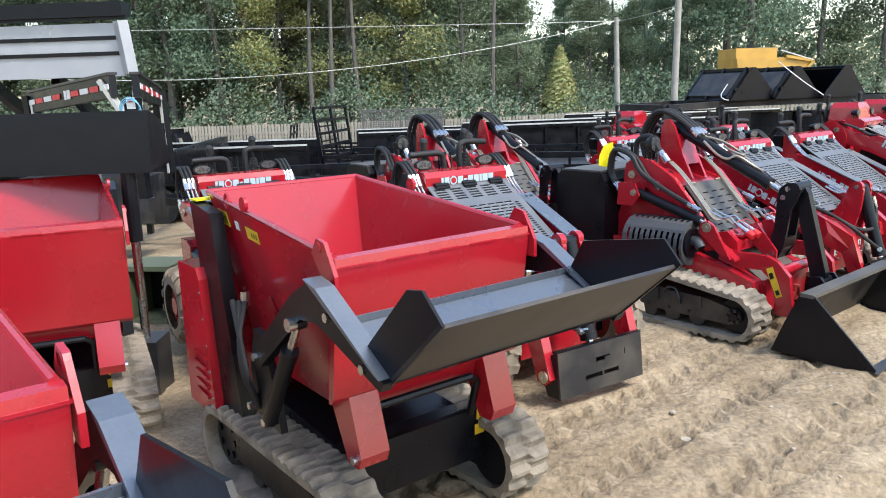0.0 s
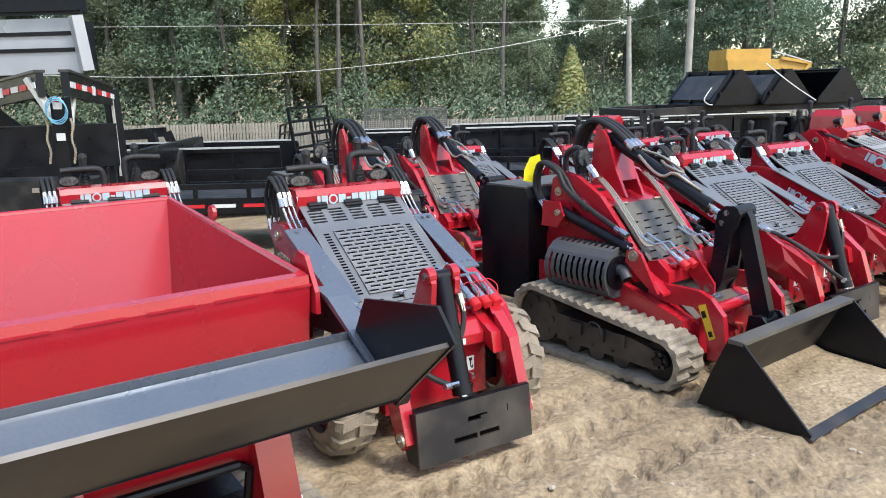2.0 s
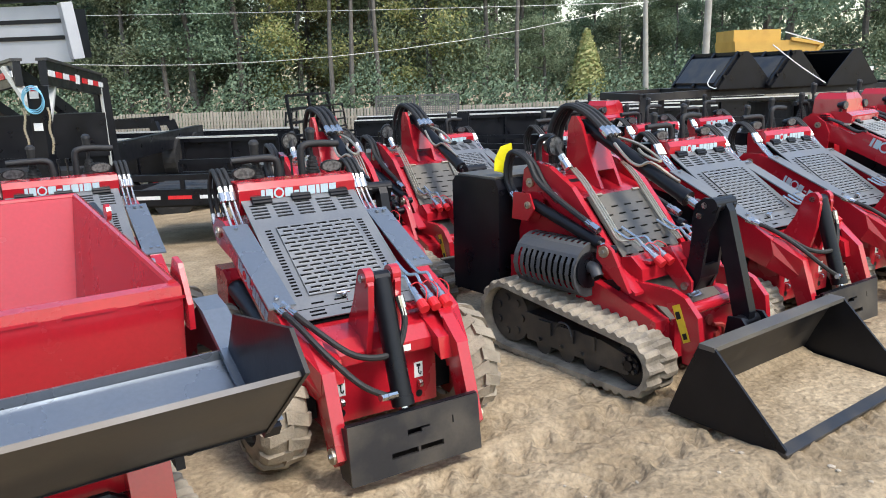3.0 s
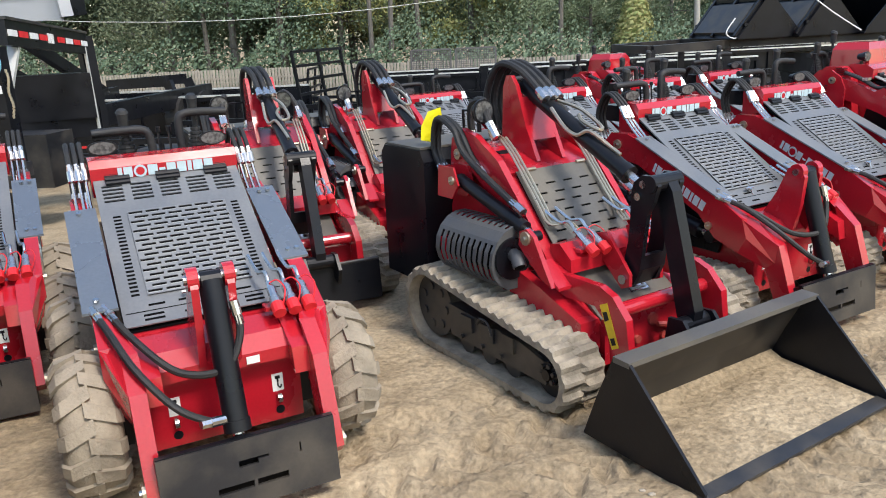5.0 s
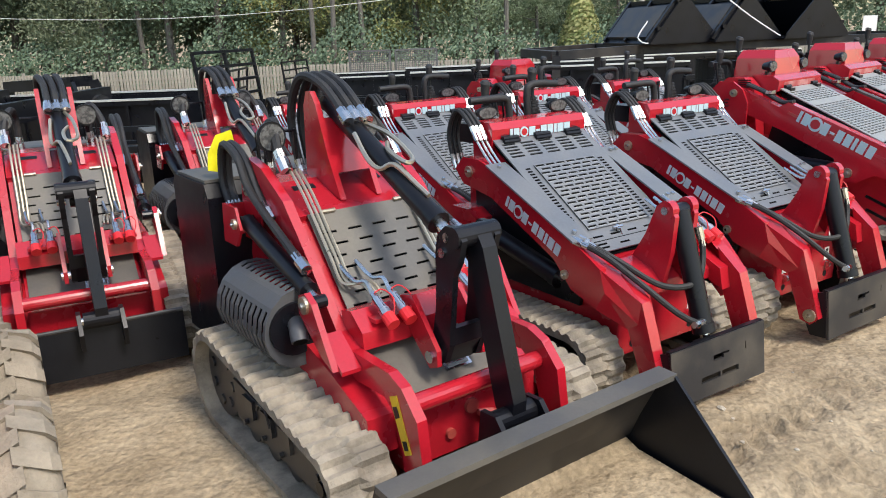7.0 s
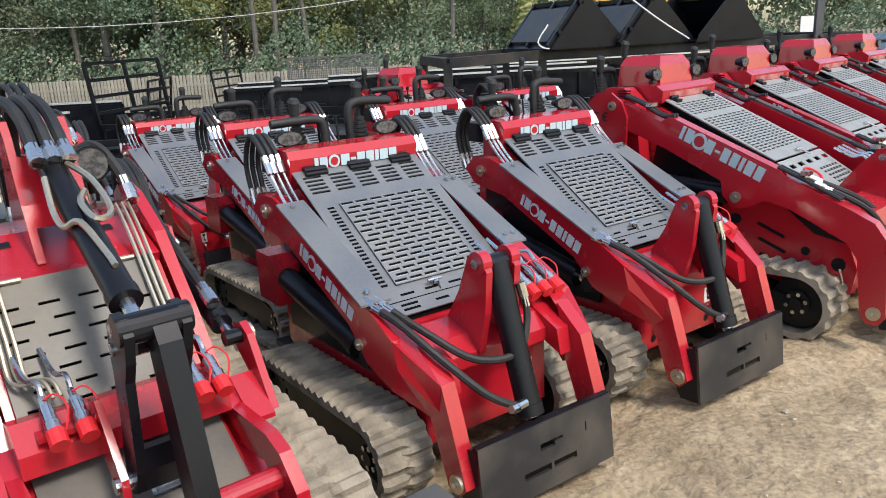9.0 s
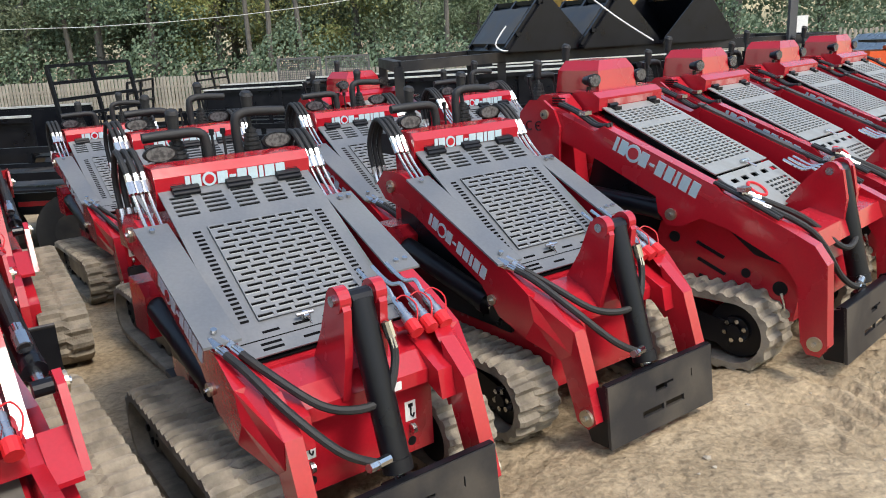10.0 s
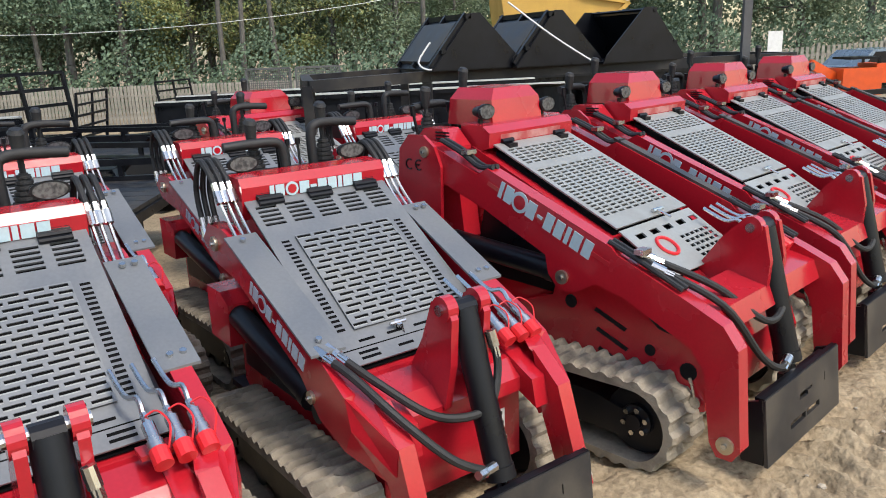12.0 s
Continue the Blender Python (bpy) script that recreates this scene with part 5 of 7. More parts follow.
    if with_bucket:
        loader_bucket(root)
    else:
        blade = part("blade", made(prism, [(-0.21, 0.05), (-0.195, 0.05), (-0.225, 0.30), (-0.24, 0.30)], -0.43, 0.43), BLACK, root, "plain black blade plate", bevel=0.003)
        part("blade_rim", made(rod, P(-0.43, -0.232, 0.30), P(0.43, -0.232, 0.30), 0.012, seg=10), STEEL_DUST, blade)
        for x in (-0.43, 0.42):
            part("blade_cheek", made(prism, [(-0.21, 0.05), (-0.24, 0.30), (-0.34, 0.27), (-0.36, 0.12), (-0.28, 0.05)], x, x + 0.012), BLACK, blade)
    return root


# ---- tracked mini dumper with a self-loading bucket ----


def mini_dumper(loading=True):
    root = thing("mini_dumper", "red tracked mini dumper with empty skip and black loading bucket" if loading else "red tracked mini dumper with empty skip and no loading bucket", "dumper", "mini dumpers")
    # open skip
    top = [(-0.385, -1.16, 1.27), (0.385, -1.16, 1.27), (0.42, 0.0, 1.15), (-0.42, 0.0, 1.15)]
    bot = [(-0.29, -0.94, 0.52), (0.29, -0.94, 0.52), (0.33, -0.1, 0.54), (-0.33, -0.1, 0.54)]
    t = 0.02
    bm = B_()
    o = [[bm.verts.new(P(*p)) for p in bot], [bm.verts.new(P(*p)) for p in top]]
    cx, cf = 0, -0.6
    ins = lambda p, k: (p[0] - math.copysign(k, p[0]), p[1] + (k if p[1] < cf else -k), p[2])
    i_ = [[bm.verts.new(P(*ins((x, f, z + 0.03), 0.015))) for x, f, z in bot], [bm.verts.new(P(*ins(p, 0.012))) for p in top]]
    for k in range(4):
        n = (k + 1) % 4
        bm.faces.new((o[0][k], o[0][n], o[1][n], o[1][k]))
        bm.faces.new((i_[0][n], i_[0][k], i_[1][k], i_[1][n]))
        bm.faces.new((o[1][k], o[1][n], i_[1][n], i_[1][k]))
    bm.faces.new(o[0][::-1])
    bm.faces.new(i_[0])
    skip = part("skip", bm, RED, root, "glossy red open steel skip")
    rim = [P(*p) + Vector((0, 0, 0.002)) for p in top]
    part("skip_rim", made(tube, rim[1:3], 0.013, 8, 1, True), RED, skip)
    part("skip_rim", made(tube, [rim[3], rim[0]], 0.013, 8, 1, True), RED, skip)
    part("skip_rim", made(tube, rim[0:2], 0.013, 8, 1, True), RED, skip)
    # tailgate at the front: hinged panel with ribbed top edge
    bm = B_()
    prism(bm, [(-0.005, 1.155), (0.03, 1.15), (0.035, 1.12), (-0.035, 0.64), (-0.055, 0.62), (-0.07, 0.62)], -0.435, 0.435)
    gate = part("skip_gate", bm, RED, root, "red hinged front gate", bevel=0.008)
    bm = B_()
    for k in range(5):
        x = -0.42 + k * 0.185
        box(bm, x, x + 0.13, 0.02, 0.038, 1.116, 1.124)
    part("gate_hinge", bm, RED, gate)
    for side in (-1, 1):
        bm = B_()
        prism(bm, [(-0.09, 1.16), (-0.05, 1.215), (0.0, 1.205), (0.06, 1.10), (0.06, 1.03), (0.02, 1.03)], *sorted((side * 0.44, side * 0.455)))
        disc(bm, *sorted((side * 0.44, side * 0.46)), -0.035, 1.185, 0.018, 10)
        part("gate_ear", bm, RED, gate, bevel=0.003)
        part("gate_ear", made(disc, *sorted((side * 0.405, side * 0.42)), -0.72, 1.26, 0.03, 12), RED, gate)
        # legs and crawler
        bm = B_()
        prism(bm, [(-0.20, 0.64), (-0.05, 0.66), (0.02, 0.42), (0.0, 0.375), (-0.07, 0.375)], *sorted((side * 0.25, side * 0.37)))
        part("front_leg", bm, RED, root, "red pressed steel leg", bevel=0.006)
        part("leg_bolt", made(disc, *sorted((side * 0.37, side * 0.385)), -0.02, 0.405, 0.016, 8), CHROME, root)
        track_unit(root, side, 0.30, 0.51, -1.02, -0.10, 0.13, 0.13, BLACK, True)
        # arms, ram, links
        if not loading:
            continue
        xa, xb = sorted((side * 0.49, side * 0.53))
        bm = B_()
        prism(bm, [(-0.48, 0.70), (-0.44, 0.76), (-0.12, 1.02), (0.0, 1.085), (0.07, 1.075), (0.44, 0.865), (0.42, 0.835), (0.06, 0.96), (-0.06, 0.95), (-0.42, 0.68)], xa, xb)
        part("bucket_arm", bm, BLACK, root, "black steel bucket arm", bevel=0.005)
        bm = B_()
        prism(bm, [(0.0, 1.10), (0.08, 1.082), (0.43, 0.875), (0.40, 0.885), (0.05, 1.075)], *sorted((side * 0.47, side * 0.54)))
        # blue-grey paints the sky reflected on the black arm's top
        part("arm_flange", bm, STEEL_SHEEN, root)
        cylinder(root, (side * 0.515, -0.40, 0.47), (side * 0.515, -0.10, 0.925), 0.030, 0.28, "lift_cylinder")
        part("cylinder_head", made(disc, *sorted((side * 0.53, side * 0.558)), -0.10, 0.925, 0.024, 14), CHROME, root)
        bm = B_()
        prism(bm, [(-0.56, 0.45), (-0.36, 0.42), (-0.40, 0.60), (-0.46, 0.78), (-0.54, 0.80), (-0.60, 0.62)], *sorted((side * 0.46, side * 0.49)))
        part("arm_bracket", bm, BLACK, root, bevel=0.006)
        for f, z in ((-0.52, 0.5), (-0.44, 0.72), (-0.40, 0.47), (0.14, 1.0), (0.34, 0.885)):
            part("arm_bolt", made(disc, *sorted((side * 0.53, side * 0.545)), f, z, 0.016, 8), CHROME, root)
        for k in range(3):
            part("side_hose", made(tube, [P(side * (0.44 + 0.015 * k), -0.72 - 0.03 * k, 0.86), P(side * 0.50, -0.66, 0.74), P(side * 0.52, -0.60 + 0.02 * k, 0.60), P(side * 0.49, -0.54, 0.47)], 0.012, 6, 4), RUBBER, root, smooth=True)
        part("side_hose_top", made(rod, P(side * 0.43, -0.74, 0.84), P(side * 0.43, -0.74, 0.90), 0.02, seg=10), CHROME, root)
    # black tipping frame at the rear and red engine cover
    part("rear_frame", made(prism, [(-1.02, 0.30), (-0.80, 0.34), (-0.98, 1.20), (-1.20, 1.235)], -0.46, -0.40), BLACK, root, bevel=0.006)
    part("rear_frame", made(prism, [(-1.02, 0.30), (-0.80, 0.34), (-0.98, 1.20), (-1.20, 1.235)], 0.40, 0.46), BLACK, root, bevel=0.006)
    bm = B_()
    prism(bm, [(-1.0, 0.28), (-1.07, 0.90), (-1.10, 0.95), (-1.32, 0.95), (-1.32, 0.28)], -0.50, 0.44)
    part("engine_cover", bm, RED, root, "red louvred engine cover", bevel=0.015)
    bm = B_()
    for k in range(5):
        prism(bm, [(-1.19, 0.35 + k * 0.045), (-1.06, 0.35 + k * 0.045), (-1.06, 0.365 + k * 0.045), (-1.19, 0.38 + k * 0.045)], -0.512, -0.498)
    part("louvre", bm, RED, root)
    for k in range(5):
        part("cover_bolt", made(disc, -0.503, -0.497, -1.03 - 0.012 * k, 0.36 + 0.12 * k, 0.007, 6), CHROME, root)
    part("yellow_strip", made(box, -0.45, -0.34, -1.225, -1.15, 1.236, 1.243), TAGYEL, root)
    part("rear_panel", made(box, -0.39, 0.39, -1.24, -1.19, 0.9, 1.22), BLACK, root)
    # chassis
    part("chassis", made(prism, [(-1.0, 0.16), (-0.16, 0.16), (-0.16, 0.20), (-0.3, 0.34), (-1.0, 0.40)], -0.30, 0.30), BLACK, root, bevel=0.008)
    bm = B_()
    box(bm, -0.31, 0.37, -0.17, -0.14, 0.15, 0.37)
    part("front_bumper", bm, BLACK, root, "black steel front plate", bevel=0.006)
    decal(root, 0.325, -0.139, 0.345, 0.07, 0.045, YELLOW)
    decal(root, 0.31, -0.139, 0.28, 0.06, 0.045, YELLOW)
    cylinder(root, (0.0, -0.75, 0.36), (0.05, -0.25, 0.56), 0.045, 0.3, "tipping_cylinder")
    part("pivot_bar", made(tube, [P(-0.25, -0.06, 0.56), P(0.2, -0.06, 0.56), P(0.24, -0.07, 0.53), P(0.24, -0.12, 0.37)], 0.016, 8, 2, True), BLACK, root)
    # left side stickers and pressed arrow
    side_n = [P(-0.385, -1.16, 1.27), P(-0.42, 0.0, 1.15), P(-0.33, -0.1, 0.54), P(-0.29, -0.94, 0.52)]

    def on_side(a, b):
        """A point on the outer face of the skip: a along it, b up it."""
        lo = side_n[3].lerp(side_n[2], a)
        hi = side_n[0].lerp(side_n[1], a)
        return lo.lerp(hi, b)

    out = (side_n[1] - side_n[0]).cross(side_n[3] - side_n[0]).normalized()
    if out.x > 0:
        out = -out
    for (a0, a1, b0, b1, mat) in ((0.06, 0.15, 0.84, 0.925, YELLOW), (0.32, 0.43, 0.83, 0.90, YELLOW), (0.22, 0.25, 0.85, 0.90, WHITE)):
        bm = B_()
        q = [on_side(a, b) for a, b in ((a0, b0), (a1, b0), (a1, b1), (a0, b1))]
        vs = [bm.verts.new(p + out * k) for k in (0.0015, 0.004) for p in q]
        for f in ((0, 1, 2, 3), (7, 6, 5, 4), (0, 4, 5, 1), (1, 5, 6, 2), (2, 6, 7, 3), (3, 7, 4, 0)):
            bm.faces.new([vs[j] for j in f])
        st = part("sticker", bm, mat, skip, "yellow warning sticker" if mat is YELLOW else "small white sticker")
        if mat is YELLOW:
            bm = B_()
            for c in range(3):
                a = a0 + (a1 - a0) * (0.45 + 0.18 * c)
                q = [on_side(x, y) for x, y in ((a, b0 + 0.02), (a + 0.008, b0 + 0.02), (a + 0.008, b1 - 0.02), (a, b1 - 0.02))]
                bm.faces.new([bm.verts.new(p + out * 0.0055) for p in q])
            part("sticker_marks", bm, BLACK, st)
    bm = B_()
    q = [on_side(a, b) for a, b in ((0.30, 0.40), (0.40, 0.52), (0.44, 0.40), (0.40, 0.42), (0.40, 0.28), (0.34, 0.28), (0.34, 0.42))]
    bm.faces.new([bm.verts.new(p + out * 0.006) for p in q])
    part("pressed_arrow", bm, RED_DUSTY, skip)
    ring = [on_side(0.2, 0.97) + Vector((0, 0.02 * math.cos(a), 0.03 + 0.03 * math.sin(a))) + out * 0.01 for a in [i * math.pi / 4 for i in range(9)]]
    part("lifting_eye", made(tube, ring, 0.006, 6, 2), RED, skip)
    # loading bucket: thin plates with an open top
    if not loading:
        return root
    bm = B_()
    prism(bm, [(0.18, 0.962), (0.43, 0.855), (0.445, 0.862), (0.19, 0.972)], -0.49, 0.49)
    prism(bm, [(0.43, 0.855), (0.68, 1.078), (0.672, 1.088), (0.425, 0.868)], -0.50, 0.50)
    bucket = part("loading_bucket", bm, STEEL_DUST, root, "black steel loading bucket held high")
    # inner faces carry the sky's sheen as colour; the side plates stay black
    part("bucket_back", made(prism, [(0.18, 0.962), (0.19, 0.962), (0.195, 1.0), (0.185, 1.0)], -0.49, 0.49), STEEL_SHEEN, bucket)
    part("bucket_inside", made(prism, [(0.433, 0.874), (0.665, 1.081), (0.664, 1.083), (0.432, 0.876)], -0.485, 0.485), STEEL_SHEEN, bucket, "inner face with the sky's blue-grey sheen in its colour")
    part("bucket_floor", made(prism, [(0.193, 0.9735), (0.43, 0.872), (0.432, 0.876), (0.195, 0.9765)], -0.485, 0.485), STEEL_SHEEN, bucket)
    for side in (-1, 1):
        cheek = [(0.30, 0.93), (0.43, 0.85), (0.685, 1.085), (0.60, 1.165), (0.53, 1.155)] if side < 0 else [(0.18, 0.955), (0.43, 0.85), (0.70, 1.09), (0.63, 1.17), (0.27, 1.115)]
        part("bucket_side", made(prism, cheek, *sorted((side * 0.49, side * 0.50))), BLACK, bucket)
    return root

# ---- the machines in their places ----
wheeled = stand(mini_loader("red wheeled mini skid steer with grey slotted hood on sandy tyres", True), 2.139, 4.35, 37)
wheeled_behind = copy_thing(wheeled, pose(0.50, 4.82, lie(0.50, 4.82), 0, 0, 37))
tracked = stand(mini_loader("red tracked mini skid steer with grey slotted hood", False), 4.66, 6.295, 40.5)
copy_thing(tracked, pose(5.565, 7.108, lie(5.565, 7.108), 0, 0, 40.5))
for x, y, yaw in ((4.76, 8.56, 42), (3.88, 7.77, 42), (2.55, 9.35, 42), (5.6, 9.6, 44)):
    tagged(copy_thing(tracked, pose(x, y, lie(x, y), 0, 0, yaw)), group="mini skid steers in the second row")
tall = stand(tall_loader(), 6.675, 7.848, 48)
for x, y, yaw in ((7.5, 8.87, 48), (8.36, 9.89, 48), (9.2, 10.9, 48)):
    copy_thing(tall, pose(x, y, lie(x, y), 0, 0, yaw))
tagged(copy_thing(tall, pose(4.78, 10.16, lie(4.78, 10.16), 0, 0, 50)), group="mini skid steers in the second row")
stand(stand_on_loader(True), 4.203, 4.91, 43)
plain_stand_on = stand(stand_on_loader(False), 2.09, 5.83, 35)
copy_thing(plain_stand_on, pose(2.71, 6.98, lie(2.71, 6.98), 0, 0, 38))
dumper = stand(mini_dumper(), 1.617, 2.625, 40.5)
stand(mini_dumper(False), -0.36, 3.34, 28, -0.03)
copy_thing(dumper, pose(0.65, 0.97, 0, 0, 0, 42))


def raised_blade():
    """A black loading bucket's back, held high on a bright ram."""
    root = thing("raised_loading_bucket", "scuffed black steel loading bucket raised on a bright ram", "bucket")
    bm = B_()
    prism(bm, [(0.0, 1.31), (0.03, 1.31), (0.01, 1.665), (-0.02, 1.665)], -1.25, 0.0)
    prism(bm, [(0.0, 1.31), (0.0, 1.325), (-0.3, 1.36), (-0.3, 1.345)], -1.25, 0.0)
    plate = part("plate", bm, BLACK, root, bevel=0.004)
    for x in (-1.25, -0.012):
        part("side_plate", made(prism, [(0.0, 1.31), (-0.02, 1.665), (-0.2, 1.6), (-0.3, 1.345)], x, x + 0.012), BLACK, root)
    part("hydraulic_cylinder", made(rod, P(-0.16, -0.02, 0.9), P(-0.16, -0.02, 1.31), 0.045, seg=14), BLACK, root)
    part("ram", made(rod, P(-0.16, -0.02, 0.3), P(-0.16, -0.02, 0.9), 0.026, seg=14), CHROME, root)
    part("foot", made(box, -0.26, -0.06, -0.14, 0.1, -0.05, 0.3), STEEL_DUST, root, bevel=0.01)
    part("mast", made(box, -1.0, -0.9, -0.2, -0.1, -0.05, 1.35), BLACK, root, bevel=0.01)
    return root


stand(raised_blade(), -0.12, 4.3, 3)


def paper_tag():
    bm = B_()
    vs = [bm.verts.new(v) for v in ((-0.04, 0, 0), (0.035, 0.01, 0.0), (0.06, 0.0, 0.1), (0.03, -0.01, 0.16), (-0.03, 0, 0.13), (-0.05, 0.005, 0.06))]
    bm.faces.new(vs)
    vs = [bm.verts.new(Vector(v.co) + Vector((0, 0.004, 0))) for v in vs]
    bm.faces.new(vs[::-1])
    return tagged(part("paper_tag", bm, TAGYEL), "bright yellow tag clipped on the black rear box", "tag")


tag_ob = paper_tag()
tag_ob.matrix_basis = pose(2.74, 5.93, 1.07, 0, 14, 25) @ Matrix.Diagonal((1.05, 1.0, 1.25, 1))

def olive_bin():
    root = thing("steel_bin", "small olive green steel bin with an open front standing behind", "bin")
    bm = B_()
    for x in (-0.2, 0.16):
        box(bm, x, x + 0.04, -0.2, 0.2, 0.0, 0.5)
    box(bm, -0.16, 0.16, -0.2, 0.2, 0.46, 0.5)
    box(bm, -0.16, 0.16, -0.2, 0.2, 0.0, 0.05)
    part("shell", bm, GREENBIN, root, bevel=0.006)
    part("inside", made(box, -0.16, 0.16, -0.2, -0.15, 0.05, 0.46), BLACK, root)
    return root


stand(olive_bin(), -0.95, 6.1, -5)

# ---- trailers and racks behind ----


def beam(bm, p, q, w, h):
    p, q = Vector(p), Vector(q)
    d = (q - p).normalized()
    s = d.cross(Vector((0, 0, 1)))
    s = s.normalized() if s.length > 1e-3 else Vector((1, 0, 0))
    t = s.cross(d).normalized()
    a = [bm.verts.new(p + s * x * w / 2 + t * y * h / 2) for x, y in ((-1, -1), (1, -1), (1, 1), (-1, 1))]
    b = [bm.verts.new(q + s * x * w / 2 + t * y * h / 2) for x, y in ((-1, -1), (1, -1), (1, 1), (-1, 1))]
    bm.faces.new(a[::-1])
    bm.faces.new(b)
    for i in range(4):
        bm.faces.new((a[i], a[(i + 1) % 4], b[(i + 1) % 4], b[i]))


def beams(parts_, w, h):
    bm = B_()
    for p, q in parts_:
        beam(bm, p, q, w, h)
    return bm


def each(name, parts_, w, h, mat, root, label=""):
    """One part for every bar."""
    for bar in parts_:
        part(name, beams([bar], w, h), mat, root, label)


def wheel_simple(root, x, y, r=0.37, w=0.24):
    bm = B_()
    rod(bm, (x - w / 2, y, r), (x + w / 2, y, r), r, seg=28)
    t = part("wheel", bm, RUBBER, root, bevel=0.03)
    for s in (-1, 1):
        part("rim", made(rod, (x + s * w * 0.45, y, r), (x + s * (w / 2 + 0.004), y, r), r * 0.55, seg=18), STEEL_DUST, t)


def utility_trailer(length, width, side_h, label, gate=False, white_top=False, strip=True, neck=False):
    """A black flat trailer lying along x: deck, rails, posts, drawbar, two axles."""
    root = thing("trailer", label, "trailer", "trailers parked behind the machines")
    h = 0.62
    L, W = length / 2, width / 2
    for k in range(8):
        yy = -W + 0.12 + k * (2 * W - 0.24) / 7
        part("plank", beams([((-L, yy, h + 0.03), (L, yy, h + 0.03))], (2 * W - 0.3) / 7, 0.04), BLACK_DUST, root)
    bm = B_()
    for y in (-W, W):
        beam(bm, (-L, y, h), (L, y, h), 0.07, 0.2)
        beam(bm, (-L, y * 0.5, h - 0.12), (L, y * 0.5, h - 0.12), 0.06, 0.16)
    for k in range(9):
        x = -L + 2 * L * k / 8
        beam(bm, (x, -W, h - 0.04), (x, W, h - 0.04), 0.06, 0.09)
    part("frame", bm, BLACK, root)
    bm = B_()
    for y in (-W, W):
        beam(bm, (-L, y, h + side_h), (L, y, h + side_h), 0.07, 0.07)
        for k in range(8):
            x = -L + 2 * L * k / 7
            beam(bm, (x, y, h), (x, y, h + side_h), 0.05, 0.05)
    part("side_rail", bm, BLACK, root)
    if side_h > 0.5:
        bm = B_()
        for y in (-W + 0.04, W - 0.04):
            beam(bm, (-L, y, h + side_h / 2), (L, y, h + side_h / 2), 0.02, side_h)
        part("side_wall", bm, BLACK, root)
    if white_top:
        bm = B_()
        for y in (-W, W):
            beam(bm, (-L, y, h + side_h + 0.05), (L, y, h + side_h + 0.05), 0.09, 0.03)
        part("galvanised_edge", bm, ROOF_GALV, root)
    if strip:
        for k in range(int(length / 0.4)):
            x = -L + 0.1 + 0.4 * k
            part("reflective_strip", beams([((x, -W - 0.037, h), (x + 0.3, -W - 0.037, h))], 0.004, 0.045), REDCAP if k % 2 else WHITE, root)
    part("drawbar", beams([((-L, -W * 0.7, h - 0.05), (-L - 1.1, 0, h - 0.08)), ((-L, W * 0.7, h - 0.05), (-L - 1.1, 0, h - 0.08)), ((-L - 1.0, 0, 0.05), (-L - 1.0, 0, h + 0.2))], 0.08, 0.1), BLACK, root)
    for x in (0.2, 1.1):
        for y in (-W - 0.16, W + 0.16):
            bm = B_()
            rod(bm, (x, y - 0.11, 0.37), (x, y + 0.11, 0.37), 0.37, seg=26)
            t = part("wheel", bm, RUBBER, root, bevel=0.03)
            part("rim", made(rod, (x, y - 0.115, 0.37), (x, y + 0.115, 0.37), 0.2, seg=16), STEEL_DUST, t)
    for y in (-W - 0.16, W + 0.16):
        part("fender", beams([((-0.3, y, 0.78), (1.6, y, 0.78)), ((-0.3, y, 0.78), (-0.45, y, 0.5)), ((1.6, y, 0.78), (1.75, y, 0.5))], 0.26, 0.02), BLACK, root)
    if gate:
        each("gate_bar", ([((L, -W, h), (L + 0.15, -W, h + 1.25)), ((L, W, h), (L + 0.15, W, h + 1.25)), ((L, 0, h), (L + 0.15, 0, h + 1.25))] + [((L + 0.15 * k / 5, -W, h + 1.25 * k / 5), (L + 0.15 * k / 5, W, h + 1.25 * k / 5)) for k in range(6)]), 0.05, 0.05, BLACK, root)
    if neck:
        part("gooseneck", beams([((-L, -W * 0.6, h), (-L - 0.3, -W * 0.5, h + 0.95)), ((-L, W * 0.6, h), (-L - 0.3, W * 0.5, h + 0.95)), ((-L - 0.3, -W * 0.5, h + 0.95), (-L - 1.9, -0.1, h + 0.9)), ((-L - 0.3, W * 0.5, h + 0.95), (-L - 1.9, 0.1, h + 0.9)), ((-L - 1.9, 0, 0.3), (-L - 1.9, 0, h + 1.0))], 0.1, 0.22), BLACK, root)
    return root


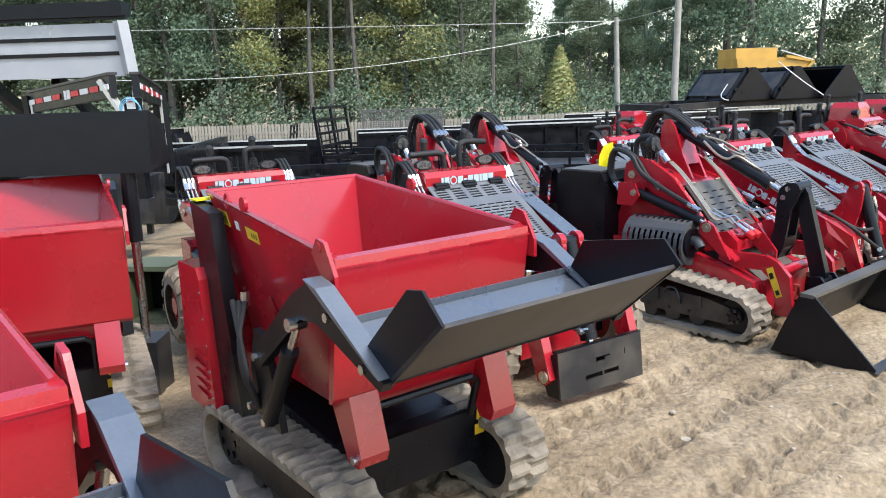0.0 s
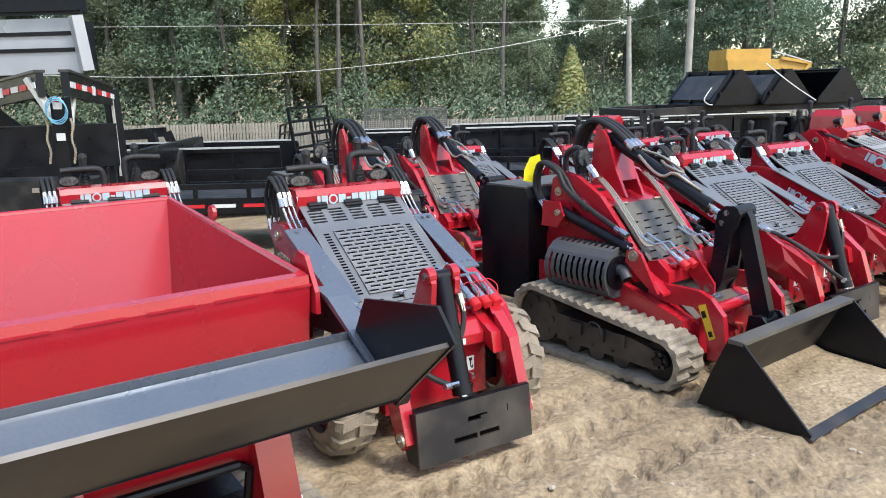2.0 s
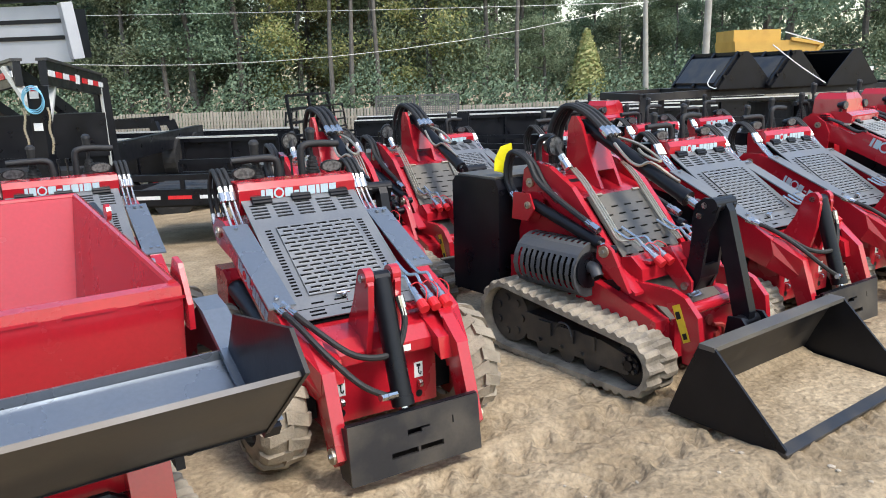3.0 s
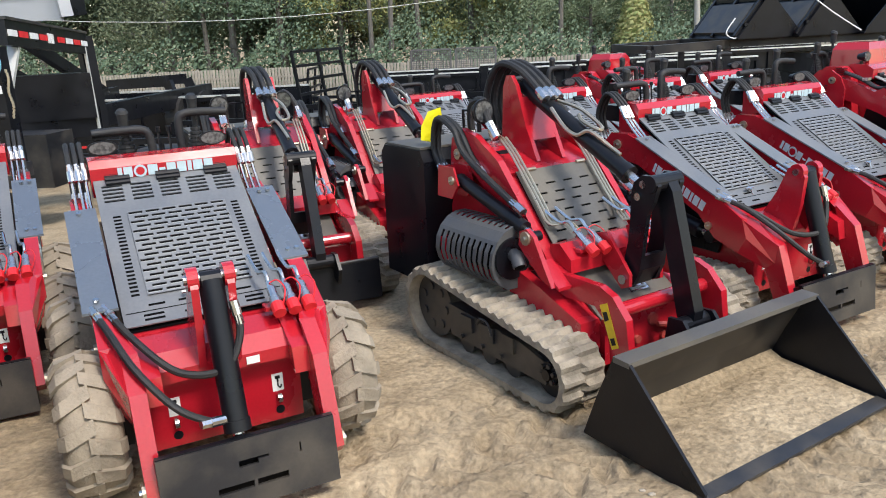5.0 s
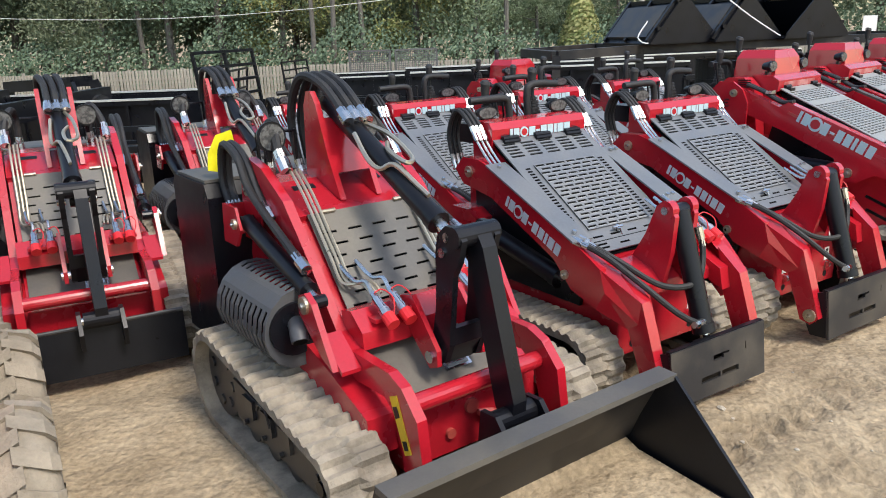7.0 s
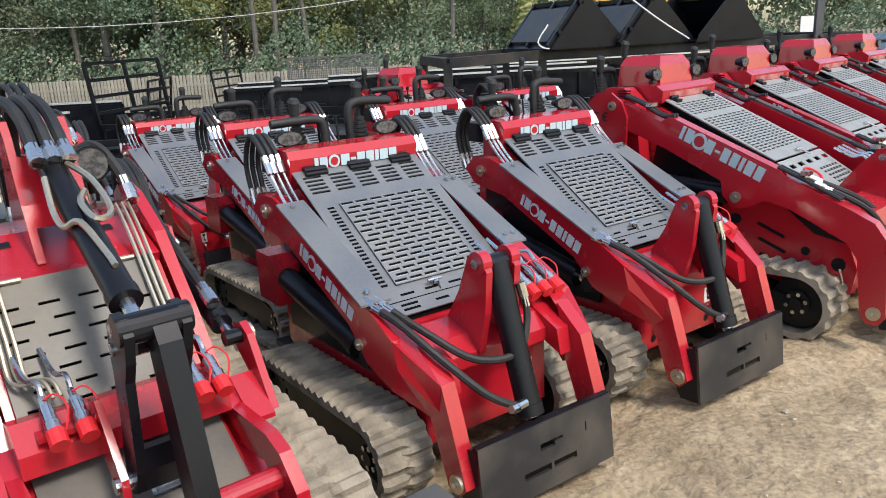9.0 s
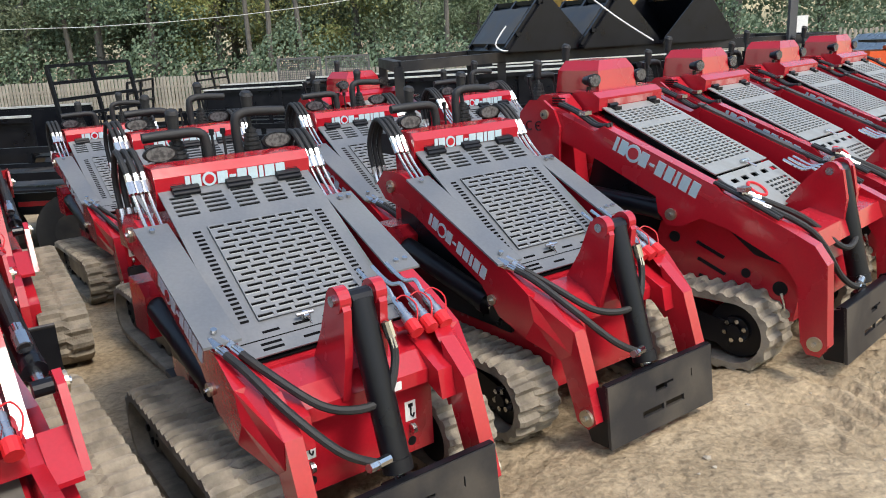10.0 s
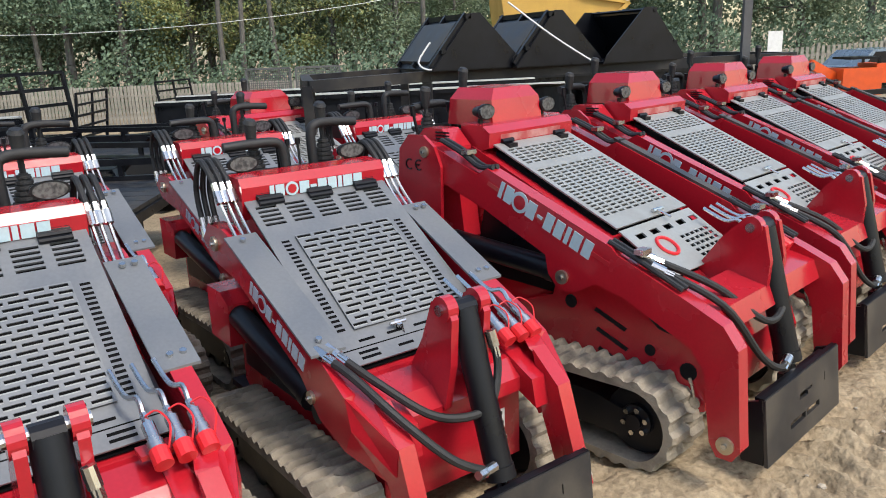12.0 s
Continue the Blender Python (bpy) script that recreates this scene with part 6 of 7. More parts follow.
for args, x, y, yaw in (
        ((4.8, 2.0, 0.25, "black flat utility trailer with tubular rails"), 0.2, 11.4, 6),
        ((6.0, 2.1, 0.75, "black high-sided dump trailer with pale top edge", False, True), -4.6, 15.2, 6),
        ((5.6, 2.0, 0.3, "black utility trailer with ramp gate raised", True), 1.6, 15.6, 172),
        ((6.4, 2.1, 0.35, "black gooseneck flat trailer with reflective strips", False, False, True, True), -2.0, 18.6, 5),
        ((5.4, 2.0, 0.7, "black high-sided cargo trailer with pale top edge", False, True, False), 4.2, 18.8, 12),
        ((5.6, 2.0, 0.3, "black utility trailer with ramp gate raised", True), -6.6, 22.2, 8),
        ((6.0, 2.1, 0.7, "black high-sided dump trailer with pale top edge", False, True), 1.2, 22.8, 10),
        ((5.0, 2.0, 0.3, "black utility trailer with ramp gate raised", True), -1.0, 27.0, 174),
        ((6.0, 2.1, 0.75, "black high-sided cargo trailer with pale top edge", False, True, False), 7.6, 24.0, 16),
        ((6.0, 2.1, 0.3, "black flat utility trailer with tubular rails"), -11.5, 20.0, 8),
        ((5.6, 2.0, 0.3, "black flat utility trailer with tubular rails"), 9.5, 16.2, 25)):
    stand(utility_trailer(*args), x, y, yaw)


def gooseneck_dump():
    root = thing("dump_trailer", "black gooseneck dump trailer with raised grey bed and reflective strips", "trailer")
    # raised grey bed, its ribbed front towards the yard
    bed = part("bed", beams([((-6.7, 12.2, 2.25), (-3.82, 12.2, 2.25))], 0.05, 0.34), GREYBED, root, "raised grey ribbed steel bed")
    for z0, z1 in ((2.45, 2.66), (2.69, 2.9)):
        part("bed_panel", beams([((-6.7, 12.2, (z0 + z1) / 2), (-3.82, 12.2, (z0 + z1) / 2))], 0.05, z1 - z0), GREYBED, bed)
    part("bed_corner", beams([((-3.72, 12.16, 2.12), (-3.78, 12.10, 2.92))], 0.2, 0.16), GREYBED, bed)
    each("bed_rib", ([((-6.7, 12.19, 2.435), (-3.82, 12.19, 2.435)), ((-6.7, 12.19, 2.675), (-3.82, 12.19, 2.675)), ((-6.8, 12.15, 2.98), (-3.7, 12.15, 2.98))]), 0.08, 0.06, BLACK, bed)
    part("bed_box", beams([((-5.4, 12.3, 2.5), (-5.4, 13.2, 2.55))], 2.6, 0.75), BLACK, bed)
    part("bed_top", beams([((-6.8, 12.2, 3.1), (-3.72, 12.2, 3.1))], 0.3, 0.22), BLACK, bed)
    part("bed_frame", beams([((-5.2, 12.6, 2.1), (-5.5, 15.5, 0.8)), ((-6.4, 12.6, 2.1), (-6.7, 15.5, 0.8))], 0.14, 0.2), BLACK, root)
    # neck: two channel beams that spread from the coupler post back to the deck
    right, left = ((-2.24, 8.95, 1.86), (-3.0, 11.4, 1.72)), ((-2.46, 8.85, 1.86), (-4.35, 10.35, 1.70))
    for a, b in (right, left):
        part("neck_beam", beams([(a, b)], 0.08, 0.26), BLACK, root)
        part("neck_edge", beams([((a[0], a[1], a[2] + 0.145), (b[0], b[1], b[2] + 0.145))], 0.12, 0.03), STEEL_DUST, root)
        part("neck_leg", beams([((b[0], b[1], b[2] + 0.1), (b[0] + 0.02, b[1] + 0.05, 0.6))], 0.1, 0.2), BLACK, root)
        part("neck_leg_edge", beams([((b[0] + 0.06, b[1] - 0.1, b[2]), (b[0] + 0.06, b[1] - 0.06, 0.6))], 0.03, 0.03), ROOF_GALV, root)
    for top in ((-2.44, 9.45, 1.93), (-2.64, 8.92, 1.93)):
        part("neck_strut", beams([((-2.21, 8.82, 1.28), top)], 0.11, 0.05), ROOF_GALV, root, "pale galvanised strut")
    part("coupler_post", beams([((-2.21, 8.76, 0.55), (-2.21, 8.76, 1.72))], 0.15, 0.15), BLACK, root)
    part("post_foot", beams([((-2.21, 8.76, 0.40), (-2.21, 8.76, 0.55))], 0.2, 0.2), STEEL_DUST, root)
    part("post_label", beams([((-2.25, 8.678, 1.66), (-2.15, 8.678, 1.66))], 0.004, 0.13), WHITE, root, "white warning label")
    part("post_label", beams([((-2.25, 8.678, 1.30), (-2.15, 8.678, 1.30))], 0.004, 0.08), WHITE, root)
    part("label_mark", beams([((-2.235, 8.675, 1.69), (-2.165, 8.675, 1.69))], 0.003, 0.04), REDCAP, root)
    for (a, b), off in ((right, Vector((0.045, 0.012, 0))), (left, Vector((-0.03, -0.042, 0)))):
        p, q = Vector(a) + off, Vector(b) + off
        for k in range(9):
            if k == 4:
                for u0, u1 in ((0.44, 0.475), (0.485, 0.51)):
                    part("emblem_bar", beams([(p.lerp(q, u0), p.lerp(q, u1))], 0.008, 0.11), WHITE, root)
                continue
            part("reflective_strip", beams([(p.lerp(q, k / 9 + 0.01), p.lerp(q, (k + 1) / 9 - 0.01))], 0.008, 0.065), REDCAP if k % 2 else WHITE, root)
    ring = [Vector((-2.20 + 0.115 * math.cos(a), 8.655, 1.60 + 0.125 * math.sin(a))) for a in [i * math.pi / 6 for i in range(13)]]
    for k in range(3):
        part("blue_strap", made(tube, [v + Vector((0.016 * k - 0.01, -0.014 * k, -0.018 * k)) for v in ring], 0.0065, 7, 3), BLUE, root, "coiled blue strap")
    for cx in (-2.36, -2.08):
        bm = B_()
        for k in range(14):
            c = Vector((cx + 0.012 * math.sin(k * 0.8), 8.70, 1.5 - k * 0.035))
            rod(bm, c, c + Vector((0, 0, -0.034)), 0.013, seg=6)
        part("chain", bm, BRASS, root)
    part("deck_frame", beams([((-4.35, 10.35, 0.65), (-3.0, 11.4, 0.65)), ((-4.35, 10.35, 0.75), (-5.6, 16, 0.75)), ((-3.0, 11.4, 0.75), (-3.6, 16, 0.75))], 0.14, 0.3), BLACK, root)
    part("toolbox", beams([((-4.4, 10.6, 1.05), (-3.05, 11.5, 1.05))], 0.5, 0.6), BLACK, root, "black steel toolbox")
    part("storage_box", beams([((-4.3, 9.75, 0.42), (-2.5, 9.9, 0.42))], 0.55, 0.62), BLACK_DUST, root, "black diamond-plate storage box")
    part("box_latch", beams([((-3.15, 9.53, 0.62), (-3.05, 9.54, 0.62))], 0.02, 0.06), CHROME, root)
    for x, y in ((-5.55, 14.4), (-5.7, 15.4), (-3.35, 14.4), (-3.5, 15.4)):
        wheel_simple(root, x, y, 0.4)
    return root


gd = gooseneck_dump()
gd.matrix_basis = pose(0, 0, 0)


def bucket_on_rack(scale=1.0):
    """A black material bucket, its triangular side plate showing."""
    root = thing("spare_bucket", "black steel loader bucket stacked on a rack", "bucket", "buckets on the rack")
    a = [(-0.55, 0.02), (0.55, 0.02), (0.50, 0.10), (0.02, 0.56), (-0.08, 0.56)]
    for y0 in (-0.62, 0.60):
        bm = B_()
        f = [bm.verts.new((x, y0, z)) for x, z in a]
        b = [bm.verts.new((x, y0 + 0.02, z)) for x, z in a]
        bm.faces.new(f)
        bm.faces.new(b[::-1])
        for i in range(5):
            bm.faces.new((f[i], b[i], b[(i + 1) % 5], f[(i + 1) % 5]))
        part("side_plate", bm, BLACK, root)
    bm = B_()
    beam(bm, (-0.55, 0, 0.02), (-0.08, 0, 0.55), 1.22, 0.02)
    beam(bm, (-0.55, 0, 0.02), (0.55, 0, 0.02), 1.22, 0.02)
    part("shell", bm, BLACK, root)
    bm = B_()
    beam(bm, (-0.12, -0.62, 0.53), (-0.12, 0.62, 0.53), 0.06, 0.05)
    beam(bm, (-0.42, -0.62, 0.2), (-0.42, 0.62, 0.2), 0.05, 0.04)
    for y in (-0.55, 0, 0.55):
        beam(bm, (-0.56, y, 0.05), (-0.12, y, 0.55), 0.05, 0.05)
    part("shell_rib", bm, BLACK, root)
    part("shell_panel", beams([((-0.53, 0, 0.09), (-0.20, 0, 0.46))], 1.0, 0.05), STEEL_DUST, root)
    return root


bk = bucket_on_rack()
SMALL = Matrix.Diagonal((0.76, 0.82, 0.84, 1))
bk.matrix_basis = pose(5.5, 11.75, 1.415, 0, 0, 24) @ SMALL
for x, y, yaw in ((6.2, 11.95, 24), (6.95, 12.15, 204)):
    copy_thing(bk, pose(0, 0, 0)).matrix_basis = pose(x, y, 1.415, 0, 0, yaw) @ SMALL


def yellow_bucket():
    root = thing("excavator_bucket", "large ochre yellow bucket lying behind the black ones", "bucket")
    bm = B_()
    vs = [bm.verts.new(v) for v in ((-0.95, 0, 0.45), (0.6, 0, 0.45), (1.0, 0, 0.35), (0.3, 0, -0.3), (0.1, 0, -0.3), (-0.9, 0, 0.1))]
    ws = [bm.verts.new(Vector(v.co) + Vector((0, 0.9, 0))) for v in vs]
    bm.faces.new(vs)
    bm.faces.new(ws[::-1])
    for i in range(6):
        bm.faces.new((vs[i], ws[i], ws[(i + 1) % 6], vs[(i + 1) % 6]))
    part("shell", bm, YBUCKET, root, bevel=0.03)
    part("rim", beams([((0.3, -0.02, 0.47), (1.02, -0.02, 0.36)), ((1.02, -0.02, 0.36), (0.3, -0.02, -0.3))], 0.06, 0.06), YBUCKET, root)
    part("top_block", beams([((-0.95, 0.45, 0.55), (0.1, 0.45, 0.55))], 0.8, 0.22), YBUCKET, root, bevel=0.02)
    part("strap", beams([((0.15, -0.03, 0.6), (1.0, -0.04, 0.38))], 0.03, 0.02), WHITE, root)
    return root


yellow_bucket().matrix_basis = pose(6.55, 12.9, 1.72, 0, 0, 12) @ Matrix.Diagonal((0.68, 0.7, 0.75, 1))


def steel_rack():
    root = thing("steel_rack", "long dark steel rack with rails and posts", "rack")
    p = [Vector((4.35, 10.75, 1.36)), Vector((5.25, 11.35, 1.38)), Vector((8.6, 12.15, 1.40))]
    q = [v + Vector((-0.35, 1.35, 0)) for v in p]
    each("top_rail", ([(p[0], p[1]), (p[1], p[2]), (q[0], q[1]), (q[1], q[2]), (p[0], q[0]), (p[1], q[1]), (p[2], q[2]), (p[1].lerp(p[2], 0.5), q[1].lerp(q[2], 0.5))]), 0.09, 0.09, BLACK_DUST, root)
    for v in p + q:
        g = lie(v.x, v.y)
        part("post", beams([((v.x, v.y, g), (v.x, v.y, v.z))], 0.08, 0.08), BLACK_DUST, root)
    part("lower_shelf", beams([((6.0, 12.15, 0.75), (8.4, 12.7, 0.75)), ((5.3, 11.6, 0.5), (8.5, 12.4, 0.5))], 1.1, 0.05), BLACK, root)
    part("tall_post", beams([((8.1, 11.95, lie(8, 12)), (8.1, 11.95, 2.3))], 0.07, 0.07), GREYMESH, root)
    return root


rack = steel_rack()
for (x, y, r, w) in ((6.3, 12.2, 0.3, 0.22), (6.9, 12.35, 0.3, 0.22), (7.5, 12.5, 0.3, 0.22)):
    for k in range(2):
        bm = B_()
        rod(bm, (0, 0, 0), (0, 0, w), r, seg=26)
        ob = part("tyre", bm, RUBBER, rack, "black spare tyre on the shelf", bevel=0.04)
        ob.matrix_basis = pose(x, y, 0.776 + k * (w + 0.002))


def strap_line(points, label="thin white tie rope hanging from a bucket"):
    tagged(part("tie_rope", made(tube, points, 0.008, 5, 4), WHITE), label, "rope")


strap_line([(5.3, 11.2, 1.66), (5.2, 11.15, 1.5), (5.32, 11.15, 1.44), (5.45, 11.2, 1.56)])
strap_line([(5.95, 11.1, 1.95), (6.3, 11.12, 1.68), (6.62, 11.15, 1.47)])


def orange_excavator():
    root = thing("mini_excavator", "small orange excavator parked far off", "excavator")
    part("house", beams([((-0.5, 0, 0.85), (0.6, 0, 0.85))], 1.1, 0.7), ORANGE, root, bevel=0.06)
    part("counterweight", beams([((0.45, 0, 1.05), (0.75, 0, 1.05))], 1.0, 0.5), ORANGE, root, bevel=0.06)
    part("boom", beams([((-0.4, -0.1, 0.9), (-1.3, -0.2, 1.35)), ((-1.3, -0.2, 1.35), (-1.9, -0.25, 0.7))], 0.16, 0.24), ORANGE, root, bevel=0.03)
    part("canopy", beams([((-0.3, 0, 1.45), (0.6, 0, 1.45))], 1.0, 0.06), BLACK, root)
    part("canopy_post", beams([((0.55, -0.4, 1.1), (0.55, -0.4, 1.45)), ((0.55, 0.4, 1.1), (0.55, 0.4, 1.45))], 0.06, 0.06), BLACK, root)
    part("blade", beams([((-1.2, -0.6, 0.25), (-1.2, 0.6, 0.25))], 0.06, 0.3), ORANGE, root)
    for y in (-0.5, 0.5):
        bm = B_()
        belt(bm, y - 0.12, y + 0.12, -0.65, 0.65, 0.18, 0.18, 30)
        tr = part("track", bm, RUBBER, root)
        tr.rotation_euler = (0, 0, math.pi / 2)
    return root


orange_excavator().matrix_basis = pose(13.9, 23.0, lie(13.9, 23.0), 0, 0, 5) @ Matrix.Diagonal((0.8, 0.8, 0.85, 1))


def parked_car():
    root = thing("car", "silver blue parked car beyond the yard", "car")
    side = [(-2.1, 0.35), (-2.1, 0.75), (-1.3, 0.85), (-0.7, 1.35), (0.7, 1.38), (1.5, 0.92), (2.1, 0.85), (2.15, 0.35)]
    bm = B_()
    a = [bm.verts.new((x, -0.82, z)) for x, z in side]
    b = [bm.verts.new((x, 0.82, z)) for x, z in side]
    bm.faces.new(a)
    bm.faces.new(b[::-1])
    for i in range(len(side)):
        bm.faces.new((a[i], b[i], b[(i + 1) % len(side)], a[(i + 1) % len(side)]))
    part("body", bm, CARPAINT, root, bevel=0.06)
    for x0, x1 in ((-0.95, -0.05), (0.02, 0.95)):
        bm = B_()
        vs = [bm.verts.new((x, -0.826, z)) for x, z in ((x0, 0.9), (x1, 0.9), (x1 - (0.25 if x0 > 0 else 0), 1.28), (x0 + (0.35 if x0 < 0 else 0), 1.28))]
        bm.faces.new(vs)
        part("window", bm, BLACK, root)
    for x in (-1.35, 1.35):
        for y in (-0.74, 0.74):
            bm = B_()
            rod(bm, (x, y - 0.1, 0.32), (x, y + 0.1, 0.32), 0.32, seg=22)
            part("wheel", bm, RUBBER, root)
    return root


stand(parked_car(), 18.9, 33.0, 20)

# road sign on a post
sign = thing("road_sign", "small grey sign seen on a thin post", "sign")
part("post", beams([((0, 0, 0), (0, 0, 2.0))], 0.05, 0.05), GREYMESH, sign)
part("panel", beams([((-0.2, -0.03, 1.75), (0.2, -0.03, 1.75))], 0.02, 0.55), WHITE, sign)
stand(sign, 13.2, 26.0, 10)

# ---- fence, poles, wires ----


def fence():
    root = tagged(new("fence"), "weathered pale picket fence behind the trailers", "fence")
    x, k = -34.0, 0
    bm_far = B_()
    pickets = bpy.data.meshes.new("picket")
    b = B_()
    box(b, -0.055, 0.055, -0.012, 0.012, 0, 1.55)
    prism(b, [(-0.012, 1.55), (0.012, 1.55), (0.0, 1.60)], -0.055, 0.055)
    b.to_mesh(pickets)
    b.free()
    pickets.materials.append(WOOD)
    n = 0
    while x < 22:
        y = 36.0 + 0.02 * x
        g = lie(x, y)
        if -16 < x < 15 and n < 300:
            ob = new("picket", pickets)
            ob.parent = root
            ob.matrix_basis = pose(x, y, g + 0.05 + 0.02 * noise.noise(Vector((x, 0, 0))), 0, 2 * noise.noise(Vector((x * 3, 1, 0))), 0)
            n += 1
        else:
            box(bm_far, x - 0.055, x + 0.055, -y - 0.012, -y + 0.012, g + 0.05, g + 1.6)
        x += 0.15 if x < 15 else 0.2
    tagged(part("picket_run", bm_far, WOOD, root), kind="stuff")
    each("rail", ([((-34 + 4 * i, 36.03 + 0.02 * (-34 + 4 * i), lie(-34 + 4 * i, 36) + zz), (-30 + 4 * i, 36.03 + 0.02 * (-30 + 4 * i), lie(-30 + 4 * i, 36) + zz)) for i in range(14) for zz in (0.4, 1.25)]), 0.04, 0.09, WOOD, root)
    for i in range(23):
        px = -34 + 2.5 * i
        part("post", beams([((px, 36.1 + 0.02 * px, lie(px, 36)), (px, 36.1 + 0.02 * px, lie(px, 36) + 1.7))], 0.1, 0.1), WOOD, root)
    return root


fence()


def mesh_gate(w, h):
    root = thing("mesh_gate", "upright grey mesh ramp gate", "gate", "mesh gates near the fence")
    part("frame", beams([((-w / 2, 0, 0), (-w / 2, 0, h)), ((w / 2, 0, 0), (w / 2, 0, h)), ((-w / 2, 0, h), (w / 2, 0, h)), ((-w / 2, 0, 0.05), (w / 2, 0, 0.05)), ((-w / 2, 0, h * 0.5), (w / 2, 0, h * 0.5))], 0.07, 0.07), GREYMESH, root)
    part("mesh", beams([((-w / 2 + w * k / 22, 0, 0), (-w / 2 + w * k / 22, 0, h)) for k in range(23)] + [((-w / 2, 0, h * k / 26), (w / 2, 0, h * k / 26)) for k in range(27)], 0.022, 0.022), GREYMESH, root)
    return root


mg = stand(mesh_gate(1.6, 2.2), -2.4, 33.0, 4)
copy_thing(mg, pose(-0.6, 33.2, lie(-0.6, 33.2), 0, 0, 10))


def utility_pole(x, y, h, r=0.13, lean=0.0, cross=False):
    root = thing("utility_pole", "bare weathered wooden utility pole", "pole", "poles along the fence")
    bm = B_()
    rod(bm, (0, 0, -0.3), (0, 0, h), r, r * 0.7, 14)
    part("pole", bm, POLEWOOD, root, smooth=True)
    part("pole_cap", made(rod, (0, 0, h), (0, 0, h + 0.05), r * 0.8, seg=12), STEEL_DUST, root)
    part("insulator", made(rod, (0.0, 0.0, h - 0.4), (0.25, 0, h - 0.35), 0.03, seg=8), STEEL_DUST, root)
    root.matrix_basis = pose(x, y, lie(x, y), 0, lean, 0)


utility_pole(-2.1, 50.0, 11.5, 0.14, -1.0)
utility_pole(9.0, 41.0, 6.3, 0.16, -1.5)
utility_pole(10.8, 36.8, 12.0, 0.17, 1.0)


def wire(p, q, sag, r=0.02):
    p, q = Vector(p), Vector(q)
    pts = [p.lerp(q, k / 14) - Vector((0, 0, sag * 4 * (k / 14) * (1 - k / 14))) for k in range(15)]
    tagged(part("overhead_wire", made(tube, pts, r, 5, 1, True), ROOF_GALV), "thin pale overhead wire strung between poles", "wire", "overhead wires")


wire((-40, 36, 5.6), (9.0, 41, 4.95), 0.15, 0.012)
wire((-33, 31, 5.0), (9.0, 41, 5.0), 2.4, 0.014)
wire((9.0, 41, 4.95), (10.8, 36.8, 5.2), 0.05, 0.010)

# ---- trees ----


def tree_meshes(seed, height, spread, base, leaf, count, size, lean=0.0):
    """A trunk with limbs and a crown of small leaf clumps, hung round the limbs' ends."""
    rnd = random.Random(seed)
    trunk = B_()
    tops = []
    path = [Vector((0, 0, -0.3))]
    for k in range(1, 7):
        path.append(Vector((lean * k / 6 + rnd.uniform(-0.15, 0.15), rnd.uniform(-0.15, 0.15), height * 0.9 * k / 6)))
    for a, b, k in zip(path, path[1:], range(6)):
        rod(trunk, a, b, 0.22 * (1 - k / 7) * height / 14, 0.22 * (1 - (k + 1) / 7) * height / 14, 8)
    for i in range(26):
        t = rnd.uniform(base, 1.0)
        k = min(int(t * 6), 5)
        p = path[k].lerp(path[k + 1], t * 6 - k)
        ang = rnd.uniform(0, 2 * math.pi)
        reach = spread * rnd.uniform(0.45, 1.0) * (1.15 - 0.75 * max(0, (t - base) / (1 - base)) ** 2)
        q = p + Vector((math.cos(ang) * reach, math.sin(ang) * reach, rnd.uniform(-0.2, 0.9) * reach * 0.5))
        rod(trunk, p, q, 0.06 * height / 14, 0.015, 5)
        tops.append((p, q, reach))
    tops.append((path[-2], path[-1] + Vector((0, 0, height * 0.08)), spread * 0.5))
    verts, faces = [], []
    for i in range(count):
        p, q, reach = tops[i % len(tops)]
        c = p.lerp(q, rnd.uniform(0.45, 1.1)) + Vector((rnd.gauss(0, 0.2), rnd.gauss(0, 0.2), rnd.gauss(0, 0.17))) * max(reach, 0.8)
        n = Vector((rnd.gauss(0, 1), rnd.gauss(0, 1), rnd.gauss(0.5, 1))).normalized()
        s = n.orthogonal().normalized()
        s = Matrix.Rotation(rnd.uniform(0, 6.28), 3, n) @ s
        u = n.cross(s)
        w, h = size * rnd.uniform(0.6, 1.4), size * rnd.uniform(0.5, 1.0)
        o = len(verts)
        verts += [tuple(c + s * w * a + u * h * b + n * d * size) for a, b, d in ((-1, 0, 0), (-0.1, -0.7, 0.25), (1, 0.05, -0.1), (0.2, 0.75, 0.2))]
        faces.append((o, o + 1, o + 2, o + 3))
    me = bpy.data.meshes.new("crown")
    me.from_pydata(verts, [], faces)
    me.materials.append(leaf)
    return trunk, me


def tree(seed, height, spread, base, leaf, count, size, label, lean=0.0):
    root = thing("tree", label, "tree", "trees behind the fence")
    trunk, crown = tree_meshes(seed, height, spread, base, leaf, count, size, lean)
    part("trunk", trunk, BARK, root, smooth=True)
    new("crown", crown).parent = root
    return root


protos = [tree(1, 17, 3.4, 0.22, LEAF, 15000, 0.125, "tall leafy green deciduous tree"),
          tree(2, 19, 3.6, 0.30, LEAF_D, 15000, 0.125, "tall dark green deciduous tree", 0.8),
          tree(3, 16, 3.2, 0.15, LEAF_Y, 14500, 0.122, "tree with yellowing autumn leaves", -0.6),
          tree(4, 18, 3.0, 0.38, LEAF, 11000, 0.122, "thinly leaved tall tree with bare lower trunk", 0.5)]
rnd = random.Random(11)
low_zone = (3.0, 17.0)
spots = []
for row, (y0, step) in enumerate(((45, 3.3), (51, 3.6), (58, 3.9), (66, 4.5))):
    x = -52 + row * 1.1
    while x < 62:
        spots.append((x + rnd.uniform(-1, 1), y0 + rnd.uniform(-2, 2) + 0.05 * abs(x), row))
        x += step
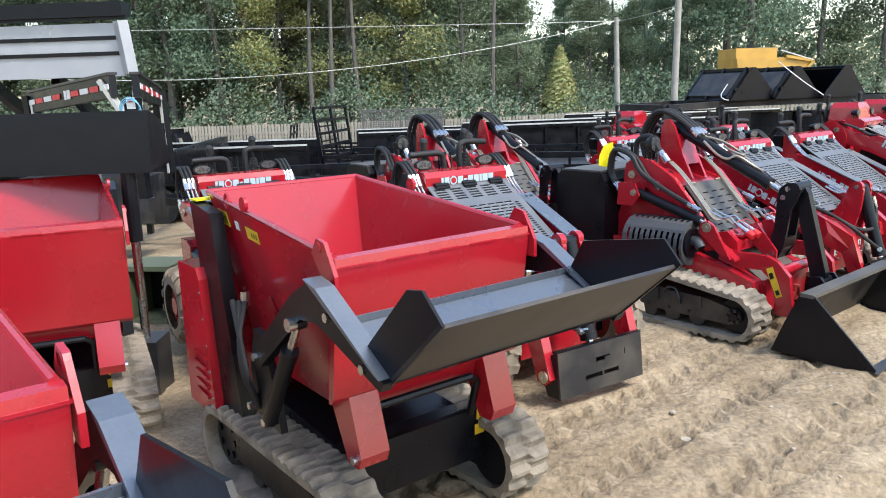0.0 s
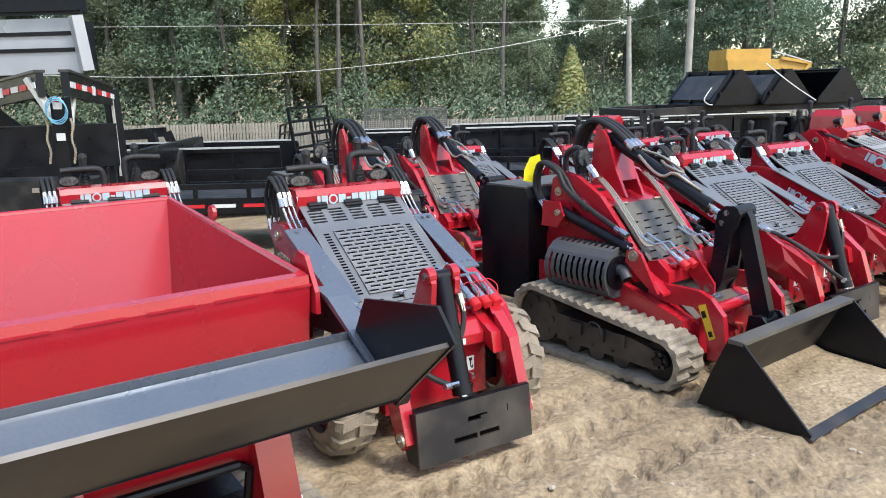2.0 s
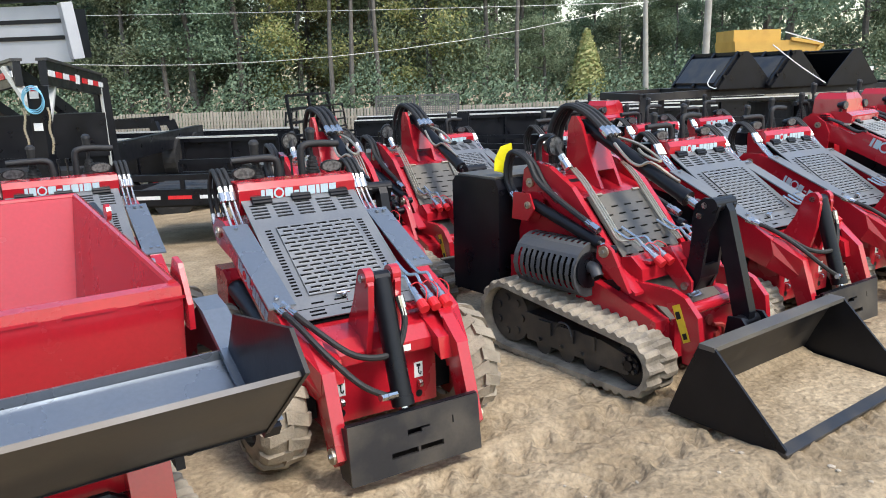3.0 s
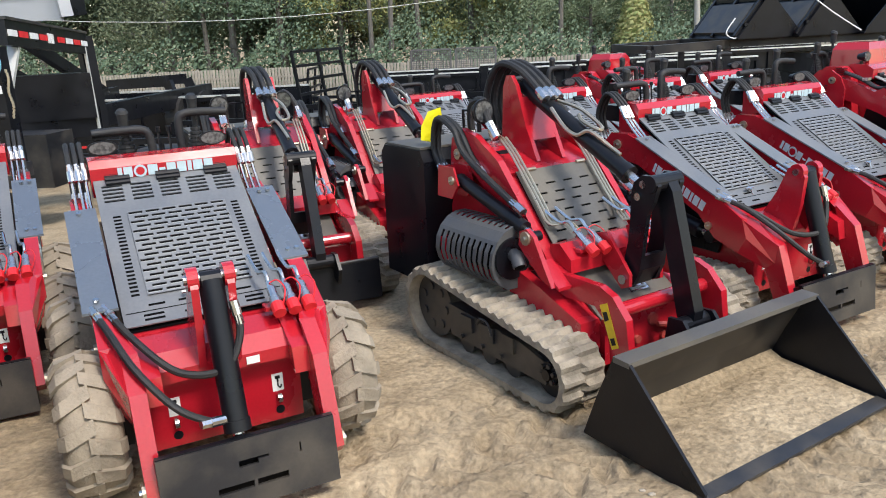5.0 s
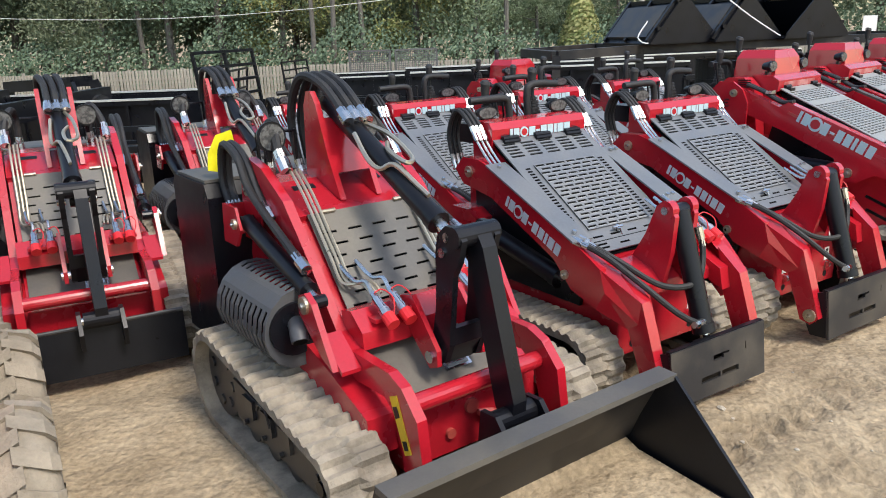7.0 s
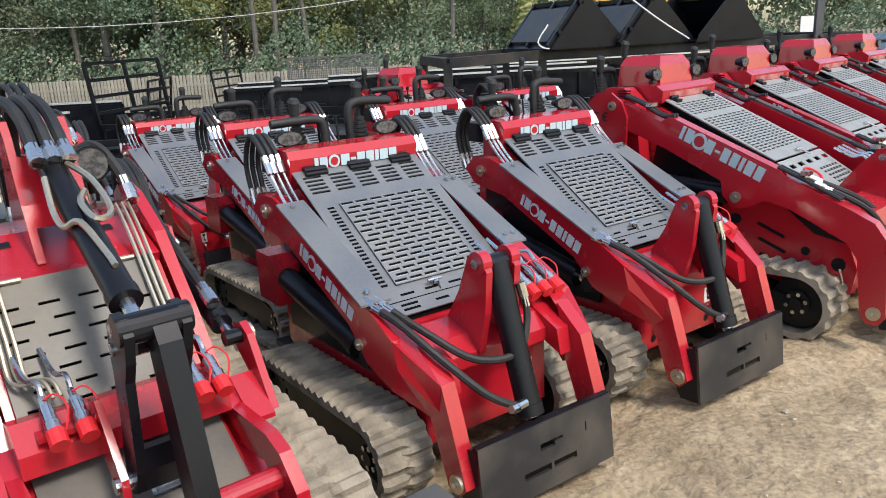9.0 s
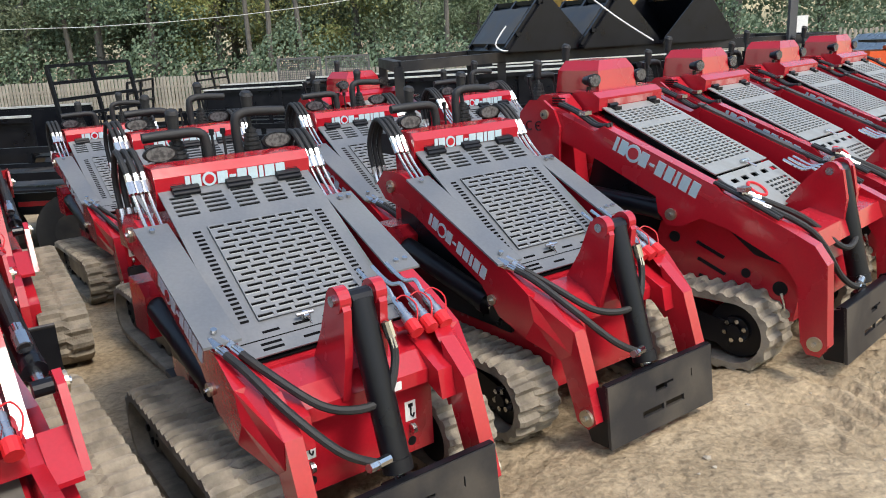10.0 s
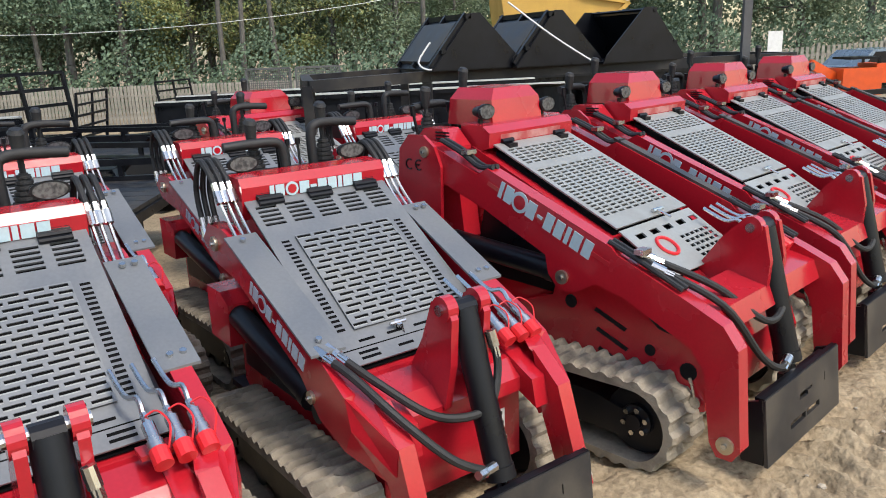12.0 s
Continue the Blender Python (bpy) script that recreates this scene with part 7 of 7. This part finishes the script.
for i, (x, y, row) in enumerate(spots):
    k = rnd.choice((0, 0, 1, 1, 3)) if not -15 < x < -2 else rnd.choice((0, 2, 2, 1))
    low = low_zone[0] < (x - 2) * 50 / y + 2 < low_zone[1]
    if x > 0.40 * y and (row > 0 or rnd.random() < 0.6) or row == 3 and rnd.random() < 0.5:
        continue
    s = (rnd.uniform(0.48, 0.62) if low else rnd.uniform(0.85, 1.12)) * (y / 52)
    m = pose(x, y, lie(x, y), 0, 0, rnd.uniform(0, 360)) @ Matrix.Diagonal((s, s, s * rnd.uniform(0.92, 1.08), 1))
    if i < 4:
        protos[i].matrix_basis = m
    else:
        ob = copy_thing(protos[k], m)
        ob.matrix_basis = m

slim = tree(9, 17, 1.9, 0.62, LEAF, 3200, 0.15, "slender tree with a long pale bare trunk", 1.3)
slim.children[0].data.materials[0] = PALEBARK
slim.matrix_basis = pose(-6.4, 42.5, lie(-6.4, 42.5)) @ Matrix.Diagonal((0.6, 0.6, 1, 1))
for x, y, yaw, k in ((-7.6, 43.0, 60, 0.95), (-4.9, 43.5, 150, 1.05), (2.4, 42.6, 20, 1.0), (-17.0, 43.0, 100, 1.0)):
    copy_thing(slim, pose(0, 0, 0)).matrix_basis = pose(x, y, lie(x, y), 0, 0, yaw) @ Matrix.Diagonal((0.6, 0.6, k, 1))

conifer = thing("tree", "small pointed yellow-green tree", "tree", "trees behind the fence")
rnd2 = random.Random(5)
verts, faces = [], []
for i in range(6000):
    t = rnd2.random() ** 0.8
    z = 0.5 + 5.6 * t
    rr = 1.7 * (1 - t) ** 0.8 * (0.6 + 0.4 * rnd2.random()) + 0.08
    a = rnd2.uniform(0, 6.283)
    c = Vector((rr * math.cos(a), rr * math.sin(a), z + rnd2.gauss(0, 0.15)))
    n = Vector((math.cos(a), math.sin(a), rnd2.gauss(0.3, 0.7))).normalized()
    s = n.orthogonal().normalized()
    u = n.cross(s)
    o = len(verts)
    q = 0.12 * rnd2.uniform(0.6, 1.3)
    verts += [tuple(c + s * q * a_ + u * q * b_) for a_, b_ in ((-1, 0), (0, -0.7), (1, 0), (0, 0.8))]
    faces.append((o, o + 1, o + 2, o + 3))
me = bpy.data.meshes.new("crown")
me.from_pydata(verts, [], faces)
me.materials.append(LEAF_Y)
new("crown", me).parent = conifer
part("trunk", made(rod, (0, 0, -0.2), (0, 0, 5.2), 0.1, 0.03, 8), BARK, conifer)
conifer.matrix_basis = pose(6.2, 43.0, lie(6.2, 43.0)) @ Matrix.Diagonal((0.95, 0.95, 0.8, 1))


def undergrowth():
    rnd = random.Random(3)
    verts, faces = [], []
    for i in range(95000):
        x = rnd.uniform(-48, 55)
        if i % 3:
            y = rnd.uniform(39, 45) + 0.05 * abs(x)
            top = 1.9 + 2.2 * noise.noise(Vector((x * 0.3, 3, 0))) + 0.3 * (y - 39)
        else:
            y = rnd.uniform(52, 64) + 0.05 * abs(x)
            top = 7.0 + 3.0 * noise.noise(Vector((x * 0.2, 8, 0)))
        z = lie(x, y) + top * rnd.random() ** 0.7
        c = Vector((x, y, z))
        n = Vector((rnd.gauss(0, 1), rnd.gauss(-0.6, 1), rnd.gauss(0.5, 1))).normalized()
        s = n.orthogonal().normalized()
        u = n.cross(s)
        q = rnd.uniform(0.05, 0.115) * (1 if i % 3 else 2.2)
        o = len(verts)
        verts += [tuple(c + s * q * a + u * q * b) for a, b in ((-1, 0), (0, -0.7), (1, 0), (0.1, 0.7))]
        faces.append((o, o + 1, o + 2, o + 3))
    me = bpy.data.meshes.new("undergrowth")
    me.from_pydata(verts, [], faces)
    me.materials.append(LEAF_D)
    tagged(new("undergrowth", me), "dense green bushes below the trees", "bushes", kind="stuff")


undergrowth()

# ---- small stones and clods on the dirt ----
rnd = random.Random(8)
bm = B_()
bmesh.ops.create_icosphere(bm, subdivisions=1, radius=1)
for v in bm.verts:
    v.co *= 1 + 0.25 * noise.noise(v.co * 1.7)
pebble = bpy.data.meshes.new("pebble")
bm.to_mesh(pebble)
bm.free()
pebble.materials.append(STONE)
stones = tagged(new("pebbles"), "scattered small stones and dry clods on the dirt", "stones")
for i in range(260):
    a, b = rnd.uniform(-3.5, 5.0), rnd.uniform(0.55, 3.6)
    x, y = 4.653 + a * 0.725 + b * 0.688, 6.302 + a * 0.688 - b * 0.725
    s = rnd.choice((0.006, 0.008, 0.01, 0.012, 0.018))
    ob = new("pebble", pebble)
    ob.parent = stones
    ob.matrix_basis = pose(x, y, lie(x, y) + relief(x, y) - 0.01 + s * 0.2, 0, 0, rnd.uniform(0, 360)) @ Matrix.Diagonal((s * rnd.uniform(0.8, 1.5), s, s * 0.6, 1))
bm = B_()
f = [bm.verts.new(v) for v in ((-0.10, -0.02, 0.012), (0.0, -0.05, 0.02), (0.11, 0.0, 0.012), (0.02, 0.05, 0.016), (-0.06, 0.04, 0.02))]
bm.faces.new(f)
g = [bm.verts.new(Vector(v.co) - Vector((0, 0, 0.004))) for v in f]
bm.faces.new(g[::-1])
leaf_ob = tagged(part("dry_leaf", bm, STONE), "curled brown dry leaf on the dirt", "leaf")
leaf_ob.matrix_basis = pose(2.76, 3.47, relief(2.76, 3.47) - 0.012, 0, 0, 20) @ Matrix.Diagonal((0.8, 0.6, 1, 1))
